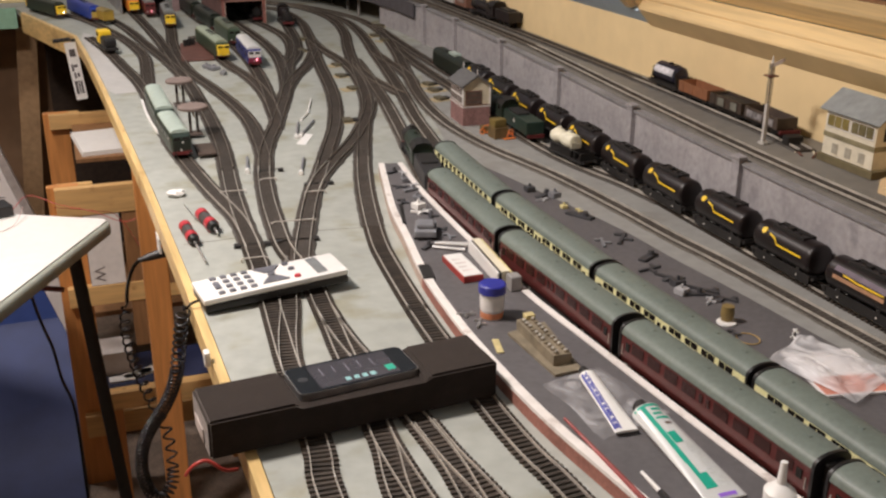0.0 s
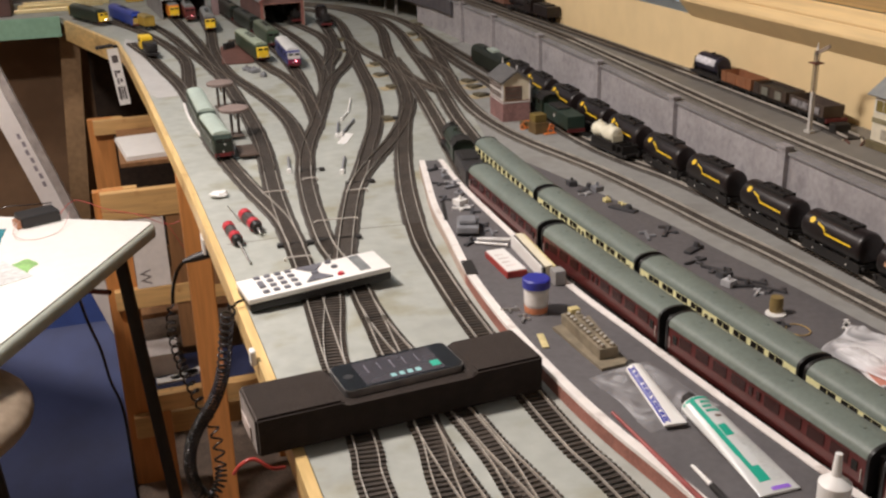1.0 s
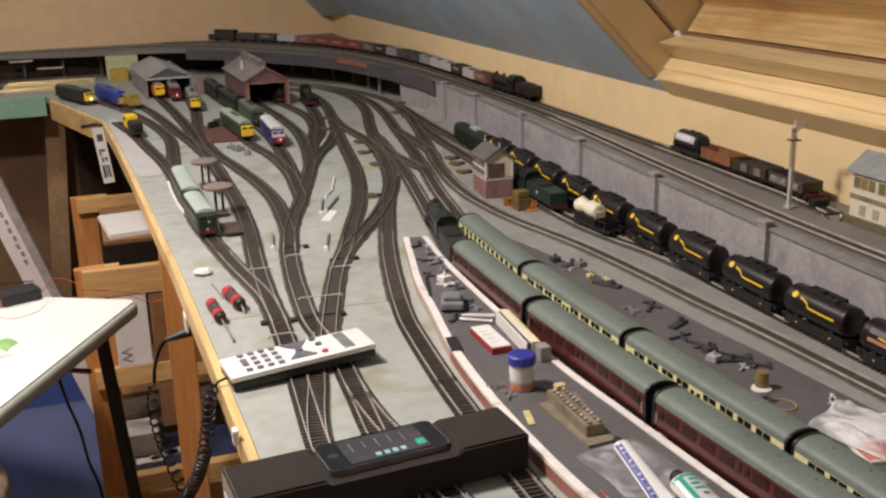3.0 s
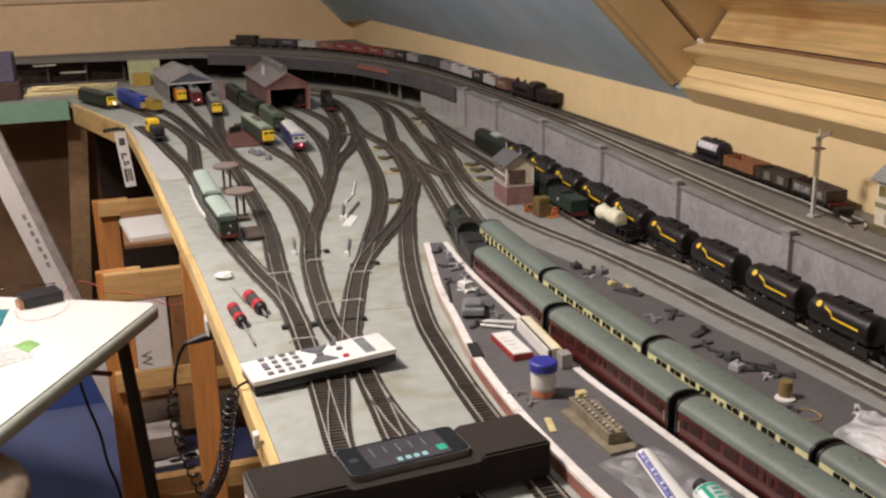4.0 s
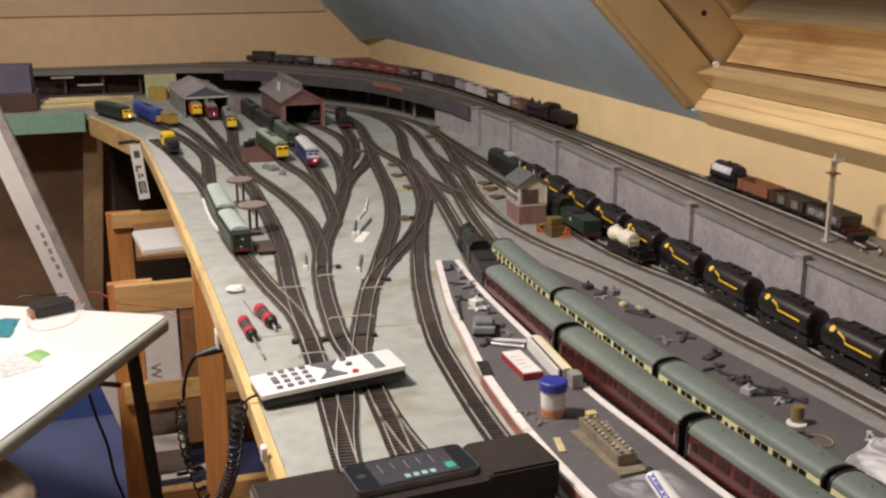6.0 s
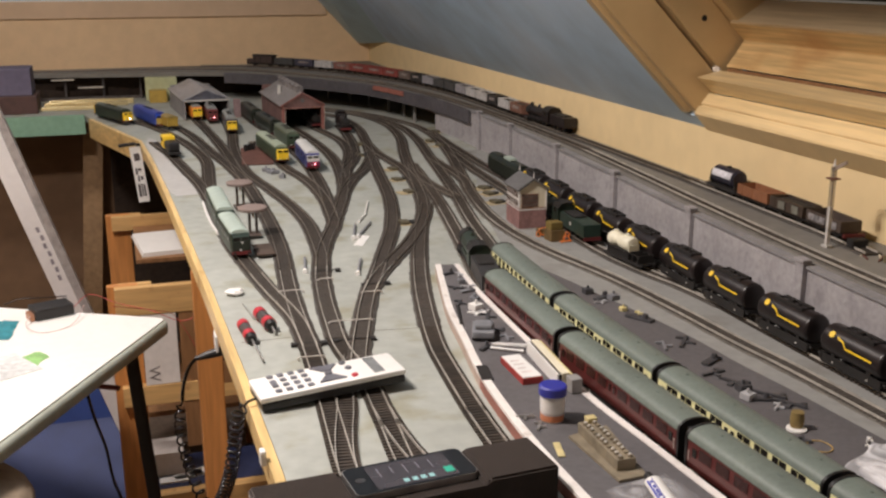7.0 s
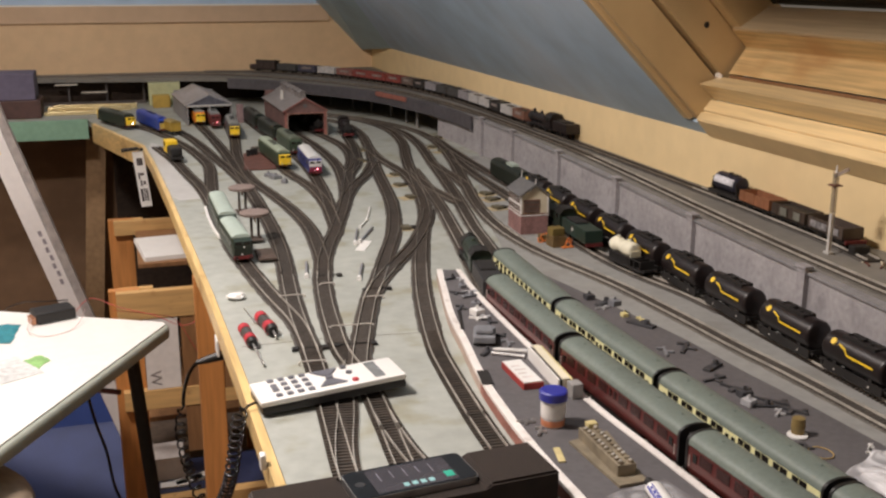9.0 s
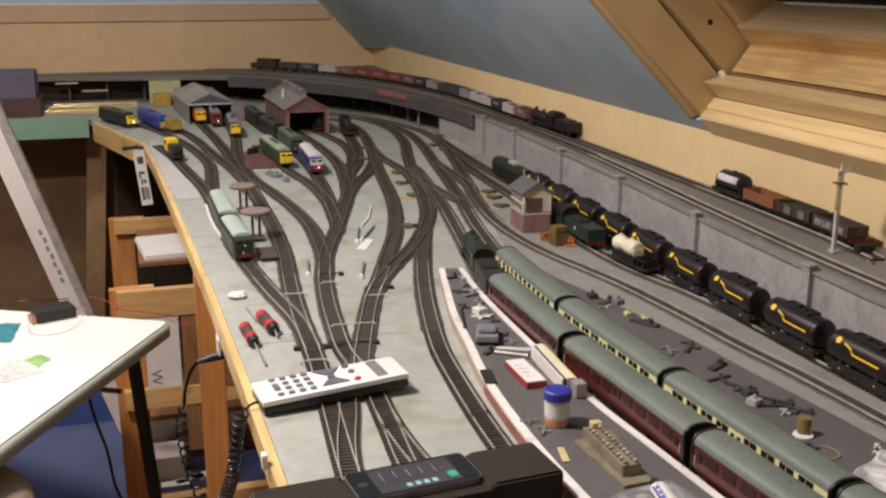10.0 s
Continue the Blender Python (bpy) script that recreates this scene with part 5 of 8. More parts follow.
OLIVE_GLAZING = material("olive_glazing", (0.17, 0.145, 0.075), 0.25, vary=0.25, scale=120)
for k in range(3):
    part("locking_window", one_box(-0.0268, -0.031 + k * 0.024, 0.014, -0.0258, -0.021 + k * 0.024, 0.027), PALE_GLAZING, sb2, "pale grey glazed window")
for k in range(2):
    f = part("window", one_box(-0.0268, -0.042 + k * 0.043, 0.0465, -0.0258, -0.001 + k * 0.043, 0.064), WHITE_JOINERY, sb2)
    for j in range(3):
        part("pane", one_box(-0.0273, -0.0405 + k * 0.043 + j * 0.0130, 0.048, -0.0266, -0.0288 + k * 0.043 + j * 0.0130, 0.0625), material("amber_glazing", (0.25, 0.20, 0.07), 0.25) if k else OLIVE_GLAZING, f)
part("end_window", one_box(-0.014, -0.0462, 0.0455, 0.014, -0.0449, 0.062), WINDOW_DARK, sb2)
for s in (-1, 1):
    part("roof", prism(bmesh.new(), [(0, 0.0925), (s * 0.0315, 0.0685), (s * 0.0310, 0.0668), (0, 0.0905)], -0.053, 0.053), material("blue_grey_slate", (0.27, 0.29, 0.29), 0.7, vary=0.15, scale=90), sb2, "blue-grey slate roof")
part("gable", prism(bmesh.new(), [(-0.026, 0.069), (0.026, 0.069), (0, 0.0885)], -0.0445, 0.0445), BOX_CREAM, sb2)
solid("card_sheet", slab(bmesh.new(), [(0.890, 0.780), (0.886, 0.886), (0.906, 0.905), (0.9735, 0.925), (0.9735, 0.780)], DECK_Z + 0.0004, DECK_Z + 0.010), material("buff_card", (0.70, 0.52, 0.30), 0.7, vary=0.08), "buff card sheet lying on the raised deck", "card")
for k in range(5):
    lp = Vector((0.918 + random.uniform(-0.01, 0.01), 1.058 + random.uniform(-0.02, 0.015), DECK_Z))
    lt = thing("timber_scrap", Matrix.Translation(lp) @ pose(0, 0, 0, 0, 0, random.uniform(0, 180)), "small pale timber scrap on the raised deck", "scrap", "timber scraps")
    part("stick", one_box(-0.001, -0.012, 0.0003, 0.001, 0.012, 0.002), BOX_CREAM if k % 2 else BOX_BROWN, lt)

sig = thing("railway_signal", Matrix.Translation((0.892, 1.112, DECK_Z)), "grey lattice model signal post with a raised arm", "signal")
part("base", one_box(-0.0045, -0.006, 0.0003, 0.0045, 0.006, 0.004, 0.0006), CONCRETE, sig)
part("lower_post", one_box(-0.0024, -0.0024, 0.004, 0.0024, 0.0024, 0.056), material("pale_grey_post", (0.55, 0.53, 0.50), 0.6), sig, "pale grey post")
bm = bmesh.new()
for sx in (-1, 1):
    for sy in (-1, 1):
        box(bm, sx * 0.0022 - 0.0004, sy * 0.0022 - 0.0004, 0.056, sx * 0.0022 + 0.0004, sy * 0.0022 + 0.0004, 0.112)
for k in range(12):
    for sx in (-1, 1):
        cyl(bm, 0.00035, 0.00035, (sx * 0.0022, -0.0022, 0.057 + k * 0.0045), (sx * 0.0022, 0.0022, 0.0615 + k * 0.0045), 5)
        cyl(bm, 0.00035, 0.00035, (-0.0022, sx * 0.0022, 0.0615 + k * 0.0045), (0.0022, sx * 0.0022, 0.057 + k * 0.0045), 5)
part("lattice", bm, material("brown_grey_lattice", (0.22, 0.19, 0.16), 0.6), sig)
part("platform", one_box(-0.007, -0.007, 0.094, 0.007, 0.007, 0.0956), BOX_BROWN, sig)
part("finial", cyl(bmesh.new(), 0.0018, 0.0004, (0, 0, 0.112), (0, 0, 0.122), 10), WHITE_JOINERY, sig)
part("arm", one_box(-0.001, -0.0265, -0.0024, 0.001, 0.004, 0.0024, m=Matrix.Translation((0, 0, 0.108)) @ pose(0, 0, 0, -28, 0, 0)), material("grey_brown_arm", (0.30, 0.24, 0.19), 0.6), sig)

# brick engine shed
sh = thing("engine_shed", Matrix.Translation((0.500, 2.955, 0)) @ pose(0, 0, 0, 0, 0, 1.5), "brick model engine shed with an open front", "engine shed")
SHED_BRICK = material("shed_brick", (0.17, 0.095, 0.085), 0.8, vary=0.25, scale=240)
for x in (-0.0595, 0.0565):
    part("side_wall", one_box(x, 0, 0.0005, x + 0.003, 0.37, 0.072), SHED_BRICK, sh)
    part("front_pier", one_box(x - 0.002, -0.004, 0.0005, x + 0.006, 0.0, 0.074), material("red_pier_brick", (0.26, 0.105, 0.085), 0.8, vary=0.25, scale=240), sh, "red brick pier")
    part("pier_edge", one_box(x + 0.0062, -0.0036, 0.0005, x + 0.0080, -0.0006, 0.070), material("pale_pier_edge", (0.48, 0.38, 0.32), 0.8), sh, "pale pier edge")
part("back_wall", one_box(-0.0563, 0.366, 0.0005, 0.0563, 0.37, 0.100), SHED_BRICK, sh)
part("gable", prism(bmesh.new(), [(-0.0600, 0.071), (0.0600, 0.071), (0.0600, 0.077), (0, 0.110), (-0.0600, 0.077)], -0.002, 0.003), SHED_BRICK, sh, "red brick gable")
part("lintel", one_box(-0.058, -0.0045, 0.0675, 0.058, -0.0022, 0.0705), material("dusky_lintel", (0.30, 0.15, 0.12), 0.7), sh)
part("gable_ring", cyl(bmesh.new(), 0.006, 0.006, (0, -0.0035, 0.090), (0, -0.0022, 0.090), 16), SLATE, sh)
SHED_ROOF = material("shed_roof_grey", (0.20, 0.185, 0.18), 0.75, vary=0.18, scale=70)
for s in (-1, 1):
    part("roof", prism(bmesh.new(), [(0, 0.1135), (s * 0.0665, 0.0760), (s * 0.0655, 0.0735), (0, 0.1110)], -0.005, 0.376), SHED_ROOF, sh, "grey shed roof")
    part("bargeboard", prism(bmesh.new(), [(0, 0.1142), (s * 0.0670, 0.0766), (s * 0.0650, 0.0722), (0, 0.1085)], -0.0065, -0.0051), material("red_bargeboard", (0.24, 0.095, 0.08), 0.6), sh)
for k in range(6):
    y = 0.045 + k * 0.055
    v = part("smoke_vent", one_box(-0.009, y - 0.016, 0.108, 0.009, y + 0.016, 0.126, 0.001), SHED_ROOF, sh)
    part("vent_roof", prism(bmesh.new(), [(-0.012, 0.126), (0.012, 0.126), (0, 0.132)], y - 0.018, y + 0.018), SHED_ROOF, v)
for y in (0.16, 0.18):
    part("chimney_pot", cyl(bmesh.new(), 0.004, 0.0035, (-0.036, y, 0.085), (-0.036, y, 0.118), 10), CONCRETE, sh)

# grey diesel depot
dp = thing("diesel_depot", Matrix.Translation((0.254, 3.29, 0)) @ pose(0, 0, 0, 0, 0, 4) @ Matrix.Diagonal((0.95, 1, 0.87, 1)), "grey model diesel depot with a glazed roof", "depot")
DEPOT = material("depot_grey", (0.28, 0.27, 0.27), 0.7, vary=0.15)
GLASS_ROOF = material("glazed_roof_grey", (0.30, 0.31, 0.34), 0.22, vary=0.2, scale=60)
part("side_wall", one_box(-0.074, 0, 0.0005, -0.070, 0.36, 0.068), DEPOT, dp)
part("side_wall", one_box(0.070, 0, 0.0005, 0.074, 0.36, 0.068), DEPOT, dp)
part("back_wall", one_box(-0.070, 0.356, 0.0005, 0.070, 0.36, 0.085), DEPOT, dp)
part("door_post", one_box(-0.003, -0.003, 0.0005, 0.003, 0.003, 0.066), DEPOT, dp)
part("lintel", one_box(-0.074, -0.003, 0.066, 0.074, 0.002, 0.072), CONCRETE, dp, "pale lintel")
part("gable", prism(bmesh.new(), [(-0.073, 0.072), (0.073, 0.072), (0, 0.104)], -0.001, 0.002), material("dark_gable_glass", (0.10, 0.105, 0.13), 0.15, vary=0.3, scale=60), dp, "dark glazed gable")
for s in (-1, 1):
    part("roof", prism(bmesh.new(), [(0, 0.108), (s * 0.080, 0.071), (s * 0.079, 0.0685), (0, 0.105)], -0.004, 0.364), GLASS_ROOF, dp, "glazed grey roof")
    for k in range(8):
        part("glazing_bar", prism(bmesh.new(), [(0, 0.1092), (s * 0.080, 0.0722), (s * 0.080, 0.0710), (0, 0.1080)], 0.01 + k * 0.048, 0.013 + k * 0.048), DEPOT, dp)
solid("depot_screen_wall", one_box(-0.072, -0.002, 0.0005, -0.050, 0.002, 0.060, m=Matrix.Translation((0.41, 3.30, 0))), material("dusky_pink_wall", (0.26, 0.18, 0.18), 0.8, vary=0.2), "dusky pink model boundary wall beside the depot", "wall")

# water stands with round tops
TAUPE = material("taupe_post", (0.10, 0.075, 0.062), 0.7, vary=0.2)
for (x, y), h in (((0.203, 1.772), 0.050), ((0.207, 2.00), 0.050)):
    cs = thing("coaling_stage", Matrix.Translation((x, y, 0)), "brown round-topped model water stand on a post", "water stand", "round water stands")
    part("base", one_box(-0.013, -0.016, 0.0056, 0.013, 0.016, 0.0075, 0.0005), TAUPE, cs)
    for sx in (-1, 1):
        part("post", cyl(bmesh.new(), 0.0026, 0.0026, (sx * 0.006, 0, 0.0075), (sx * 0.006, 0, h), 12), TAUPE, cs)
    bm = cyl(cyl(bmesh.new(), 0.0255, 0.0262, (0, 0, h), (0, 0, h + 0.0045), 28), 0.0262, 0.0235, (0, 0, h + 0.0045), (0, 0, h + 0.0062), 28)
    part("round_top", bm, material("taupe_disc", (0.21, 0.16, 0.14), 0.7, vary=0.15), cs, "taupe round top")
    part("brace", one_box(-0.0005, -0.016, h - 0.012, 0.0005, 0.016, h - 0.0005), BROWN_WOOD, cs)
pit = thing("brick_platform", Matrix.Translation((0.318, 2.575, 0)) @ pose(0, 0, 0, 0, 0, -6), "low red brick model loading stage by the diesel", "stage")
part("brickwork", one_box(-0.042, -0.120, 0.0005, 0.034, 0.120, 0.0045, 0.001), material("dark_red_brick_paper", (0.115, 0.048, 0.036), 0.8, vary=0.3, scale=240), pit)
for k in range(3):
    part("drum", cyl(bmesh.new(), 0.005, 0.005, (-0.030 + k * 0.010, 0.07 + 0.01 * k, 0.0045), (-0.030 + k * 0.010, 0.07 + 0.01 * k, 0.020), 12), MATT_BLACK, pit)
DARK_PLANK = material("dark_plank", (0.07, 0.048, 0.036), 0.7, vary=0.25)
wk = thing("timber_decking", Matrix.Translation((0.188, 1.66, 0)), "brown timber model decking beside the siding", "decking")
for k in range(8):
    part("plank", one_box(0.002, -0.035 + k * 0.0085, 0.0058, 0.032, -0.0275 + k * 0.0085, 0.0085), DARK_PLANK, wk)

# stacked crates by the signal box
ORANGE_TAPE = material("orange_strapping", (0.75, 0.22, 0.05), 0.5)
for x, y, a, n in ((0.7040, 1.590, 4, 0), (0.6970, 1.628, -12, 1)):
    ct = thing("crate", Matrix.Translation((x, y, 0)) @ pose(0, 0, 0, 0, 0, a), "brown model crate with bright orange strapping", "crate", "crates by the signal box")
    s = 0.010 if n else 0.0135
    part("body", one_box(-s, -s, 0.0005, s, s, s * (1.2 if n else 1.5), 0.0008), material("crate_brown", (0.15, 0.095, 0.035), 0.7, vary=0.3), ct)
    if not n:
        part("lid_crate", one_box(-s * 0.9, -s * 0.7, s * 1.5 + 0.0003, s * 0.8, s * 0.9, s * 2.5, 0.0008), material("crate_olive", (0.17, 0.12, 0.03), 0.7, vary=0.3), ct, "smaller crate strapped on top")
    for k, (cx, cz, r) in enumerate(((s * 1.15, 0.006, 0.0055), (s * 1.25, 0.012, 0.0045)) if not n else ((-s * 0.2, 0.010, 0.0065), (s * 0.7, 0.015, 0.0050), (-s * 0.9, 0.005, 0.0045))):
        hoop = [(cx + r * math.cos(t), -s - 0.0016, cz + r * math.sin(t)) for t in [2 * math.pi * i / 16 for i in range(16)]]
        wire("strap", hoop, 0.0009, ORANGE_TAPE, ct, "orange strap loop", cyclic=True)
    part("strap_tail", one_box(s * 0.1, -s - 0.009, 0.0006, s * 1.7, -s - 0.003, 0.0030, 0.0006), ORANGE_TAPE, ct, "orange strap tail")

# point motors, tie bars and rodding on the yard
PLATE = material("olive_motor_plate", (0.11, 0.095, 0.06), 0.6, vary=0.25)
STRAW = material("straw_patch", (0.42, 0.34, 0.20), 0.8, vary=0.25)
for k, (x, y, a) in enumerate([(0.583, 2.178, 15), (0.602, 2.300, 15), (0.566, 2.045, 10), (0.491, 1.784, 0), (0.854, 2.812, 15), (0.791, 2.578, 15), (0.717, 1.974, 12), (0.699, 1.895, 12), (0.602, 2.665, 0), (0.572, 2.504, 0), (0.790, 2.655, 15), (0.718, 2.03, 12)]):
    pm = thing("point_motor", Matrix.Translation((x + (0.012 if x > 0.65 else 0), y, 0)) @ pose(0, 0, 0, 0, 0, a), "dark model point motor on a straw coloured patch", "point motor", "point motors")
    part("patch", one_box(-0.024, -0.016, 0.0003, 0.022, 0.020, 0.0009), STRAW, pm)
    part("housing", one_box(-0.016 + 0.004 * (k % 3), -0.011, 0.0009, 0.001 + 0.004 * (k % 3), 0.014, 0.0065, 0.001), PLATE, pm)
    part("coil_cover", one_box(0.004 + 0.003 * (k % 3), -0.006 - 0.002 * (k % 2), 0.0009, 0.013 + 0.003 * (k % 3), 0.010, 0.0050, 0.001), MATT_BLACK, pm)
TIE = material("pale_tie_bar", (0.62, 0.58, 0.52), 0.5, vary=0.1)
for x, y, w, a, blocks in ((0.2682, 1.2728, 0.056, -16, False), (0.2128, 1.4278, 0.034, -15, False), (0.3256, 1.3878, 0.028, -14, False), (0.2732, 1.4715, 0.020, -14, False), (0.1938, 1.1570, 0.030, -15, False),
                           (0.2577, 1.2053, 0.042, -15, True), (0.2000, 1.2080, 0.032, -15, True), (0.3410, 1.4278, 0.030, -8, True), (0.2847, 1.5194, 0.028, -12, True)):
    tb = thing("tie_bar", Matrix.Translation((x, y, 0)) @ pose(0, 0, 0, 0, 0, a * 0.35), ("dark" if blocks else "pale") + " model tie bar across the turnout", "tie bar", "turnout tie bars")
    part("bar", one_box(-w / 2, -0.0007, 0.0046 if not blocks else 0.0036, w / 2, 0.0007, 0.0060 if not blocks else 0.0046), TIE if not blocks else MATT_BLACK, tb)
    for s in (-1, 1):
        if blocks:
            part("end_block", one_box(s * (w / 2 + 0.003) - 0.0040, -0.0050, 0.0007, s * (w / 2 + 0.003) + 0.0040, 0.0050, 0.0046, 0.0006), MATT_BLACK, tb)
        else:
            part("end_block", one_box(s * (w / 2 + 0.001) - 0.0012, -0.0014, 0.0007, s * (w / 2 + 0.001) + 0.0012, 0.0014, 0.0046, 0.0004), TIE, tb)
STEEL = material("bright_steel", (0.62, 0.60, 0.58), 0.28, metal=0.9, vary=0.1, bump=0.02)
GREY_CAST = material("grey_casting", (0.20, 0.205, 0.22), 0.5, vary=0.2)
for x, y, w, a in ((0.321, 2.345, 0.011, 20), (0.334, 2.283, 0.006, -30), (0.309, 2.372, 0.007, 50)):
    lump = thing("casting", Matrix.Translation((x, y, 0)) @ pose(0, 0, 0, 0, 0, a), "grey bare metal casting lying on the board", "casting", "bare castings")
    part("block", one_box(-w, -w * 1.3, 0.0003, w, w * 1.1, 0.009, 0.002), GREY_CAST, lump)
    part("boss", cyl(bmesh.new(), w * 0.4, w * 0.3, (w * 0.2, 0, 0.009), (w * 0.2, 0, 0.013), 12), GREY_CAST, lump)


def rod(name, label, a, b, r, mat, group):
    t = thing(name, Matrix.Translation(a), label, name.replace("_", " "), group)
    d = Vector(b) - Vector(a)
    part("shaft", cyl(bmesh.new(), r, r, (0, 0, 0), d, 10), mat, t)
    part("tip", cyl(bmesh.new(), r * 1.6, r * 1.6, d * 0.90, d * 1.02, 10), WHITE if mat == GREY_CAST else mat, t)
    return t


for a, b, m in (((0.460, 1.976, 0.0025), (0.429, 1.870, 0.0025), WHITE), ((0.429, 1.870, 0.0025), (0.404, 1.818, 0.0025), WHITE), ((0.393, 1.797, 0.0030), (0.368, 1.700, 0.0030), GREY_CAST), ((0.424, 1.804, 0.0030), (0.376, 1.705, 0.0030), GREY_CAST),
                ((0.350, 1.567, 0.0030), (0.327, 1.487, 0.0030), GREY_CAST), ((0.264, 1.602, 0.0030), (0.251, 1.523, 0.0030), GREY_CAST)):
    rod("model_lever", "small " + ("white" if m == WHITE else "grey") + " cast model lever lying on the board", a, b, 0.0016 if m == WHITE else 0.0024, m, "loose levers")
solid("paper_slip", slab(bmesh.new(), [(0.359, 1.662), (0.373, 1.652), (0.401, 1.713), (0.389, 1.726)], 0.0004, 0.0010), WHITE, "white paper slip lying on the grey board", "paper")
random.seed(5)
bm = bmesh.new()
bmesh.ops.create_icosphere(bm, subdivisions=3, radius=0.011)
for v in bm.verts:
    v.co *= 1 + 0.35 * noise.noise(v.co * 160)
    v.co.z *= 0.42
for v in bm.verts:
    v.co.z += 0.0052
tissue = solid("tissue", bm, WHITE, "crumpled white tissue on the board edge", "tissue", m=Matrix.Translation((0.134, 1.447, 0)) @ Matrix.Diagonal((1.25, 1.0, 1, 1)))

# screwdrivers
def screwdriver(m, label, shaft):
    ob = thing("screwdriver", m, label, "screwdriver", "red handled screwdrivers")
    bm = cyl(bmesh.new(), 0.0082, 0.0085, (0, 0.030, 0.0088), (0, 0.046, 0.0088), 18)
    cyl(bm, 0.0085, 0.0060, (0, 0.046, 0.0088), (0, 0.052, 0.0088), 18)
    part("butt", bm, RED_GRIP, ob, "red butt", smooth=True)
    part("grip", cyl(bmesh.new(), 0.0074, 0.0074, (0, 0.000, 0.0088), (0, 0.030, 0.0088), 12), GRIP_RUBBER, ob, "dark grey ribbed grip")
    bm = cyl(bmesh.new(), 0.0084, 0.0084, (0, -0.016, 0.0088), (0, 0.000, 0.0088), 18)
    part("collar", bm, RED_GRIP, ob, "red collar", smooth=True)
    part("ferrule", cyl(bmesh.new(), 0.0060, 0.0078, (0, -0.027, 0.0088), (0, -0.016, 0.0088), 16), BLACK, ob, smooth=True)
    part("shank", cyl(bmesh.new(), 0.0016, 0.0016, (0, -0.027 - shaft, 0.0050), (0, -0.026, 0.0088), 10), STEEL, ob, "steel shank")
    for k in range(6):
        a = k * math.pi / 3
        part("rib", one_box(0.0070 * math.cos(a) - 0.0008, 0.003, 0.0088 + 0.0070 * math.sin(a) - 0.0008, 0.0070 * math.cos(a) + 0.0008, 0.028, 0.0088 + 0.0070 * math.sin(a) + 0.0008), GRIP_RUBBER, ob)
    return ob


GRIP_RUBBER = material("dark_grip_rubber", (0.06, 0.05, 0.048), 0.6, vary=0.1)
RED_GRIP = material("red_grip_plastic", (0.46, 0.03, 0.045), 0.35, vary=0.08)
screwdriver(pose(0.1295, 1.252, 0, 0, 0, 4) @ Matrix.Diagonal((0.95, 0.87, 0.95, 1)), "red and black screwdriver lying on the board", 0.075)
screwdriver(pose(0.159, 1.290, 0, 0, 0, 8) @ Matrix.Diagonal((1.05, 0.87, 1.05, 1)), "red and black stubby screwdriver on the board", 0.012)
solid("plastic_strip", ribbon(bmesh.new(), smooth_path([(0.140, 2.08), (0.138, 1.97), (0.141, 1.86), (0.150, 1.77)], 0.01), rect(-0.0022, 0.0004, 0.0022, 0.0035)), WHITE, "thin white plastic strip lying beside the railcar", "strip")
rod("needle_file", "thin steel needle file beside the screwdrivers", (0.139, 1.395, 0.002), (0.146, 1.33, 0.002), 0.0009, STEEL, "")

# ---- controller handset ----
hs = thing("handset", Matrix.Translation((0.1940, 1.0545, 0.0062)) @ pose(0, 0, 0, 0, -2.4, 6.2), "white model railway controller handset with grey keys", "handset")
part("back_case", one_box(-0.0828, -0.0285, 0.0, 0.0828, 0.0285, 0.0095, 0.003), BLACK, hs, "black lower case", smooth=True)
part("front_case", one_box(-0.0834, -0.0290, 0.0096, 0.0834, 0.0290, 0.0160, 0.0022), WHITE, hs, "white upper case", smooth=True)
part("display", one_box(0.0490, -0.0215, 0.0157, 0.0618, 0.0245, 0.0164, 0.0004), material("grey_display", (0.20, 0.21, 0.21), 0.25), hs, "grey display")
KEY = material("grey_key", (0.13, 0.13, 0.15), 0.5)
for i in range(4):
    for j in range(4):
        kx, ky = -0.0606 + i * 0.0121, -0.0186 + j * 0.0138
        if i == 0 and j in (1, 2):
            continue
        part("key", one_box(kx - 0.0036, ky - 0.0036, 0.0155, kx + 0.0036, ky + 0.0036, 0.0178, 0.0010), KEY, hs)
part("tall_key", one_box(-0.0642, -0.0072, 0.0155, -0.0570, 0.0116, 0.0178, 0.0010), KEY, hs)
bm = bmesh.new()
for s in (-1, 1):
    slab(bm, [(-0.014, 0.0025 + s * 0.0215), (0.017, 0.0025 + s * 0.0215), (0.006, 0.0025 + s * 0.006), (-0.003, 0.0025 + s * 0.006)], 0.0159, 0.0176)
part("rocker_key", bm, KEY, hs, "dark hourglass key")
part("round_key", cyl(bmesh.new(), 0.0046, 0.0040, (0.0020, 0.0025, 0.0157), (0.0020, 0.0025, 0.0182), 18), KEY, hs)
for kx, ky in ((0.0266, 0.006), (0.0243, 0.0225)):
    part("round_key", cyl(bmesh.new(), 0.0040, 0.0035, (kx, ky, 0.0157), (kx, ky, 0.0180), 16), KEY, hs)
part("red_key", cyl(bmesh.new(), 0.0040, 0.0035, (0.0268, -0.017, 0.0157), (0.0268, -0.017, 0.0180), 16), RED_GRIP, hs, "small red key")

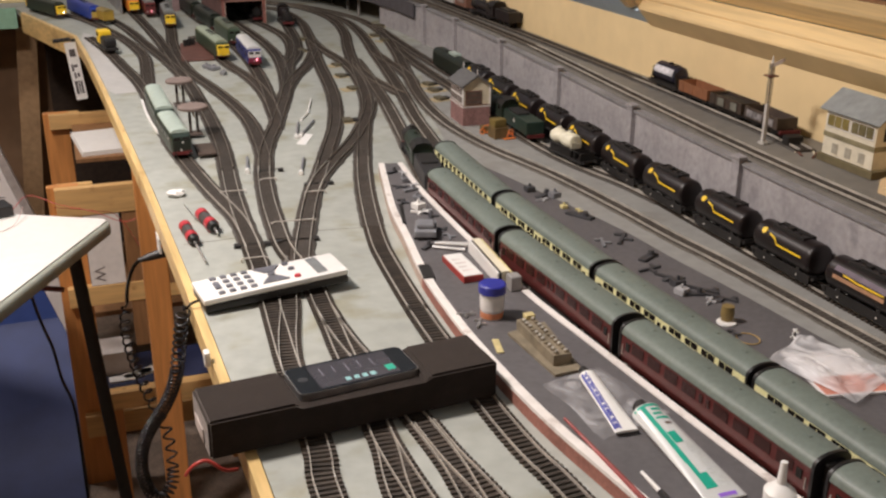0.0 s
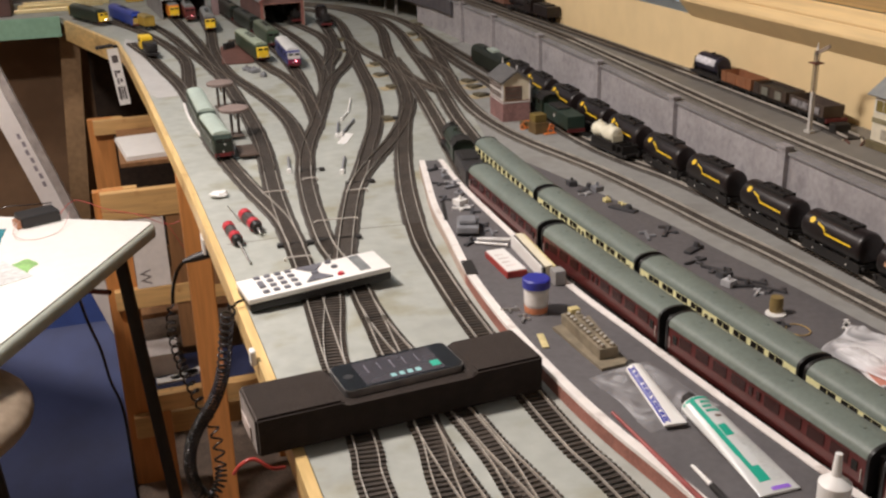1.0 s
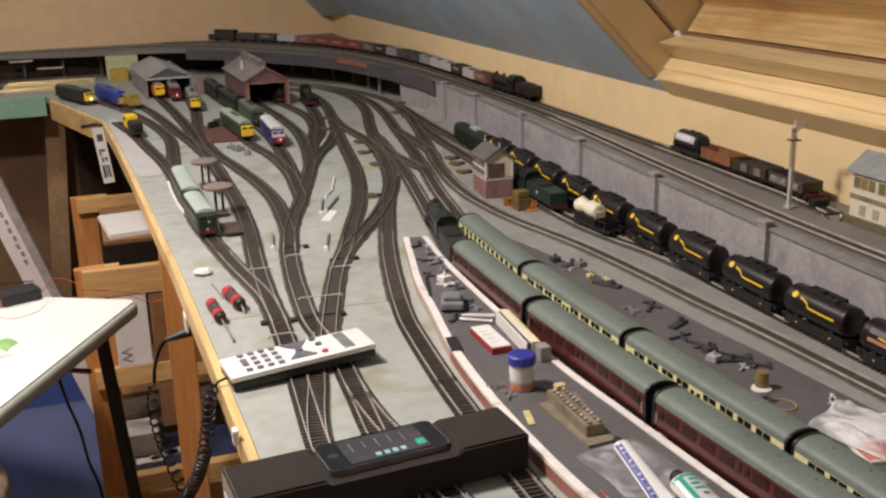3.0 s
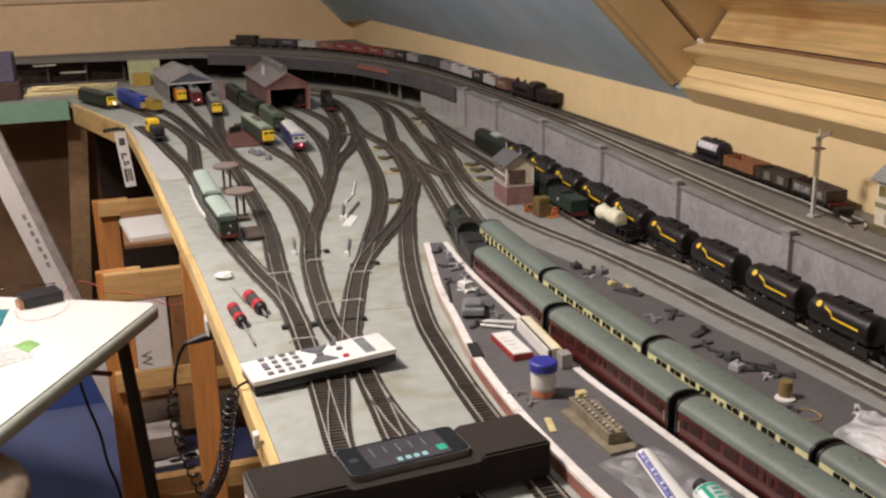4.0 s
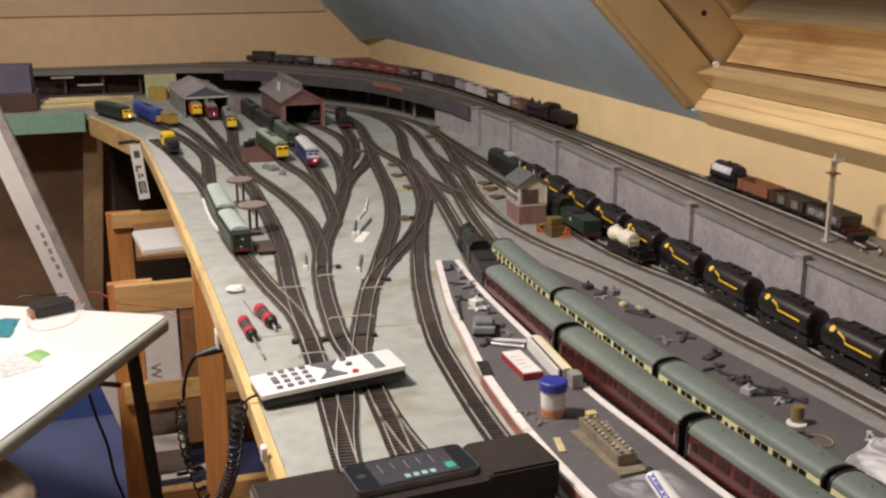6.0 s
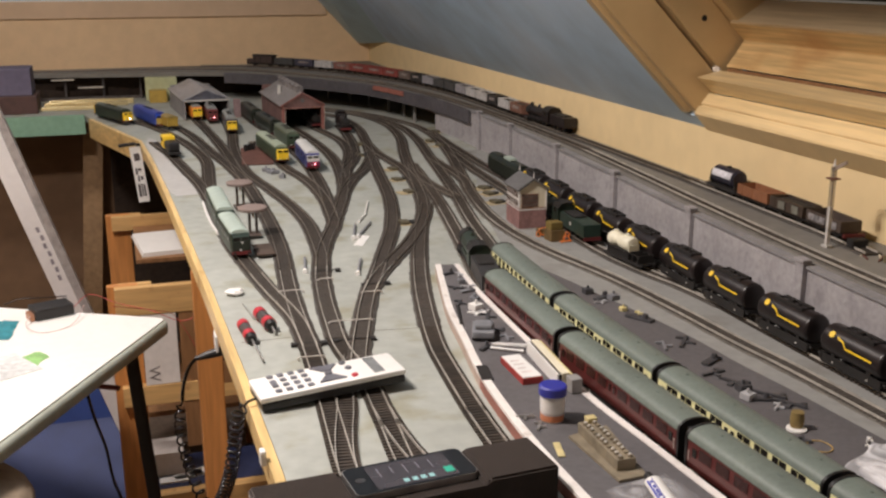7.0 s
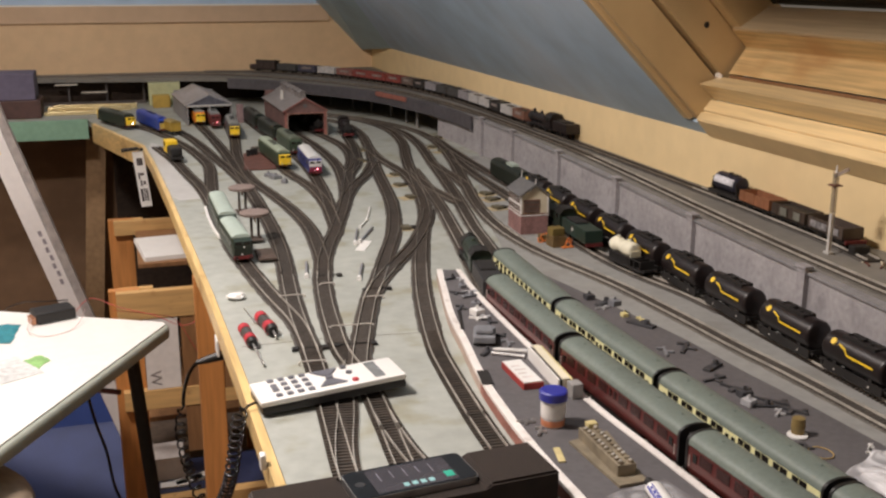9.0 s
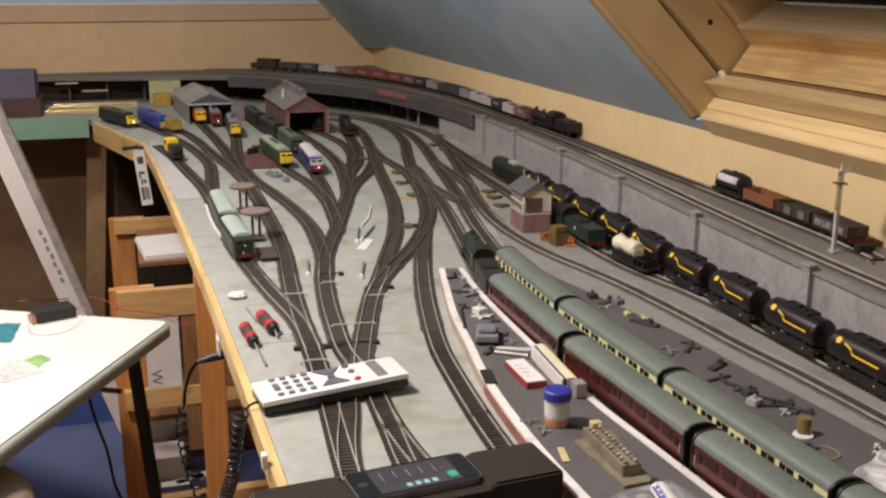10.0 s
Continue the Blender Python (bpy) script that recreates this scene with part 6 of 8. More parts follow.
# ---- foam block and phone ----
FOAM = material("charcoal_foam", (0.0145, 0.0102, 0.0085), 0.95, vary=0.3, scale=700, bump=0.3, spec=0.2)
FOAM.node_tree.nodes["Principled BSDF"].inputs["Sheen Weight"].default_value = 0.28
FOAM.node_tree.nodes["Principled BSDF"].inputs["Sheen Tint"].default_value = (1.0, 0.88, 0.80, 1)
FOAM.node_tree.nodes["Principled BSDF"].inputs["Sheen Roughness"].default_value = 0.5
fb = thing("foam_block", Matrix.Translation((0.2057, 0.7655, 0)) @ pose(0, 0, 0, 0, 0, 4.0), "charcoal foam packing block with a stepped recess", "foam block")
prof = [(-0.131, 0.0056), (0.131, 0.0056), (0.131, 0.041), (0.0655, 0.041), (0.0630, 0.0335), (-0.0530, 0.0335), (-0.0555, 0.041), (-0.131, 0.041)]
bm = prism(bmesh.new(), prof, -0.0316, 0.0316)
bmesh.ops.bevel(bm, geom=bm.edges[:], offset=0.0022, segments=2, affect="EDGES")
part("block", bm, FOAM, fb)
part("end_notch", one_box(-0.1325, -0.012, 0.012, -0.1312, 0.020, 0.024, 0.0005), material("pale_torn_foam", (0.42, 0.36, 0.33), 0.9, vary=0.3), fb, "pale torn paper in the end of the foam")
ph = thing("smartphone", Matrix.Translation((0.2108, 0.7750, 0.0337)) @ pose(0, 0, 0, 0, 0, 5.9) @ Matrix.Diagonal((0.965, 0.85, 0.66, 1)), "black smartphone with a lit screen lying on foam", "phone")
bm = slab(bmesh.new(), [(sx * 0.0505 + 0.0075 * math.cos(a), sy * 0.0220 + 0.0075 * math.sin(a)) for sx, sy, a0 in ((1, 1, 0), (-1, 1, 90), (-1, -1, 180), (1, -1, 270)) for a in [radians(a0 + 15 * k) for k in range(7)]], 0.0, 0.0095)
part("case", bm, material("phone_steel", (0.35, 0.34, 0.33), 0.3, metal=0.8), ph, "steel rim", smooth=True)
bm = slab(bmesh.new(), [(sx * 0.0500 + 0.0070 * math.cos(a), sy * 0.0215 + 0.0070 * math.sin(a)) for sx, sy, a0 in ((1, 1, 0), (-1, 1, 90), (-1, -1, 180), (1, -1, 270)) for a in [radians(a0 + 15 * k) for k in range(7)]], 0.0095, 0.0102)
part("front_glass", bm, material("black_glass", (0.008, 0.008, 0.009), 0.08, vary=0.05, bump=0), ph, "black front glass")


def glow(name, rgb, power):
    m = material(name, rgb, 0.15, bump=0)
    p = m.node_tree.nodes["Principled BSDF"]
    p.inputs["Emission Color"].default_value = (*rgb, 1)
    p.inputs["Emission Strength"].default_value = power
    return m


part("screen", one_box(-0.0370, -0.0245, 0.0102, 0.0400, 0.0245, 0.0104), glow("dim_screen", (0.038, 0.033, 0.037), 0.7), ph, "dim lit screen")
SCREEN_CYAN, SCREEN_GREEN, SCREEN_GREY = glow("screen_cyan", (0.20, 0.36, 0.36), 0.5), glow("screen_green", (0.03, 0.28, 0.19), 0.5), glow("screen_grey", (0.14, 0.13, 0.15), 0.5)
for k in range(4):
    part("screen_key", one_box(-0.011 + k * 0.0080, -0.0205, 0.0104, -0.006 + k * 0.0080, -0.0135, 0.0106), SCREEN_CYAN, ph, "pale cyan screen key")
part("screen_badge", one_box(0.030, -0.018, 0.0104, 0.0385, -0.006, 0.0106), SCREEN_GREEN, ph, "green screen patch")
for k in range(5):
    part("screen_line", one_box(-0.028 + k * 0.0125, -0.002 + (k % 2) * 0.003, 0.0104, -0.0268 + k * 0.0125, 0.016, 0.0106), SCREEN_GREY, ph)
part("home_button", cyl(bmesh.new(), 0.0048, 0.0048, (-0.0470, 0, 0.0101), (-0.0470, 0, 0.0105), 20), material("button_grey", (0.03, 0.03, 0.032), 0.4), ph)
solid("label_tag", one_box(-0.003, -0.005, 0, 0.003, 0.006, 0.016, 0.002, m=Matrix.Translation((0.100, 0.905, -0.001))), WHITE, "white plastic clip on the board edge", "clip")

# ---- platform clutter ----
POT_BODY = material("frosted_pot", (0.55, 0.55, 0.55), 0.35, vary=0.1)
pot = thing("plastic_pot", Matrix.Translation((0.392, 0.882, PZ + 0.0002)) @ Matrix.Diagonal((0.92, 0.92, 0.84, 1)), "small frosted plastic pot with a blue lid", "pot")
part("body", cyl(bmesh.new(), 0.0125, 0.0140, (0, 0, 0), (0, 0, 0.034), 28), POT_BODY, pot, smooth=True)
part("orange_band", cyl(bmesh.new(), 0.0131, 0.0133, (0, 0, 0.0012), (0, 0, 0.009), 28), material("orange_contents", (0.62, 0.24, 0.12), 0.5), pot, "orange band", smooth=True)
part("label", cyl(bmesh.new(), 0.0136, 0.01415, (0, 0, 0.012), (0, 0, 0.030), 28), material("peeling_label", (0.74, 0.72, 0.69), 0.6, vary=0.15, scale=120), pot, smooth=True)
bm = cyl(bmesh.new(), 0.0158, 0.0158, (0, 0, 0.034), (0, 0, 0.044), 28)
cyl(bm, 0.0158, 0.0140, (0, 0, 0.044), (0, 0, 0.0455), 28)
part("lid", bm, material("blue_lid", (0.03, 0.035, 0.30), 0.35, vary=0.05), pot, "blue screw lid", smooth=True)

TAN = material("tan_resin", (0.215, 0.18, 0.125), 0.6, vary=0.3, scale=90)
TIN = material("tinned_screw", (0.66, 0.64, 0.60), 0.3, metal=0.4, vary=0.3, scale=200, bump=0.02)
tray = thing("terminal_block", Matrix.Translation((0.4105, 0.797, PZ)), "tan terminal block with rows of metal screws", "terminal block")
part("base", slab(bmesh.new(), [(-0.0205, 0.039), (-0.0148, -0.057), (0.0138, -0.0555), (0.0255, 0.050)], 0.0003, 0.003), TAN, tray, "tan base board")
part("block", one_box(-0.0095, -0.042, 0.003, 0.0095, 0.043, 0.0142, 0.001), TAN, tray)
for k in range(11):
    for s in (-1, 1):
        y = -0.038 + k * 0.0073
        part("screw_tube", cyl(bmesh.new(), 0.0028, 0.0026, (s * 0.0050, y, 0.0140), (s * 0.0050, y, 0.0165), 10), TAN, tray)
        if (k * 3 + s) % 4:
            part("screw", cyl(bmesh.new(), 0.0018, 0.0015, (s * 0.0050, y, 0.0163), (s * 0.0050, y, 0.0174), 10), TIN, tray, "metal screw")
part("stub", one_box(-0.002, 0.036, 0.0142, 0.0085, 0.045, 0.0195, 0.001), material("pale_yellow_plastic", (0.62, 0.52, 0.25), 0.5), tray, "pale yellow lug")

CLEAR = bpy.data.materials.new("clear_polythene")
CLEAR.use_nodes = True
nt = CLEAR.node_tree
mixs, tr, gl = nt.nodes.new("ShaderNodeMixShader"), nt.nodes.new("ShaderNodeBsdfTransparent"), nt.nodes["Principled BSDF"]
gl.inputs["Base Color"].default_value, gl.inputs["Roughness"].default_value = (0.86, 0.86, 0.88, 1), 0.28
nz = nt.nodes.new("ShaderNodeTexNoise")
nz.inputs["Scale"].default_value, nz.inputs["Detail"].default_value = 3.2, 1.0
mr = nt.nodes.new("ShaderNodeMapRange")
mr.inputs[1].default_value, mr.inputs[2].default_value, mr.inputs[3].default_value, mr.inputs[4].default_value = 0.40, 0.70, 0.08, 0.36
nt.links.new(nz.outputs["Fac"], mr.inputs[0])
nt.links.new(mr.outputs[0], mixs.inputs[0])
nt.links.new(tr.outputs[0], mixs.inputs[1])
nt.links.new(gl.outputs[0], mixs.inputs[2])
nt.links.new(mixs.outputs[0], nt.nodes["Material Output"].inputs[0])

CLEAR_BRIGHT = CLEAR.copy()
CLEAR_BRIGHT.name = "crinkled_polythene"
for node in CLEAR_BRIGHT.node_tree.nodes:
    if node.bl_idname == "ShaderNodeMapRange":
        node.inputs[3].default_value, node.inputs[4].default_value = 0.30, 0.75


def crumpled_sheet(corners, z, amp, mat, name, label, category, n=26, seed=0.0, fold=55):
    bm = bmesh.new()
    a, b, c, d = [Vector((*q, 0)) for q in corners]
    grid = []
    for i in range(n):
        row = []
        for j in range(n):
            u, v = i / (n - 1), j / (n - 1)
            p = a.lerp(b, u).lerp(d.lerp(c, u), v)
            e = min(u, v, 1 - u, 1 - v)
            h = abs(noise.noise(Vector((p.x * fold, p.y * fold, seed)))) + 0.3 * abs(noise.noise(Vector((p.x * fold * 2.2, p.y * fold * 1.7, seed))))
            row.append(bm.verts.new((p.x + 0.004 * noise.noise(p * fold), p.y + 0.004 * noise.noise(p * fold * 0.8), z + 0.0004 + amp * h * min(1, e * 6 + 0.15))))
        grid.append(row)
    for i in range(n - 1):
        for j in range(n - 1):
            bm.faces.new((grid[i][j], grid[i + 1][j], grid[i + 1][j + 1], grid[i][j + 1]))
    return solid(name, bm, mat, label, category, smooth=True)


crumpled_sheet([(0.3790, 0.731), (0.4430, 0.744), (0.4600, 0.648), (0.3850, 0.628)], PZ, 0.0050, CLEAR, "plastic_bag", "clear crumpled polythene bag on the platform", "plastic bag", n=34, fold=20)


def tube(m, label, length, width, cap_mat, bands, mats, skin=None):
    """A squeezed tube lying flat: round shoulder at +y, flat crimp at -y."""
    ob = thing("glue_tube", m, label, "tube")
    bm = bmesh.new()
    rings = []
    for k in range(13):
        t = k / 12
        hgt = 0.25 * width * (1 - t) ** 0.8 + 0.0012
        wid = width * (0.42 + 0.13 * t)
        y = length / 2 - t * length
        rings.append([bm.verts.new((wid * math.cos(a), y, hgt + 0.0004 + hgt * math.sin(a))) for a in [2 * math.pi * i / 20 for i in range(20)]])
    for a, b in zip(rings, rings[1:]):
        for i in range(20):
            bm.faces.new((a[i], a[(i + 1) % 20], b[(i + 1) % 20], b[i]))
    bm.faces.new(rings[0])
    bm.faces.new(rings[-1])
    part("body", bm, skin or WHITE, ob, smooth=True)
    part("cap", cyl(bmesh.new(), 0.20 * width, 0.24 * width, (0, length / 2 + 0.012, 0.25 * width + 0.0016), (0, length / 2, 0.25 * width + 0.0016), 16), cap_mat, ob, smooth=True)

    def over(u, t):
        hgt = 0.25 * width * (1 - t) ** 0.8 + 0.0012
        wid = width * (0.42 + 0.13 * t)
        x = wid * u
        return Vector((x, length / 2 - t * length, hgt + 0.0004 + hgt * math.sqrt(max(0, 1 - u * u)) + 0.00025))

    for (u0, u1, t0, t1), mat in zip(bands, mats):
        b2 = bmesh.new()
        g = [[b2.verts.new(over(u0 + (u1 - u0) * i / 8, t0 + (t1 - t0) * j / 10)) for i in range(9)] for j in range(11)]
        for j in range(10):
            for i in range(8):
                b2.faces.new((g[j][i], g[j][i + 1], g[j + 1][i + 1], g[j + 1][i]))
        part("printed_band", b2, mat, ob, smooth=True)
    return ob


TEAL = material("teal_print", (0.02, 0.36, 0.25), 0.4, vary=0.1)
PRINT_BLUE = material("blue_print", (0.04, 0.05, 0.32), 0.4, vary=0.1)
PRINT_GREY = material("grey_small_print", (0.50, 0.52, 0.50), 0.5, vary=0.2, scale=300)
tube(Matrix.Translation((0.4325, 0.582, PZ)) @ pose(0, 0, 0, 0, 0, -0.5), "silvery white and green squeezed glue tube", 0.120, 0.032, MATT_BLACK,
     [(-0.95, 0.75, 0.010, 0.035), (-0.62, -0.34, 0.035, 0.64), (-0.10, 0.55, 0.06, 0.085), (-0.20, 0.40, 0.11, 0.135), (-0.22, 0.62, 0.16, 0.185), (0.05, 0.45, 0.225, 0.25), (-0.30, 0.18, 0.33, 0.45), (-0.58, -0.34, 0.62, 0.90), (-0.34, -0.02, 0.76, 0.90), (-0.3, 0.6, 0.955, 0.985)]
     + [(0.10, 0.78 - 0.06 * (k % 3), 0.47 + k * 0.038, 0.482 + k * 0.038) for k in range(12)],
     [TEAL] * 5 + [material("brown_print", (0.16, 0.11, 0.09), 0.5)] + [TEAL] * 3 + [material("violet_crimp", (0.25, 0.12, 0.55), 0.5)] + [PRINT_GREY] * 12, material("silvery_tube", (0.84, 0.86, 0.85), 0.22, metal=0.3, vary=0.05, scale=30, bump=0.25))
tube(Matrix.Translation((0.4118, 0.673, PZ + 0.0030)) @ pose(0, 0, 0, 0, 0, -6.5), "white and blue squeezed glue tube on the bag", 0.090, 0.019, MATT_BLACK,
     [(-0.92, -0.74, 0.03, 0.97), (-0.42, -0.30, 0.03, 0.97)] + [(-0.70, -0.46, 0.06 + 0.075 * k, 0.105 + 0.075 * k + 0.012 * (k % 3)) for k in range(12)], [PRINT_BLUE] * 14)
br = thing("paint_brush", Matrix.Translation((0.3690, 0.6675, PZ + 0.0026)) @ pose(0, 0, 0, 0, 0, 1.4), "thin red handled paint brush along the platform edge", "brush")
part("handle", cyl(bmesh.new(), 0.0014, 0.0026, (0, 0, 0), (0, -0.150, 0), 12), material("red_lacquer", (0.26, 0.07, 0.065), 0.22), br, smooth=True)
part("ferrule", cyl(bmesh.new(), 0.0026, 0.0024, (0, -0.150, 0), (0, -0.170, 0), 12), STEEL, br)
pen = thing("scriber", Matrix.Translation((0.389, 0.574, PZ + 0.003)) @ pose(0, 0, 0, 0, 0, -1), "white tipped scriber on the platform", "scriber")
part("tip", cyl(bmesh.new(), 0.0014, 0.0020, (0, 0, 0), (0, -0.028, 0), 10), WHITE, pen)
part("barrel", cyl(bmesh.new(), 0.0026, 0.0026, (0, -0.028, 0), (0, -0.11, 0), 10), BLACK, pen)
gb = thing("glue_bottle", Matrix.Translation((0.4570, 0.496, PZ)) @ Matrix.Diagonal((0.74, 0.74, 0.94, 1)), "white glue bottle with a long nozzle", "bottle")
bm = cyl(bmesh.new(), 0.0155, 0.0160, (0, 0, 0.0003), (0, 0, 0.022), 24)
cyl(bm, 0.0160, 0.0055, (0, 0, 0.022), (0, 0, 0.029), 24)
part("body", bm, WHITE, gb, smooth=True)
part("nozzle", cyl(bmesh.new(), 0.0050, 0.0034, (0, 0, 0.029), (0, 0, 0.048), 16), WHITE, gb, smooth=True)

solid("yellow_strip", one_box(-0.0033, -0.0145, 0, 0.0033, 0.0145, 0.0012, m=Matrix.Translation((0.3703, 0.8152, PZ + 0.0003)) @ pose(0, 0, 0, 0, 0, -12.5)), material("pale_yellow_card", (0.66, 0.56, 0.28), 0.6), "pale yellow card strip on the platform", "card strip")
rb = thing("small_box", Matrix.Translation((0.4080, 1.007, PZ)) @ Matrix.Diagonal((0.83, 1.03, 0.85, 1)), "red sided white topped small card box", "box")
part("tray", one_box(-0.0145, -0.034, 0.0003, 0.0145, 0.034, 0.009, 0.0006), material("red_card", (0.33, 0.04, 0.035), 0.6), rb, "red card tray")
part("lid", one_box(-0.0135, -0.033, 0.009, 0.0135, 0.033, 0.0105, 0.0004), WHITE, rb, "white lid")
for k in range(4):
    part("print_bar", one_box(-0.009, -0.020 + k * 0.011, 0.0105, 0.006 - 0.003 * (k % 2), -0.0165 + k * 0.011, 0.0107), material("faint_red_print", (0.68, 0.60, 0.57), 0.6), rb)
ck = thing("kit_part", Matrix.Translation((0.4425, 1.010, PZ)) @ pose(0, 0, 0, 0, 0, -4), "cream plastic coach shell lying on its side", "kit part")
CREAM_KIT = material("cream_kit_plastic", (0.78, 0.72, 0.55), 0.45, vary=0.08)
part("side", one_box(-0.0090, -0.056, 0.0003, -0.0070, 0.052, 0.0155), WHITE, ck, "white inner panel")
part("slot", one_box(-0.0070, -0.0555, 0.0005, -0.0035, 0.0515, 0.0145), MATT_BLACK, ck, "dark slot")
part("edge_strip", one_box(-0.0035, -0.056, 0.0003, 0.0050, 0.052, 0.0165, 0.0006), CREAM_KIT, ck)
part("side_strip", one_box(0.0050, -0.056, 0.0003, 0.0085, 0.052, 0.0150, 0.0004), material("pale_yellow_kit", (0.66, 0.56, 0.27), 0.5), ck, "pale yellow strip")
solid("grey_tub", one_box(-0.0065, -0.008, 0, 0.0065, 0.008, 0.017, 0.0015, m=Matrix.Translation((0.4430, 0.940, PZ + 0.0003))), material("grey_translucent_plastic", (0.30, 0.29, 0.28), 0.3, vary=0.15), "small grey plastic tub on the platform", "tub")
BRIGHT_PIN = material("bright_tinned_metal", (0.80, 0.79, 0.77), 0.25, metal=0.35, vary=0.1, bump=0.02)
for k, (x, y, a) in enumerate(((0.4157, 1.0742, -125), (0.4280, 1.0880, -115), (0.4215, 1.0815, -119))):
    rr = thing("steel_pin", Matrix.Translation((x, y, PZ + 0.0028 + 0.002 * (k == 2))) @ pose(0, 0, 0, 0, 0, a), "shiny steel pin in a small pile", "pin", "pile of steel pins")
    part("shaft", cyl(bmesh.new(), 0.0019, 0.0019, (0, -0.020, 0), (0, 0.020, 0), 12), BRIGHT_PIN, rr, smooth=True)
    part("head", cyl(bmesh.new(), 0.0027, 0.0027, (0, 0.0185, 0), (0, 0.021, 0), 12), BLACK if k == 1 else BRIGHT_PIN, rr)
solid("dark_pad", one_box(-0.0065, -0.020, 0, 0.0065, 0.020, 0.0015, 0.0004, m=Matrix.Translation((0.3665, 1.016, PZ + 0.0014)) @ pose(0, 0, 0, 0, 0, -10)), MATT_BLACK, "small black pad on the white platform edge", "pad")
# grey road vehicle model and white figure base
gm = thing("model_lorry", Matrix.Translation((0.408, 1.135, PZ)) @ pose(0, 0, 0, 0, 0, -20), "grey unpainted model lorry on the platform", "model lorry")
part("body", one_box(-0.014, -0.024, 0.004, 0.014, 0.020, 0.013, 0.002), GREY_CAST, gm)
part("cab", one_box(-0.011, -0.016, 0.013, 0.011, 0.008, 0.019, 0.003), GREY_CAST, gm)
for s in (-1, 1):
    for y in (-0.015, 0.012):
        part("wheel", cyl(bmesh.new(), 0.0042, 0.0042, (s * 0.014, y, 0.0045), (s * 0.0115, y, 0.0045), 14), MATT_BLACK, gm)
solid("plastic_strip", one_box(-0.002, -0.036, 0, 0.002, 0.036, 0.002, m=Matrix.Translation((0.403, 1.215, PZ + 0.0003)) @ pose(0, 0, 0, 0, 0, -15)), MATT_BLACK, "thin dark kit strip on the platform", "kit part")
random.seed(11)


def scrap(x, y, z, kind, mat, label, size, a):
    ob = thing("kit_part", Matrix.Translation((x, y, z)) @ pose(0, 0, 0, 0, 0, a), label, "kit part", "loose kit parts")
    s = size
    if kind == 0:
        part("frame", one_box(-s, -s * 0.3, 0.0003, s, s * 0.3, 0.0035, 0.0006), mat, ob)
        part("boss", cyl(bmesh.new(), s * 0.25, s * 0.2, (s * 0.4, 0, 0.0035), (s * 0.4, 0, 0.009), 10), mat, ob)
    elif kind == 1:
        part("arm", one_box(-s, -s * 0.12, 0.0003, s, s * 0.12, 0.003, 0.0004), mat, ob)
        part("arm", one_box(-s * 0.15, -s * 0.7, 0.0003, s * 0.15, -s * 0.13, 0.0026, 0.0004), mat, ob)
        part("arm", one_box(s * 0.5, s * 0.13, 0.0003, s * 0.8, s * 0.6, 0.0028, 0.0004), mat, ob)
    elif kind == 2:
        part("block", one_box(-s * 0.5, -s * 0.5, 0.0003, s * 0.5, s * 0.5, s * 0.6, 0.001), mat, ob)
        part("pin", cyl(bmesh.new(), s * 0.12, s * 0.12, (0, 0, s * 0.6), (0, 0, s * 0.95), 8), mat, ob)
    else:
        part("wheel", cyl(bmesh.new(), s * 0.5, s * 0.5, (0, 0, 0.0003), (0, 0, 0.004), 16), mat, ob)
        part("hub", cyl(bmesh.new(), s * 0.15, s * 0.15, (0, 0, 0.004), (0, 0, 0.008), 10), mat, ob)
    return ob


DARK_CAST = material("dark_grey_casting", (0.055, 0.055, 0.06), 0.5, vary=0.25)
PALE_CAST = material("pale_grey_casting", (0.42, 0.42, 0.43), 0.5, vary=0.15)
STRAW_KIT = material("straw_kit_plastic", (0.72, 0.63, 0.30), 0.5, vary=0.1)
for x, y, k, m, s, a in ((0.432, 1.232, 2, WHITE, 0.015, 20), (0.428, 1.215, 1, WHITE, 0.013, -30), (0.436, 1.197, 1, DARK_CAST, 0.017, 70), (0.418, 1.262, 1, DARK_CAST, 0.014, 60), (0.438, 1.222, 1, PALE_CAST, 0.010, -50),
                         (0.447, 1.31, 0, GREY_CAST, 0.012, 15), (0.436, 1.33, 1, DARK_CAST, 0.012, -40), (0.452, 1.355, 2, GREY_CAST, 0.010, 5), (0.460, 1.39, 1, PALE_CAST, 0.011, 70), (0.448, 1.40, 0, DARK_CAST, 0.010, 20), (0.455, 1.33, 1, PALE_CAST, 0.012, -10),
                         (0.427, 1.150, 1, DARK_CAST, 0.015, -50), (0.432, 1.115, 1, GREY_CAST, 0.012, 80), (0.394, 1.09, 0, DARK_CAST, 0.010, 40), (0.372, 0.868, 1, STEEL, 0.010, 60), (0.367, 0.893, 1, STEEL, 0.010, -20), (0.445, 1.275, 3, GREY_CAST, 0.014, 0)):
    scrap(x, y, PZ, k, m, {PALE_CAST: "pale grey", GREY_CAST: "grey", DARK_CAST: "dark grey", STEEL: "bright metal", WHITE: "white"}[m] + " loose model part on the near platform", s, a)
P2Z = 0.012
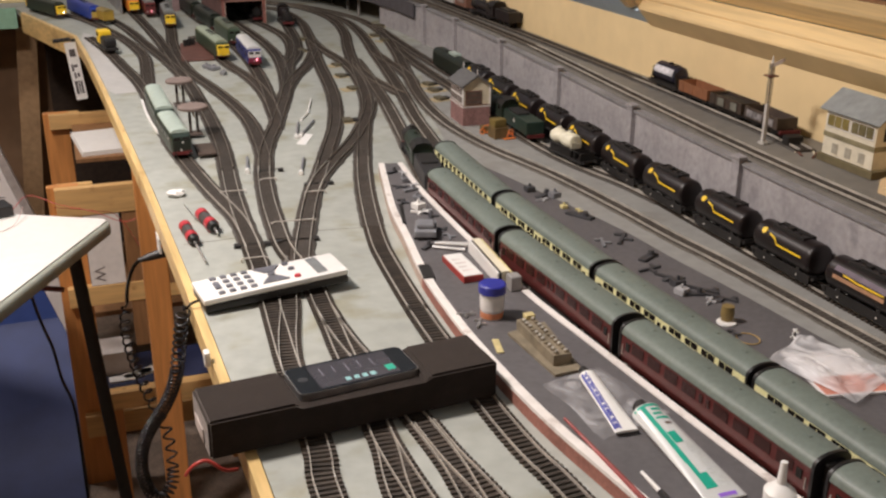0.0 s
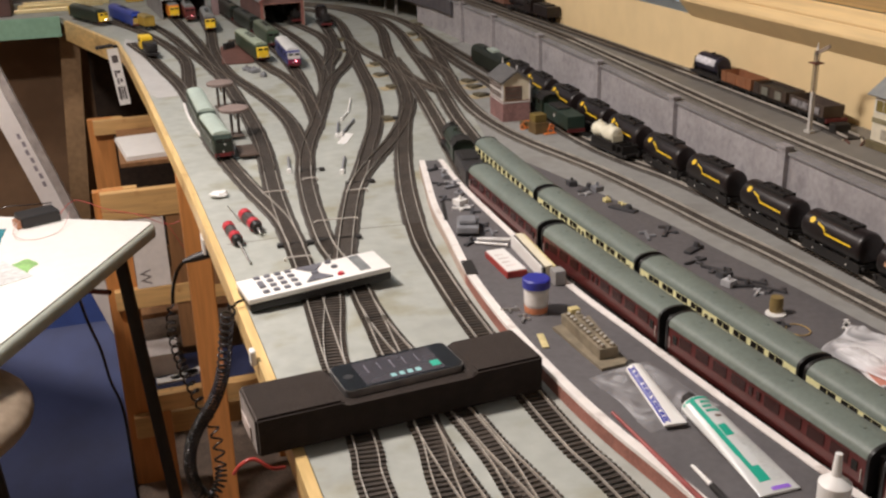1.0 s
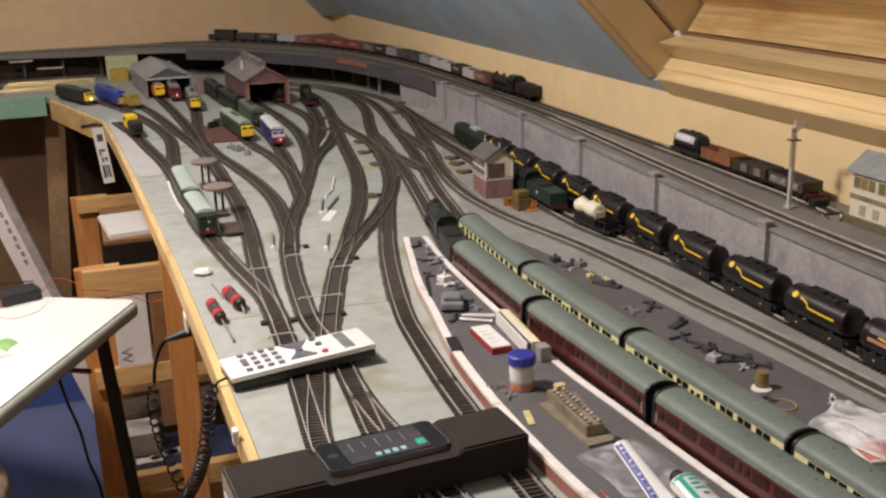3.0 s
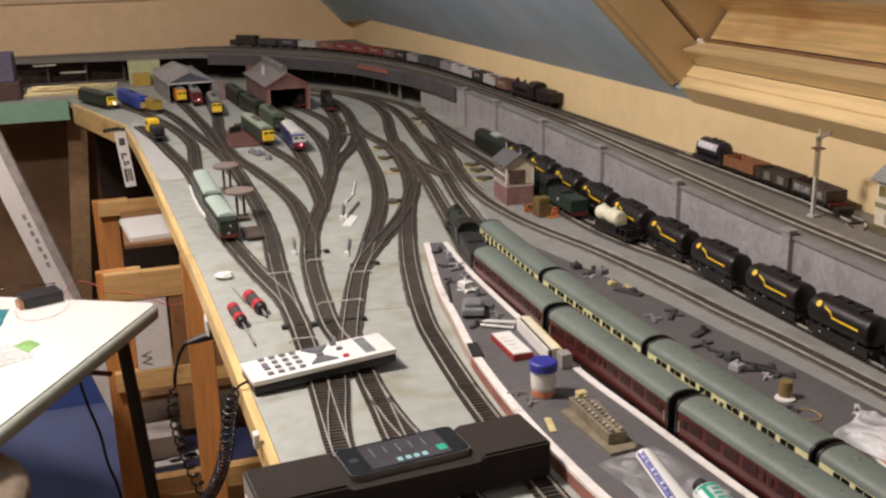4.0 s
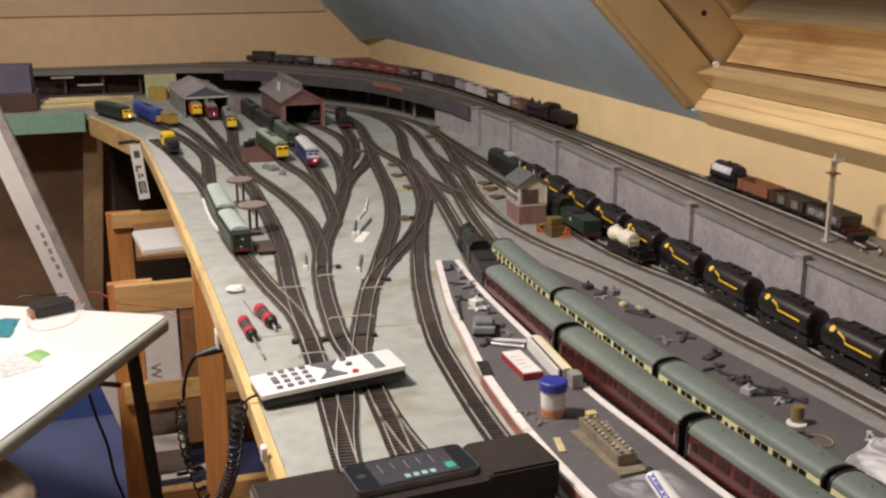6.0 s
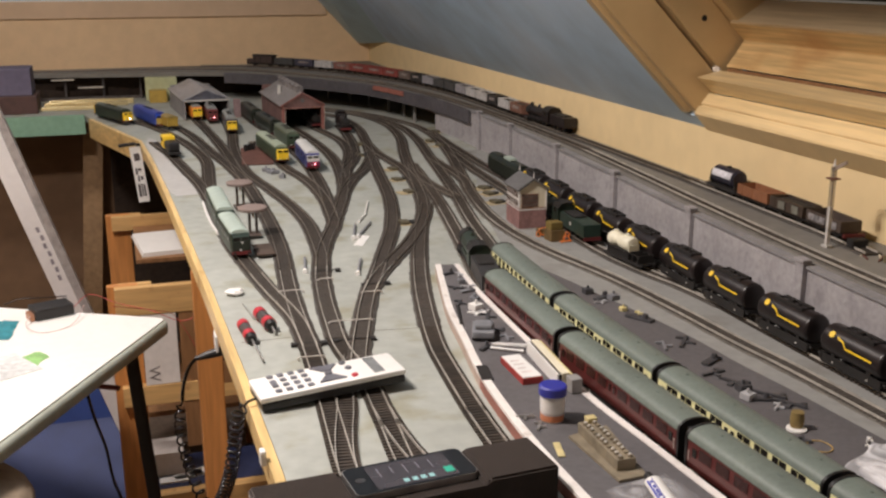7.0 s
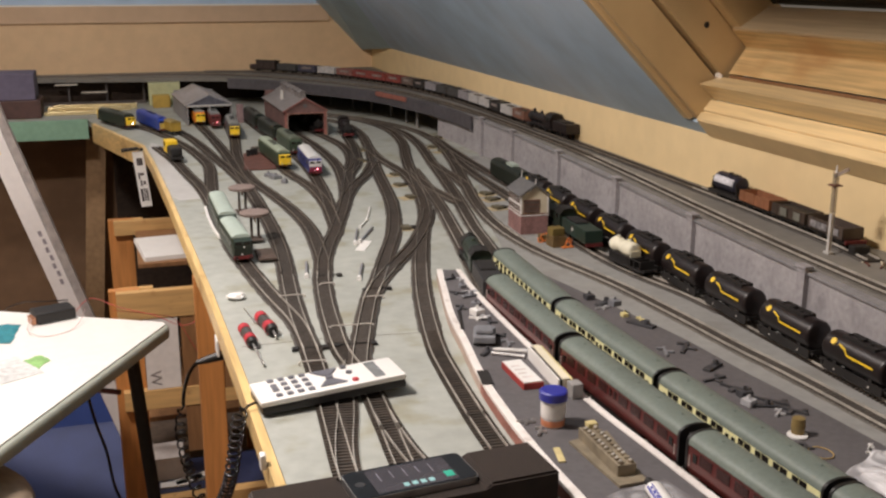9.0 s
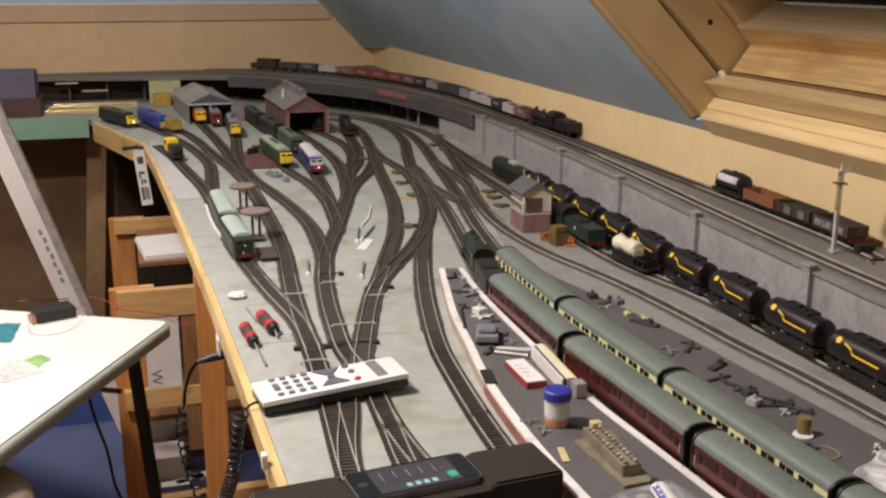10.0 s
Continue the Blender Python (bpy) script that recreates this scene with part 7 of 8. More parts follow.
for x, y, k, m, s, a in ((0.612, 1.262, 2, DARK_CAST, 0.013, 0), (0.622, 1.235, 0, DARK_CAST, 0.016, 30), (0.634, 1.225, 2, GREY_CAST, 0.014, 10), (0.612, 1.218, 1, PALE_CAST, 0.010, 0), (0.625, 1.178, 2, STRAW_KIT, 0.009, 0), (0.638, 1.158, 1, STRAW_KIT, 0.009, 60),
                         (0.630, 1.140, 0, DARK_CAST, 0.020, -60), (0.640, 1.045, 1, DARK_CAST, 0.020, 50), (0.610, 1.04, 1, GREY_CAST, 0.015, 70),
                         (0.638, 0.978, 0, DARK_CAST, 0.016, 30), (0.620, 0.945, 1, DARK_CAST, 0.016, 10), (0.628, 0.915, 1, DARK_CAST, 0.018, -60), (0.625, 0.893, 2, DARK_CAST, 0.014, 0), (0.617, 0.872, 2, PALE_CAST, 0.013, 20), (0.629, 0.865, 0, DARK_CAST, 0.013, -20),
                         (0.634, 0.843, 1, PALE_CAST, 0.010, 40), (0.645, 0.872, 1, DARK_CAST, 0.018, -50), (0.652, 0.845, 1, DARK_CAST, 0.017, -55), (0.610, 0.765, 1, DARK_CAST, 0.010, 60), (0.672, 0.748, 1, WHITE, 0.006, 30), (0.662, 0.735, 1, WHITE, 0.005, 80)):
    scrap(x, y, P2Z, k, m, {PALE_CAST: "pale grey", GREY_CAST: "grey", DARK_CAST: "dark grey", STRAW_KIT: "straw coloured", WHITE: "white"}[m] + " loose model part on the far platform", s, a)
bl = thing("barrel", Matrix.Translation((0.6225, 0.795, P2Z)) @ Matrix.Diagonal((0.82, 0.82, 0.9, 1)), "small brown model barrel on a white base", "barrel")
part("base", cyl(bmesh.new(), 0.0125, 0.0125, (-0.003, -0.004, 0.0003), (-0.003, -0.004, 0.0022), 20), WHITE, bl, "white round base")
bm = cyl(bmesh.new(), 0.0078, 0.0088, (0, 0, 0.0022), (0, 0, 0.011), 18)
cyl(bm, 0.0088, 0.0078, (0, 0, 0.011), (0, 0, 0.020), 18)
part("cask", bm, material("olive_brown_barrel", (0.24, 0.17, 0.06), 0.6, vary=0.25), bl, smooth=True)
ring = [(0.618 + 0.011 * math.cos(a), 0.752 + 0.013 * math.sin(a), P2Z + 0.001) for a in [2 * math.pi * k / 24 for k in range(24)]]
wire("rubber_band", ring, 0.0006, material("tan_rubber", (0.45, 0.30, 0.10), 0.5), None, "thin tan rubber band on the far platform", "rubber band", cyclic=True)
crumpled_sheet([(0.605, 0.700), (0.668, 0.738), (0.705, 0.640), (0.625, 0.605)], P2Z + 0.004, 0.016, CLEAR_BRIGHT, "plastic_bag", "clear crumpled polythene bag over a red card", "plastic bag", n=34, seed=3.1, fold=28)
cd2 = thing("kit_packet", Matrix.Translation((0.655, 0.665, P2Z)) @ pose(0, 0, 0, 0, 0, -12), "white and salmon printed card packet on the platform", "packet")
part("card", one_box(-0.036, -0.046, 0.0003, 0.036, 0.040, 0.003, 0.0005), material("white_card", (0.82, 0.79, 0.78), 0.6, vary=0.1), cd2)
part("print", one_box(-0.034, -0.044, 0.003, 0.030, -0.012, 0.0034), material("salmon_print", (0.62, 0.25, 0.18), 0.6, vary=0.2), cd2, "salmon print")

# ---- under the boards, to the left ----
def trestle(y, x0, x1, rails, label):
    ob = thing("trestle", Matrix.Translation((0, y, 0)), label, "trestle", "pine trestles under the boards")
    part("post", one_box(x0 - 0.018, -0.022, FLOOR_Z, x0 + 0.046, 0.0, -0.19, 0.002), PINE_POST, ob, "orange-brown pine post")
    part("post", one_box(x1 - 0.046, -0.022, FLOOR_Z, x1, 0.0, -0.0181, 0.002), PINE_POST, ob)
    for z, hgt in rails:
        part("rail", one_box(x0 - 0.003, -0.044, z - hgt, x1, -0.0222, z, 0.002), PINE_RAIL, ob, "pale pine rail")
    part("cleat", one_box(x0 + 0.002, 0.0005, -0.235, x0 + 0.075, 0.020, -0.195, 0.002), PINE, ob)
    return ob


trestle(2.872, -0.052, 0.32, ((-0.190, 0.040), (-0.60, 0.045)), "pine trestle frame under the far baseboard")
trestle(2.196, -0.047, 0.32, ((-0.190, 0.062), (-0.415, 0.045), (-0.730, 0.055)), "pine trestle frame under the middle baseboard")
leg = thing("board_leg", Matrix.Identity(4), "orange-brown pine leg under the baseboard edge", "leg")
part("leg", one_box(0.094, 1.84, FLOOR_Z, 0.141, 1.865, -0.0755, 0.003), PINE_POST, leg)
part("brace", one_box(0.141, 1.842, -0.30, 0.32, 1.862, -0.255, 0.002), BROWN_WOOD, leg)
setting("trim_joist", one_box(0.150, -0.3, -0.075, 0.175, 2.9, -0.0182), PINE_POST, "pine joist under the baseboard", "joist")
solid("plank", one_box(0.078, 2.155, -0.5715, 0.136, 2.172, -0.20, 0.002), BROWN_WOOD, "upright brown plank leaning inside the trestle", "plank")
sf = thing("shelf", Matrix.Identity(4), "brown board shelf across the trestles", "shelf")
part("board", one_box(0.0, 2.48, -0.229, 0.32, 2.826, -0.2185, 0.001), BROWN_WOOD, sf)
part("lower_board", one_box(-0.045, 2.37, -0.5848, 0.32, 2.85, -0.572, 0.001), BROWN_WOOD, sf)
pp = thing("paper_stack", Matrix.Translation((0.065, 2.60, -0.2185)) @ pose(0, 0, 0, 0, 0, 6), "stack of white papers on the shelf", "papers")
for k in range(2):
    part("sheet", one_box(-0.060 + 0.002 * k, -0.10, 0.0003 + k * 0.006, 0.062 - 0.001 * k, 0.11 - 0.006 * k, 0.0058 + k * 0.006, 0.0005), WHITE, pp)
bm = bmesh.new()
bmesh.ops.create_icosphere(bm, subdivisions=3, radius=0.055)
for v in bm.verts:
    v.co *= 1 + 0.12 * noise.noise(v.co * 25)
    v.co.z = max(v.co.z, -0.045)
solid("cloth_bundle", bm, material("grey_green_cloth", (0.20, 0.19, 0.15), 0.9, vary=0.25), "grey-green cloth bundle behind the trestle", "cloth", m=Matrix.Translation((0.035, 2.66, -0.5270)) @ Matrix.Diagonal((1.0, 1.0, 2.2, 1)) @ Matrix.Translation((0, 0, 0.025)), smooth=True)
ct = thing("carton", Matrix.Translation((0.036, 2.172, -0.4145)), "white cardboard carton resting on the trestle rail", "carton")
part("box", one_box(-0.036, -0.018, 0.0003, 0.036, 0.0, 0.168, 0.001), material("off_white_carton", (0.72, 0.67, 0.63), 0.7, vary=0.08), ct)
fc = bpy.data.curves.new("letter", "FONT")
fc.body, fc.size, fc.extrude, fc.align_x, fc.align_y = "W", 0.034, 0.0002, "CENTER", "CENTER"
tmp = new("letter", fc)
me = bpy.data.meshes.new_from_object(tmp.evaluated_get(bpy.context.evaluated_depsgraph_get()))
bpy.data.objects.remove(tmp)
me.materials.clear()
me.materials.append(material("grey_print", (0.20, 0.17, 0.16), 0.6))
let = new("printed_letter", me)
let.parent, let.matrix_basis = ct, pose(-0.018, -0.0184, 0.026, 90, 90, 0)
solid("carton", one_box(-0.034, -0.06, 0.0003, 0.030, 0.02, 0.052, 0.001, m=Matrix.Translation((0.034, 2.115, -0.5848))), material("greyish_carton", (0.66, 0.62, 0.60), 0.7, vary=0.1), "pale grey carton on the lower shelf", "carton")
for k in range(3):
    solid("paper_slip", one_box(-0.03, -0.012, 0.0003, 0.03, 0.012, 0.004, m=Matrix.Translation((0.04 + 0.03 * k, 2.03 + 0.012 * k, -0.5848)) @ pose(0, 0, 0, 0, 0, 15 * k)), WHITE, "white paper slip lying under the boards", "paper", "paper slips")
sf2 = thing("low_shelf", Matrix.Identity(4), "navy lined low shelf with a pine front rail", "shelf")
part("lining", one_box(-0.0005, 2.0, -0.600, 0.32, 2.149, -0.5850, 0.002), material("navy_lining", (0.012, 0.018, 0.06), 0.7, vary=0.2), sf2, "navy lining")
part("front_rail", one_box(-0.003, 1.972, -0.625, 0.32, 1.9995, -0.5852, 0.002), PINE_RAIL, sf2, "pine front rail")
part("bracket", one_box(0.285, 1.98, FLOOR_Z + 0.0005, 0.315, 2.01, -0.6251, 0.002), PINE_POST, sf2)
part("bracket", one_box(0.0, 1.98, FLOOR_Z + 0.0005, 0.030, 2.01, -0.6251, 0.002), PINE_POST, sf2)

BOX_H = 0.440
bx = thing("storage_box", Matrix.Translation((-0.46, 2.65, FLOOR_Z)), "large dark blue plastic storage box on the floor", "storage box")
part("body", one_box(-0.44, -0.20, 0.0005, 0.395, 0.095, BOX_H, 0.010), BLUE_BOX, bx)
# Added sloping cover continues the blue downwards; its navy carries the shade there.
bm = bmesh.new()
fold = [(-0.2005, 0.0005), (-0.2005, 0.315), (-0.215, 0.300), (-0.30, 0.185), (-0.42, 0.075), (-0.56, 0.020), (-0.575, 0.0005)]
ends = [[bm.verts.new((x, y, z)) for y, z in fold] for x in (-0.14, 0.391)]
for k in range(len(fold)):
    bm.faces.new((ends[0][k], ends[0][(k + 1) % len(fold)], ends[1][(k + 1) % len(fold)], ends[1][k]))
bm.faces.new(ends[0])
bm.faces.new(ends[1])
bmesh.ops.recalc_face_normals(bm, faces=bm.faces[:])
part("cover", bm, material("shaded_cover_blue", (0.026, 0.044, 0.145), 0.6, vary=0.2, scale=14), bx, "added cover below the box front, darkened for shade", smooth=True)
# Lid blue darkened in place of the table's shadow over it.
part("rim", one_box(-0.452, -0.208, BOX_H, 0.402, 0.103, BOX_H + 0.022, 0.005), material("shaded_lid_blue", (0.015, 0.030, 0.12), 0.5, vary=0.15), bx, "blue lid darkened for the table's shade")
pl = thing("trunking", Matrix.Translation((0.047, 2.374, FLOOR_Z + 0.010)) @ pose(0, 0, 0, 0, -17.2, 0), "long white plastic trunking length leaning upright", "trunking")
part("length", one_box(-0.026, 0, 0.008, 0.014, 0.030, 1.36, 0.002), material("white_trunking", (0.72, 0.68, 0.66), 0.45, vary=0.05), pl)
# Flat grey strip added in place of the trunking's darker side face.
part("side_face_strip", one_box(0.0142, 0.004, 0.008, 0.032, 0.028, 1.36, 0.001), material("grey_side_face", (0.36, 0.32, 0.30), 0.5), pl)
for k in range(7):
    part("print_bar", one_box(-0.004 + 0.002 * (k % 2), -0.0006, 0.72 + k * 0.020, 0.003 + 0.002 * (k % 2), -0.0001, 0.733 + k * 0.020), material("grey_print_bar", (0.25, 0.22, 0.24), 0.6), pl)
part("sticker", one_box(-0.0262, -0.0007, 1.04, -0.006, -0.0001, 1.075), YELLOW, pl, "yellow sticker")
setting("backing_board", one_box(-1.6, 3.78, FLOOR_Z + 0.0005, 0.6, 3.80, -0.0185), material("brown_hardboard", (0.21, 0.125, 0.07), 0.85, vary=0.2, scale=12), "brown hardboard closing the space under the far boards", "panel")
solid("batten", one_box(-0.032, -0.015, -0.6575, 0.032, 0.015, 0.185, 0.002, m=Matrix.Translation((-0.119, 3.66, -0.262)) @ pose(0, 0, 0, 0, 5, 0)), material("tan_batten", (0.33, 0.21, 0.11), 0.7, vary=0.2), "upright tan batten leaning under the far board", "batten")
# Near-black boards added where the spaces below are only in shade.
setting("shade_backing", one_box(-0.055, 3.70, FLOOR_Z + 0.0005, 0.35, 3.72, -0.0185), SHADE_BOARD, "dark board added as shade under the far baseboard", "panel")
setting("shade_backing_deck", one_box(-1.5, 3.99, 0.0005, 0.62, 4.0, DECK_Z - 0.0145), SHADE_BOARD, "dark board added as shade under the raised deck", "panel")

tb = thing("work_table", Matrix.Identity(4), "white topped work table with a grey edge", "table")
C, D1, D2 = Vector((0.054, 1.873)), Vector((-0.47, -0.883)), Vector((-0.883, 0.47))
TT = -0.168


def rounded_top(inset, r):
    ring = []
    for a0, b0, start in ((inset, inset, 180), (0.72 - inset, inset, 270), (0.72 - inset, 1.1 - inset, 0), (inset, 1.1 - inset, 90)):
        ca, cb = a0 + (r if a0 < 0.3 else -r), b0 + (r if b0 < 0.3 else -r)
        for k in range(7):
            t = radians(start + k * 15)
            ring.append(C + D1 * (ca + r * math.cos(t)) + D2 * (cb + r * math.sin(t)))
    return ring


bm = bmesh.new()
rings = []
for inset, z in ((0.004, -0.027), (0.001, -0.026), (0.0, -0.023), (0.0, -0.011), (0.0012, -0.0065), (0.004, -0.0035), (0.009, -0.002)):
    rings.append([bm.verts.new((v.x, v.y, TT + z)) for v in rounded_top(inset, 0.022 - inset)])
for a, b in zip(rings, rings[1:]):
    for k in range(len(a)):
        bm.faces.new((a[k], a[(k + 1) % len(a)], b[(k + 1) % len(a)], b[k]))
bm.faces.new(rings[0])
bm.faces.new(rings[-1])
bmesh.ops.recalc_face_normals(bm, faces=bm.faces[:])
part("edge", bm, material("grey_green_edge", (0.40, 0.43, 0.37), 0.5, vary=0.1), tb, "grey-green edge", smooth=True)
bm = slab(bmesh.new(), [tuple(v) for v in rounded_top(0.007, 0.015)], TT - 0.002, TT)
part("top", bm, material("white_laminate", (0.82, 0.81, 0.77), 0.35, vary=0.03, dirt=((0.55, 0.52, 0.46), 0.66, 0.8, 14)), tb, "white laminate top")
for a, b, dx, dy in ((0.07, 0.08, 0.05, 0.0), (0.64, 0.08, 0.0, -0.05), (0.07, 1.0, 0, 0.05), (0.64, 1.0, -0.05, 0)):
    q = C + D1 * a + D2 * b
    part("leg", cyl(bmesh.new(), 0.012, 0.012, (q.x + 0.024, q.y, TT - 0.026), (q.x + 0.024 + dx, q.y + dy, FLOOR_Z + 0.0005), 14), MATT_BLACK, tb, "black steel leg", smooth=True)
q = C + D1 * 0.07 + D2 * 0.08
part("cross_bar", cyl(bmesh.new(), 0.005, 0.005, (q.x, q.y, TT - 0.12), ((C + D1 * 0.07 + D2 * 1.0).x, (C + D1 * 0.07 + D2 * 1.0).y, TT - 0.10), 10), material("dark_red_bar", (0.12, 0.025, 0.02), 0.5), tb)

pb = thing("power_unit", Matrix.Translation((-0.160, 1.955, TT)) @ pose(0, 0, 0, 0, 0, 20), "small black electronic unit with trailing wires", "electronic unit")
part("case", one_box(-0.036, -0.025, 0.0005, 0.036, 0.025, 0.022, 0.004), BLACK, pb)
part("terminal", one_box(-0.044, -0.020, 0.0005, -0.0362, 0.010, 0.014, 0.001), material("copper_terminal", (0.5, 0.25, 0.15), 0.4, metal=0.6), pb)
crumpled_sheet([(-0.40, 1.99), (-0.215, 1.935), (-0.225, 1.835), (-0.42, 1.86)], TT, 0.02, material("teal_cloth", (0.03, 0.20, 0.24), 0.8, vary=0.2), "cloth", "teal cloth lying on the white table", "cloth", seed=7)
solid("paper_slip", one_box(-0.035, -0.05, 0.0004, 0.035, 0.05, 0.0012, m=Matrix.Translation((-0.215, 1.70, TT)) @ pose(0, 0, 0, 0, 0, 30)), material("printed_paper", (0.62, 0.63, 0.62), 0.6, vary=0.25, scale=90), "printed paper slip on the white table", "paper")
solid("paint_stain", slab(bmesh.new(), [(-0.183 + 0.022 * (1 + 0.35 * math.sin(3.1 * a) + 0.2 * math.sin(7 * a)) * math.cos(a), 1.715 + 0.04 * (1 + 0.3 * math.sin(2.3 * a)) * math.sin(a)) for a in [2 * math.pi * k / 28 for k in range(28)]], TT + 0.0002, TT + 0.0008), material("green_scatter", (0.25, 0.45, 0.16), 0.8, vary=0.3, scale=120), "patch of green scatter on the white table", "scatter")


def hanging(pts, step=0.004):
    return smooth_path(pts, step)


RED_WIRE = material("red_wire", (0.45, 0.06, 0.05), 0.4)
BLACK_WIRE = material("black_wire", (0.005, 0.004, 0.004), 0.16, vary=0.1, bump=0)
wire("red_wire", [tuple(v) for v in hanging([(-0.12, 1.95, TT + 0.012), (-0.09, 1.97, TT + 0.03), (-0.04, 1.95, TT + 0.012), (0.02, 1.90, TT + 0.008), (0.08, 1.90, TT - 0.02), (0.13, 1.9, -0.15), (0.16, 1.9, -0.10)])], 0.0007, RED_WIRE, None, "thin red wire from the table to the board", "wire")
wire("red_wire", [tuple(v) for v in hanging([(-0.05, 1.96, TT + 0.004), (0.03, 2.05, -0.21), (0.07, 2.12, -0.25), (0.11, 2.13, -0.33)])], 0.0007, RED_WIRE, None, "thin red wire hanging under the board", "wire")
wire("white_wire", [tuple(v) for v in hanging([(-0.19, 1.94, TT + 0.014), (-0.20, 1.88, TT + 0.008), (-0.17, 1.85, TT + 0.002), (-0.12, 1.88, TT + 0.002), (-0.10, 1.94, TT + 0.02)])], 0.0007, material("pinkish_wire", (0.55, 0.40, 0.38), 0.5), None, "pinkish wire looped on the table", "wire")
wire("grey_wire", [tuple(v) for v in hanging([(-0.24, 1.95, TT + 0.03), (-0.21, 1.96, TT + 0.036), (-0.18, 1.96, TT + 0.034), (-0.13, 1.97, TT + 0.03)])], 0.0010, BLACK_WIRE, None, "dark wire over the electronic unit", "wire")
wire("black_wire", [tuple(v) for v in hanging([(-0.115, 1.95, -0.26), (-0.112, 1.95, -0.325), (-0.101, 1.94, -0.386), (-0.086, 1.93, -0.442), (-0.078, 1.93, -0.513), (-0.062, 1.93, -0.589), (-0.062, 1.93, -0.773), (-0.06, 1.93, FLOOR_Z + 0.003)])], 0.003, BLACK_WIRE, None, "black cable hanging beside the blue box", "cable")

# coiled controller lead with its plug
lead = thing("coiled_lead", Matrix.Identity(4), "black coiled controller lead hanging off the board", "cable")
pts = hanging([(0.0465, 1.40, -0.136), (0.0410, 1.385, -0.150), (0.0386, 1.36, -0.1613), (0.0414, 1.32, -0.1781), (0.0490, 1.27, -0.1952), (0.0608, 1.22, -0.2136), (0.0695, 1.20, -0.2297), (0.0725, 1.185, -0.2497), (0.0721, 1.17, -0.2748), (0.0674, 1.155, -0.2926),
               (0.0526, 1.145, -0.3032), (0.0385, 1.14, -0.2846), (0.0326, 1.13, -0.2451), (0.0377, 1.12, -0.206), (0.0505, 1.11, -0.1744), (0.0678, 1.095, -0.1409), (0.0800, 1.08, -0.1029), (0.0853, 1.065, -0.0656), (0.0895, 1.05, -0.0274), (0.0930, 1.038, 0.0000), (0.1000, 1.034, 0.0090)], 0.0006)
coil, ang = [], 0.0
for i, v in enumerate(pts):
    d = (pts[min(i + 1, len(pts) - 1)] - pts[max(i - 1, 0)]).normalized()
    s = d.cross(Vector((0, 1, 0.2))).normalized()
    u = d.cross(s)
    k = i / len(pts)
    ang += 0.24 if k < 0.42 else 0.34 if k > 0.84 else 0.62
    coil.append(tuple(v + (s * math.cos(ang) + u * math.sin(ang)) * ((0.0064 if k < 0.42 else 0.0070) if 0.012 < k < 0.985 else 0.0008)))
wire("coil", coil, 0.0015, BLACK_WIRE, lead)
wire("handset_tail", [tuple(v) for v in hanging([(0.1000, 1.034, 0.0090), (0.1050, 1.035, 0.0110), (0.1120, 1.037, 0.0115)])], 0.0016, BLACK_WIRE, lead)
wire("straight_lead", [tuple(v) for v in hanging([(0.0465, 1.40, -0.136), (0.0483, 1.40, -0.1185), (0.0535, 1.40, -0.0991), (0.0623, 1.40, -0.0811), (0.0741, 1.40, -0.0723), (0.084, 1.40, -0.0712)])], 0.0026, BLACK_WIRE, lead)
wire("red_loop", [tuple(v) for v in hanging([(0.135, 1.02, -0.20), (0.118, 1.0, -0.185), (0.100, 1.0, -0.168), (0.084, 1.0, -0.172), (0.075, 1.01, -0.19)])], 0.0022, RED_WIRE, lead, "red cable tail")
part("plug", cyl(bmesh.new(), 0.0055, 0.0075, (0.082, 1.40, -0.0715), (0.110, 1.40, -0.066), 16), BLACK, lead, "black round plug", smooth=True)
part("strain_relief", cyl(bmesh.new(), 0.0030, 0.0055, (0.068, 1.40, -0.0745), (0.082, 1.40, -0.0715), 12), BLACK, lead)
sk = thing("socket_plate", Matrix.Translation((0.1010, 1.40, -0.052)), "white socket plate on the board edging", "socket")
part("plate", one_box(-0.004, -0.014, -0.012, 0.0, 0.016, 0.012, 0.001), WHITE, sk)

# marked white card hanging at the board corner
tag = thing("hanging_card", Matrix.Translation((0.0195, 2.78, 0.0080)) @ pose(0, 0, 0, 4, -5.4, 0) @ Matrix.Diagonal((0.95, 1, 0.85, 1)), "white card strip with dark print hanging down", "card")
part("strip", one_box(-0.013, -0.001, -0.180, 0.017, 0.001, 0.0, 0.0004), WHITE, tag)
for z0, z1, x0, x1 in ((-0.045, -0.022, -0.005, 0.011), (-0.090, -0.068, -0.007, -0.002), (-0.078, -0.070, -0.001, 0.009), (-0.112, -0.094, -0.004, 0.001), (-0.108, -0.096, 0.004, 0.010), (-0.162, -0.120, -0.008, -0.001), (-0.160, -0.120, 0.001, 0.005), (-0.162, -0.122, 0.007, 0.012)):
    part("print_bar", one_box(x0, -0.0016, z0, x1, -0.0011, z1), material("dark_print_bar", (0.08, 0.07, 0.07), 0.6), tag)
part("clip", one_box(-0.040, -0.006, 0.004, 0.006, 0.006, 0.014, 0.003), MATT_BLACK, tag, "dark clip")
part("clip_arm", one_box(0.006, -0.003, 0.0, 0.018, 0.003, 0.009, 0.001), MATT_BLACK, tag)

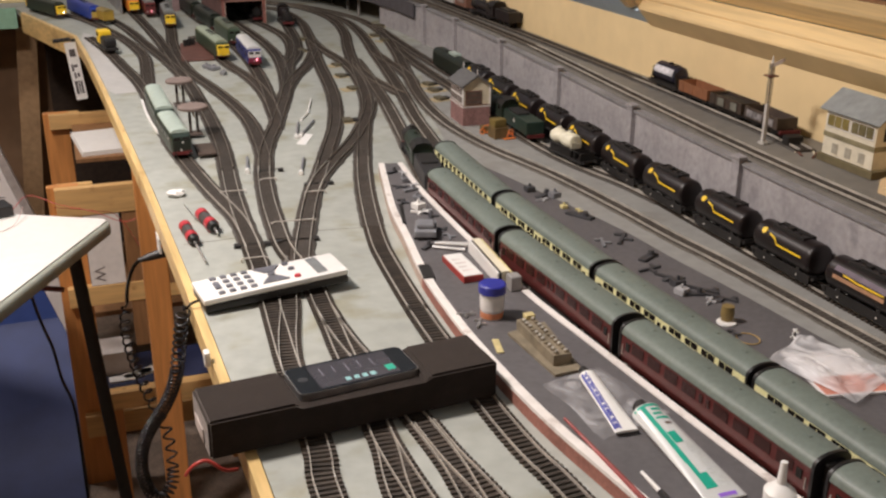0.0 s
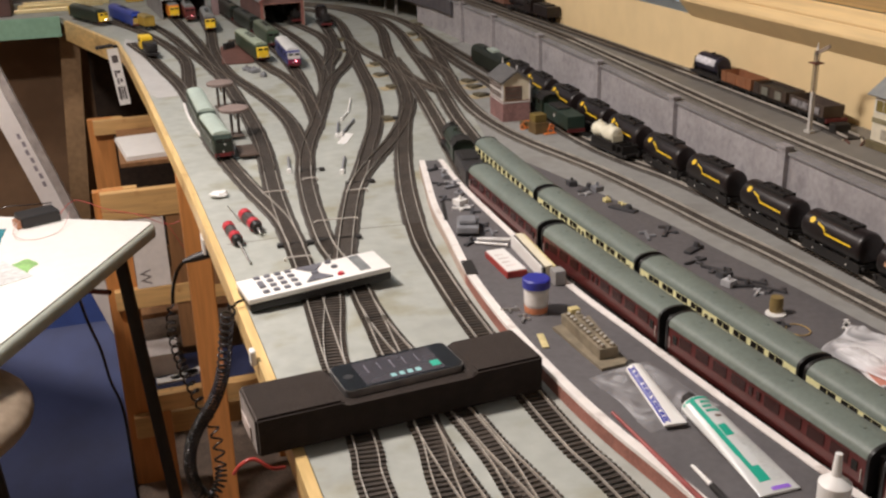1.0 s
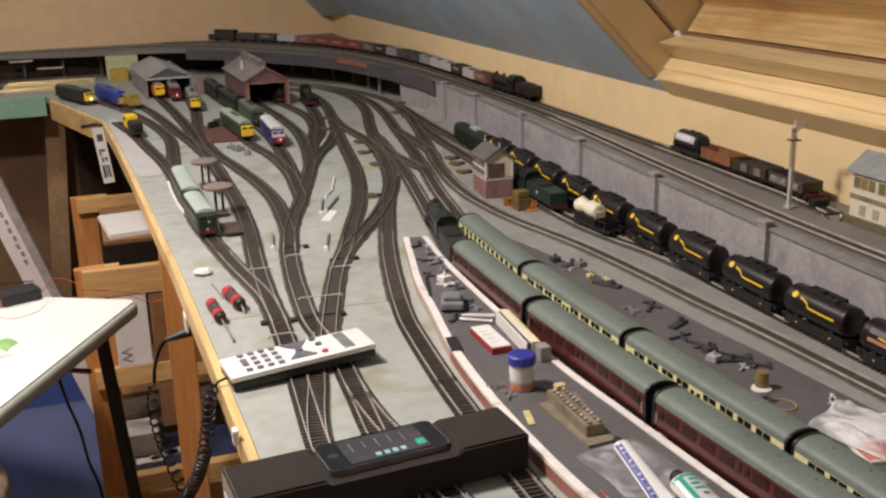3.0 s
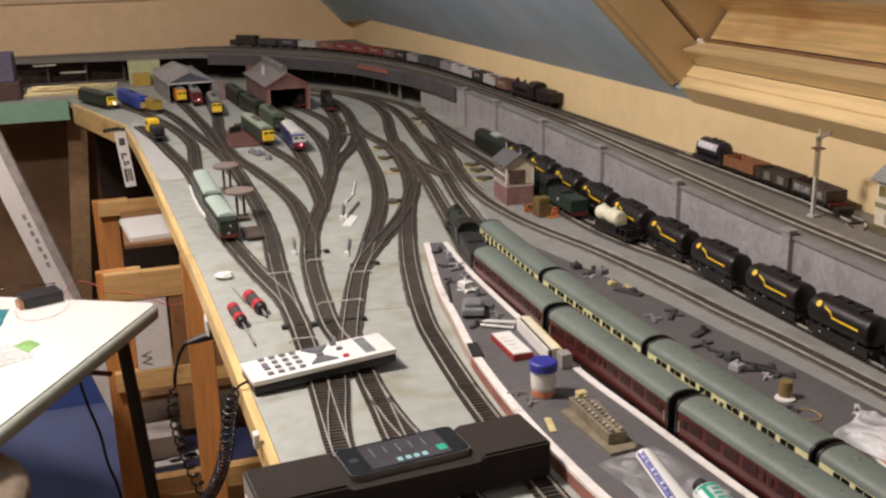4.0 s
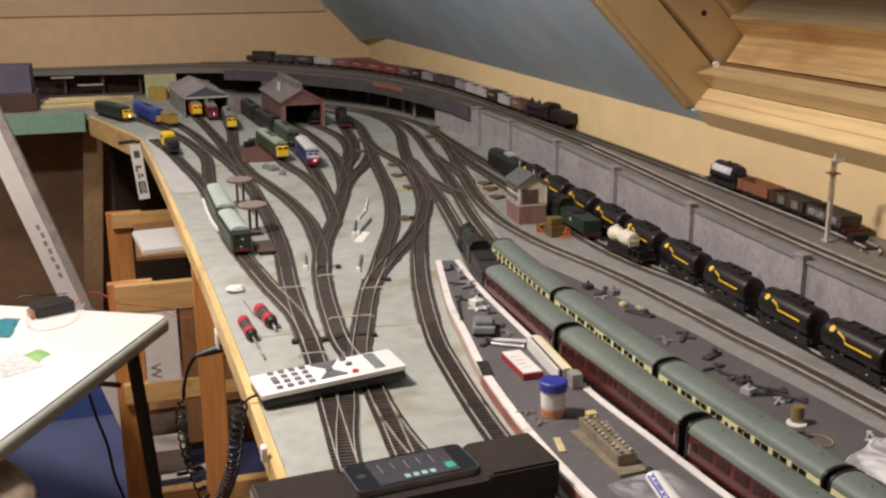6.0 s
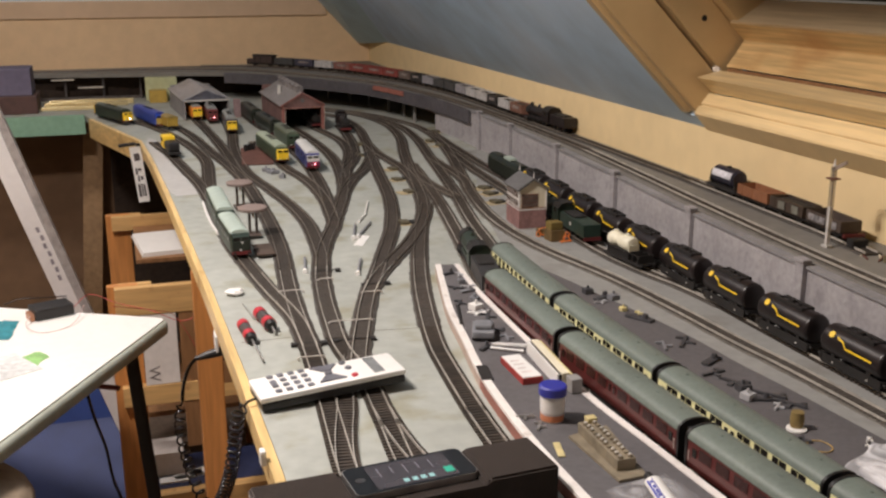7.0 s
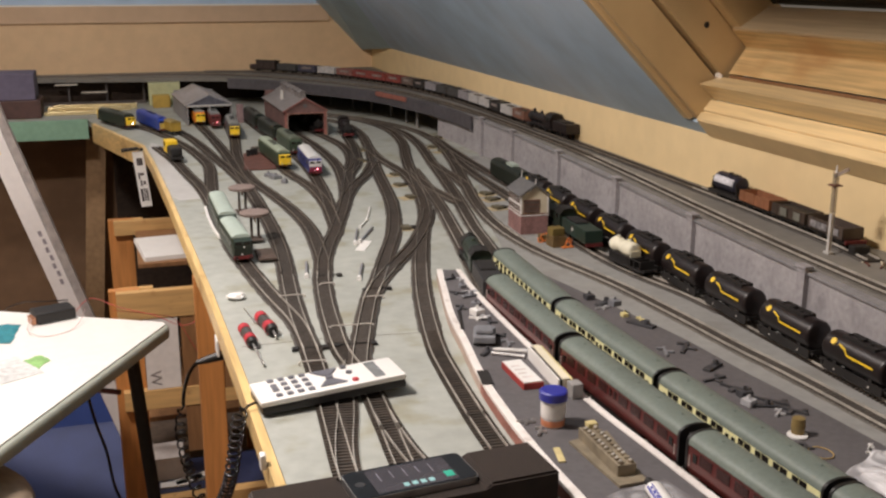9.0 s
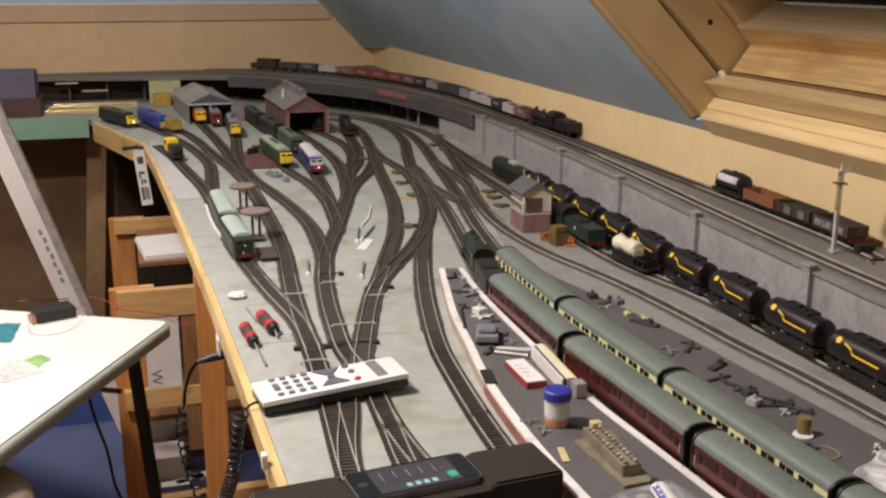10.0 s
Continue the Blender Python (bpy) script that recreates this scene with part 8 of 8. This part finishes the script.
st = thing("stool", Matrix.Translation((-0.215, 1.42, 0)), "beige padded stool under the white table", "stool")
bm = bmesh.new()
bmesh.ops.create_uvsphere(bm, u_segments=28, v_segments=14, radius=0.16, matrix=Matrix.Translation((-0.11, 0, -0.272)) @ Matrix.Diagonal((1, 1, 0.36, 1)))
part("seat", bm, material("beige_leatherette", (0.33, 0.26, 0.19), 0.5, vary=0.2), st, smooth=True)
for a in range(4):
    q = math.pi / 4 + a * math.pi / 2
    part("leg", cyl(bmesh.new(), 0.012, 0.010, (-0.11 + 0.10 * math.cos(q), 0.10 * math.sin(q), -0.31), (-0.11 + 0.14 * math.cos(q), 0.14 * math.sin(q), FLOOR_Z + 0.0005), 10), MATT_BLACK, st)

# ---- far left corner ----
cs = thing("storage_case", Matrix.Translation((-0.49, 3.665, 0)), "purple-grey fabric storage case on a brown box", "case")
part("lower_box", one_box(-0.26, -0.075, 0.0005, 0.225, 0.075, 0.060, 0.003), material("dark_red_brown_box", (0.07, 0.035, 0.03), 0.6, vary=0.3), cs, "dark brown lower box")
part("upper_case", one_box(-0.26, -0.070, 0.060, 0.212, 0.070, 0.1475, 0.004), material("purple_grey_fabric", (0.13, 0.115, 0.17), 0.8, vary=0.12), cs, "purple-grey case")
for k, (y, x0, x1, z) in enumerate(((3.66, -0.262, -0.05, 0.0), (3.74, -0.255, 0.02, 0.0), (3.79, -0.24, 0.04, 0.0), (3.70, -0.25, -0.07, 0.0))):
    solid("brass_strip", one_box(x0, y - 0.012, 0.0004 + z, x1, y + 0.012, 0.012 + 0.003 * k, 0.001), material("brassy_timber", (0.72, 0.60, 0.33), 0.25, metal=0.6, vary=0.25, grain=(1, 20, 20), scale=10), "pale brassy timber strip stacked on the board", "strip", "stacked strips")
van = thing("goods_van", Matrix.Translation((0.128, 3.105, 0)) @ pose(0, 0, 0, 0, 0, 16), "mustard coloured model goods van by the depot", "van")
part("body", one_box(-0.0155, -0.034, 0.0145, 0.0155, 0.034, 0.040, 0.001), material("mustard_paint", (0.38, 0.25, 0.04), 0.5, vary=0.15), van)
part("roof", prism(bmesh.new(), [(0.0165 * math.cos(a), 0.0395 + 0.006 * math.sin(a)) for a in [math.pi * k / 8 for k in range(9)]], -0.035, 0.035), material("mustard_roof", (0.30, 0.22, 0.07), 0.6), van)
part("chassis", one_box(-0.0125, -0.034, 0.0110, 0.0125, 0.034, 0.0144), MATT_BLACK, van)
for s in (-1, 1):
    wheelset(van, s * 0.019)
solid("yellow_hut", one_box(0.095, 3.76, 0.0005, 0.155, 3.82, 0.042, 0.002), material("mustard_card", (0.45, 0.30, 0.06), 0.7, vary=0.15), "mustard card box below the pier", "box")
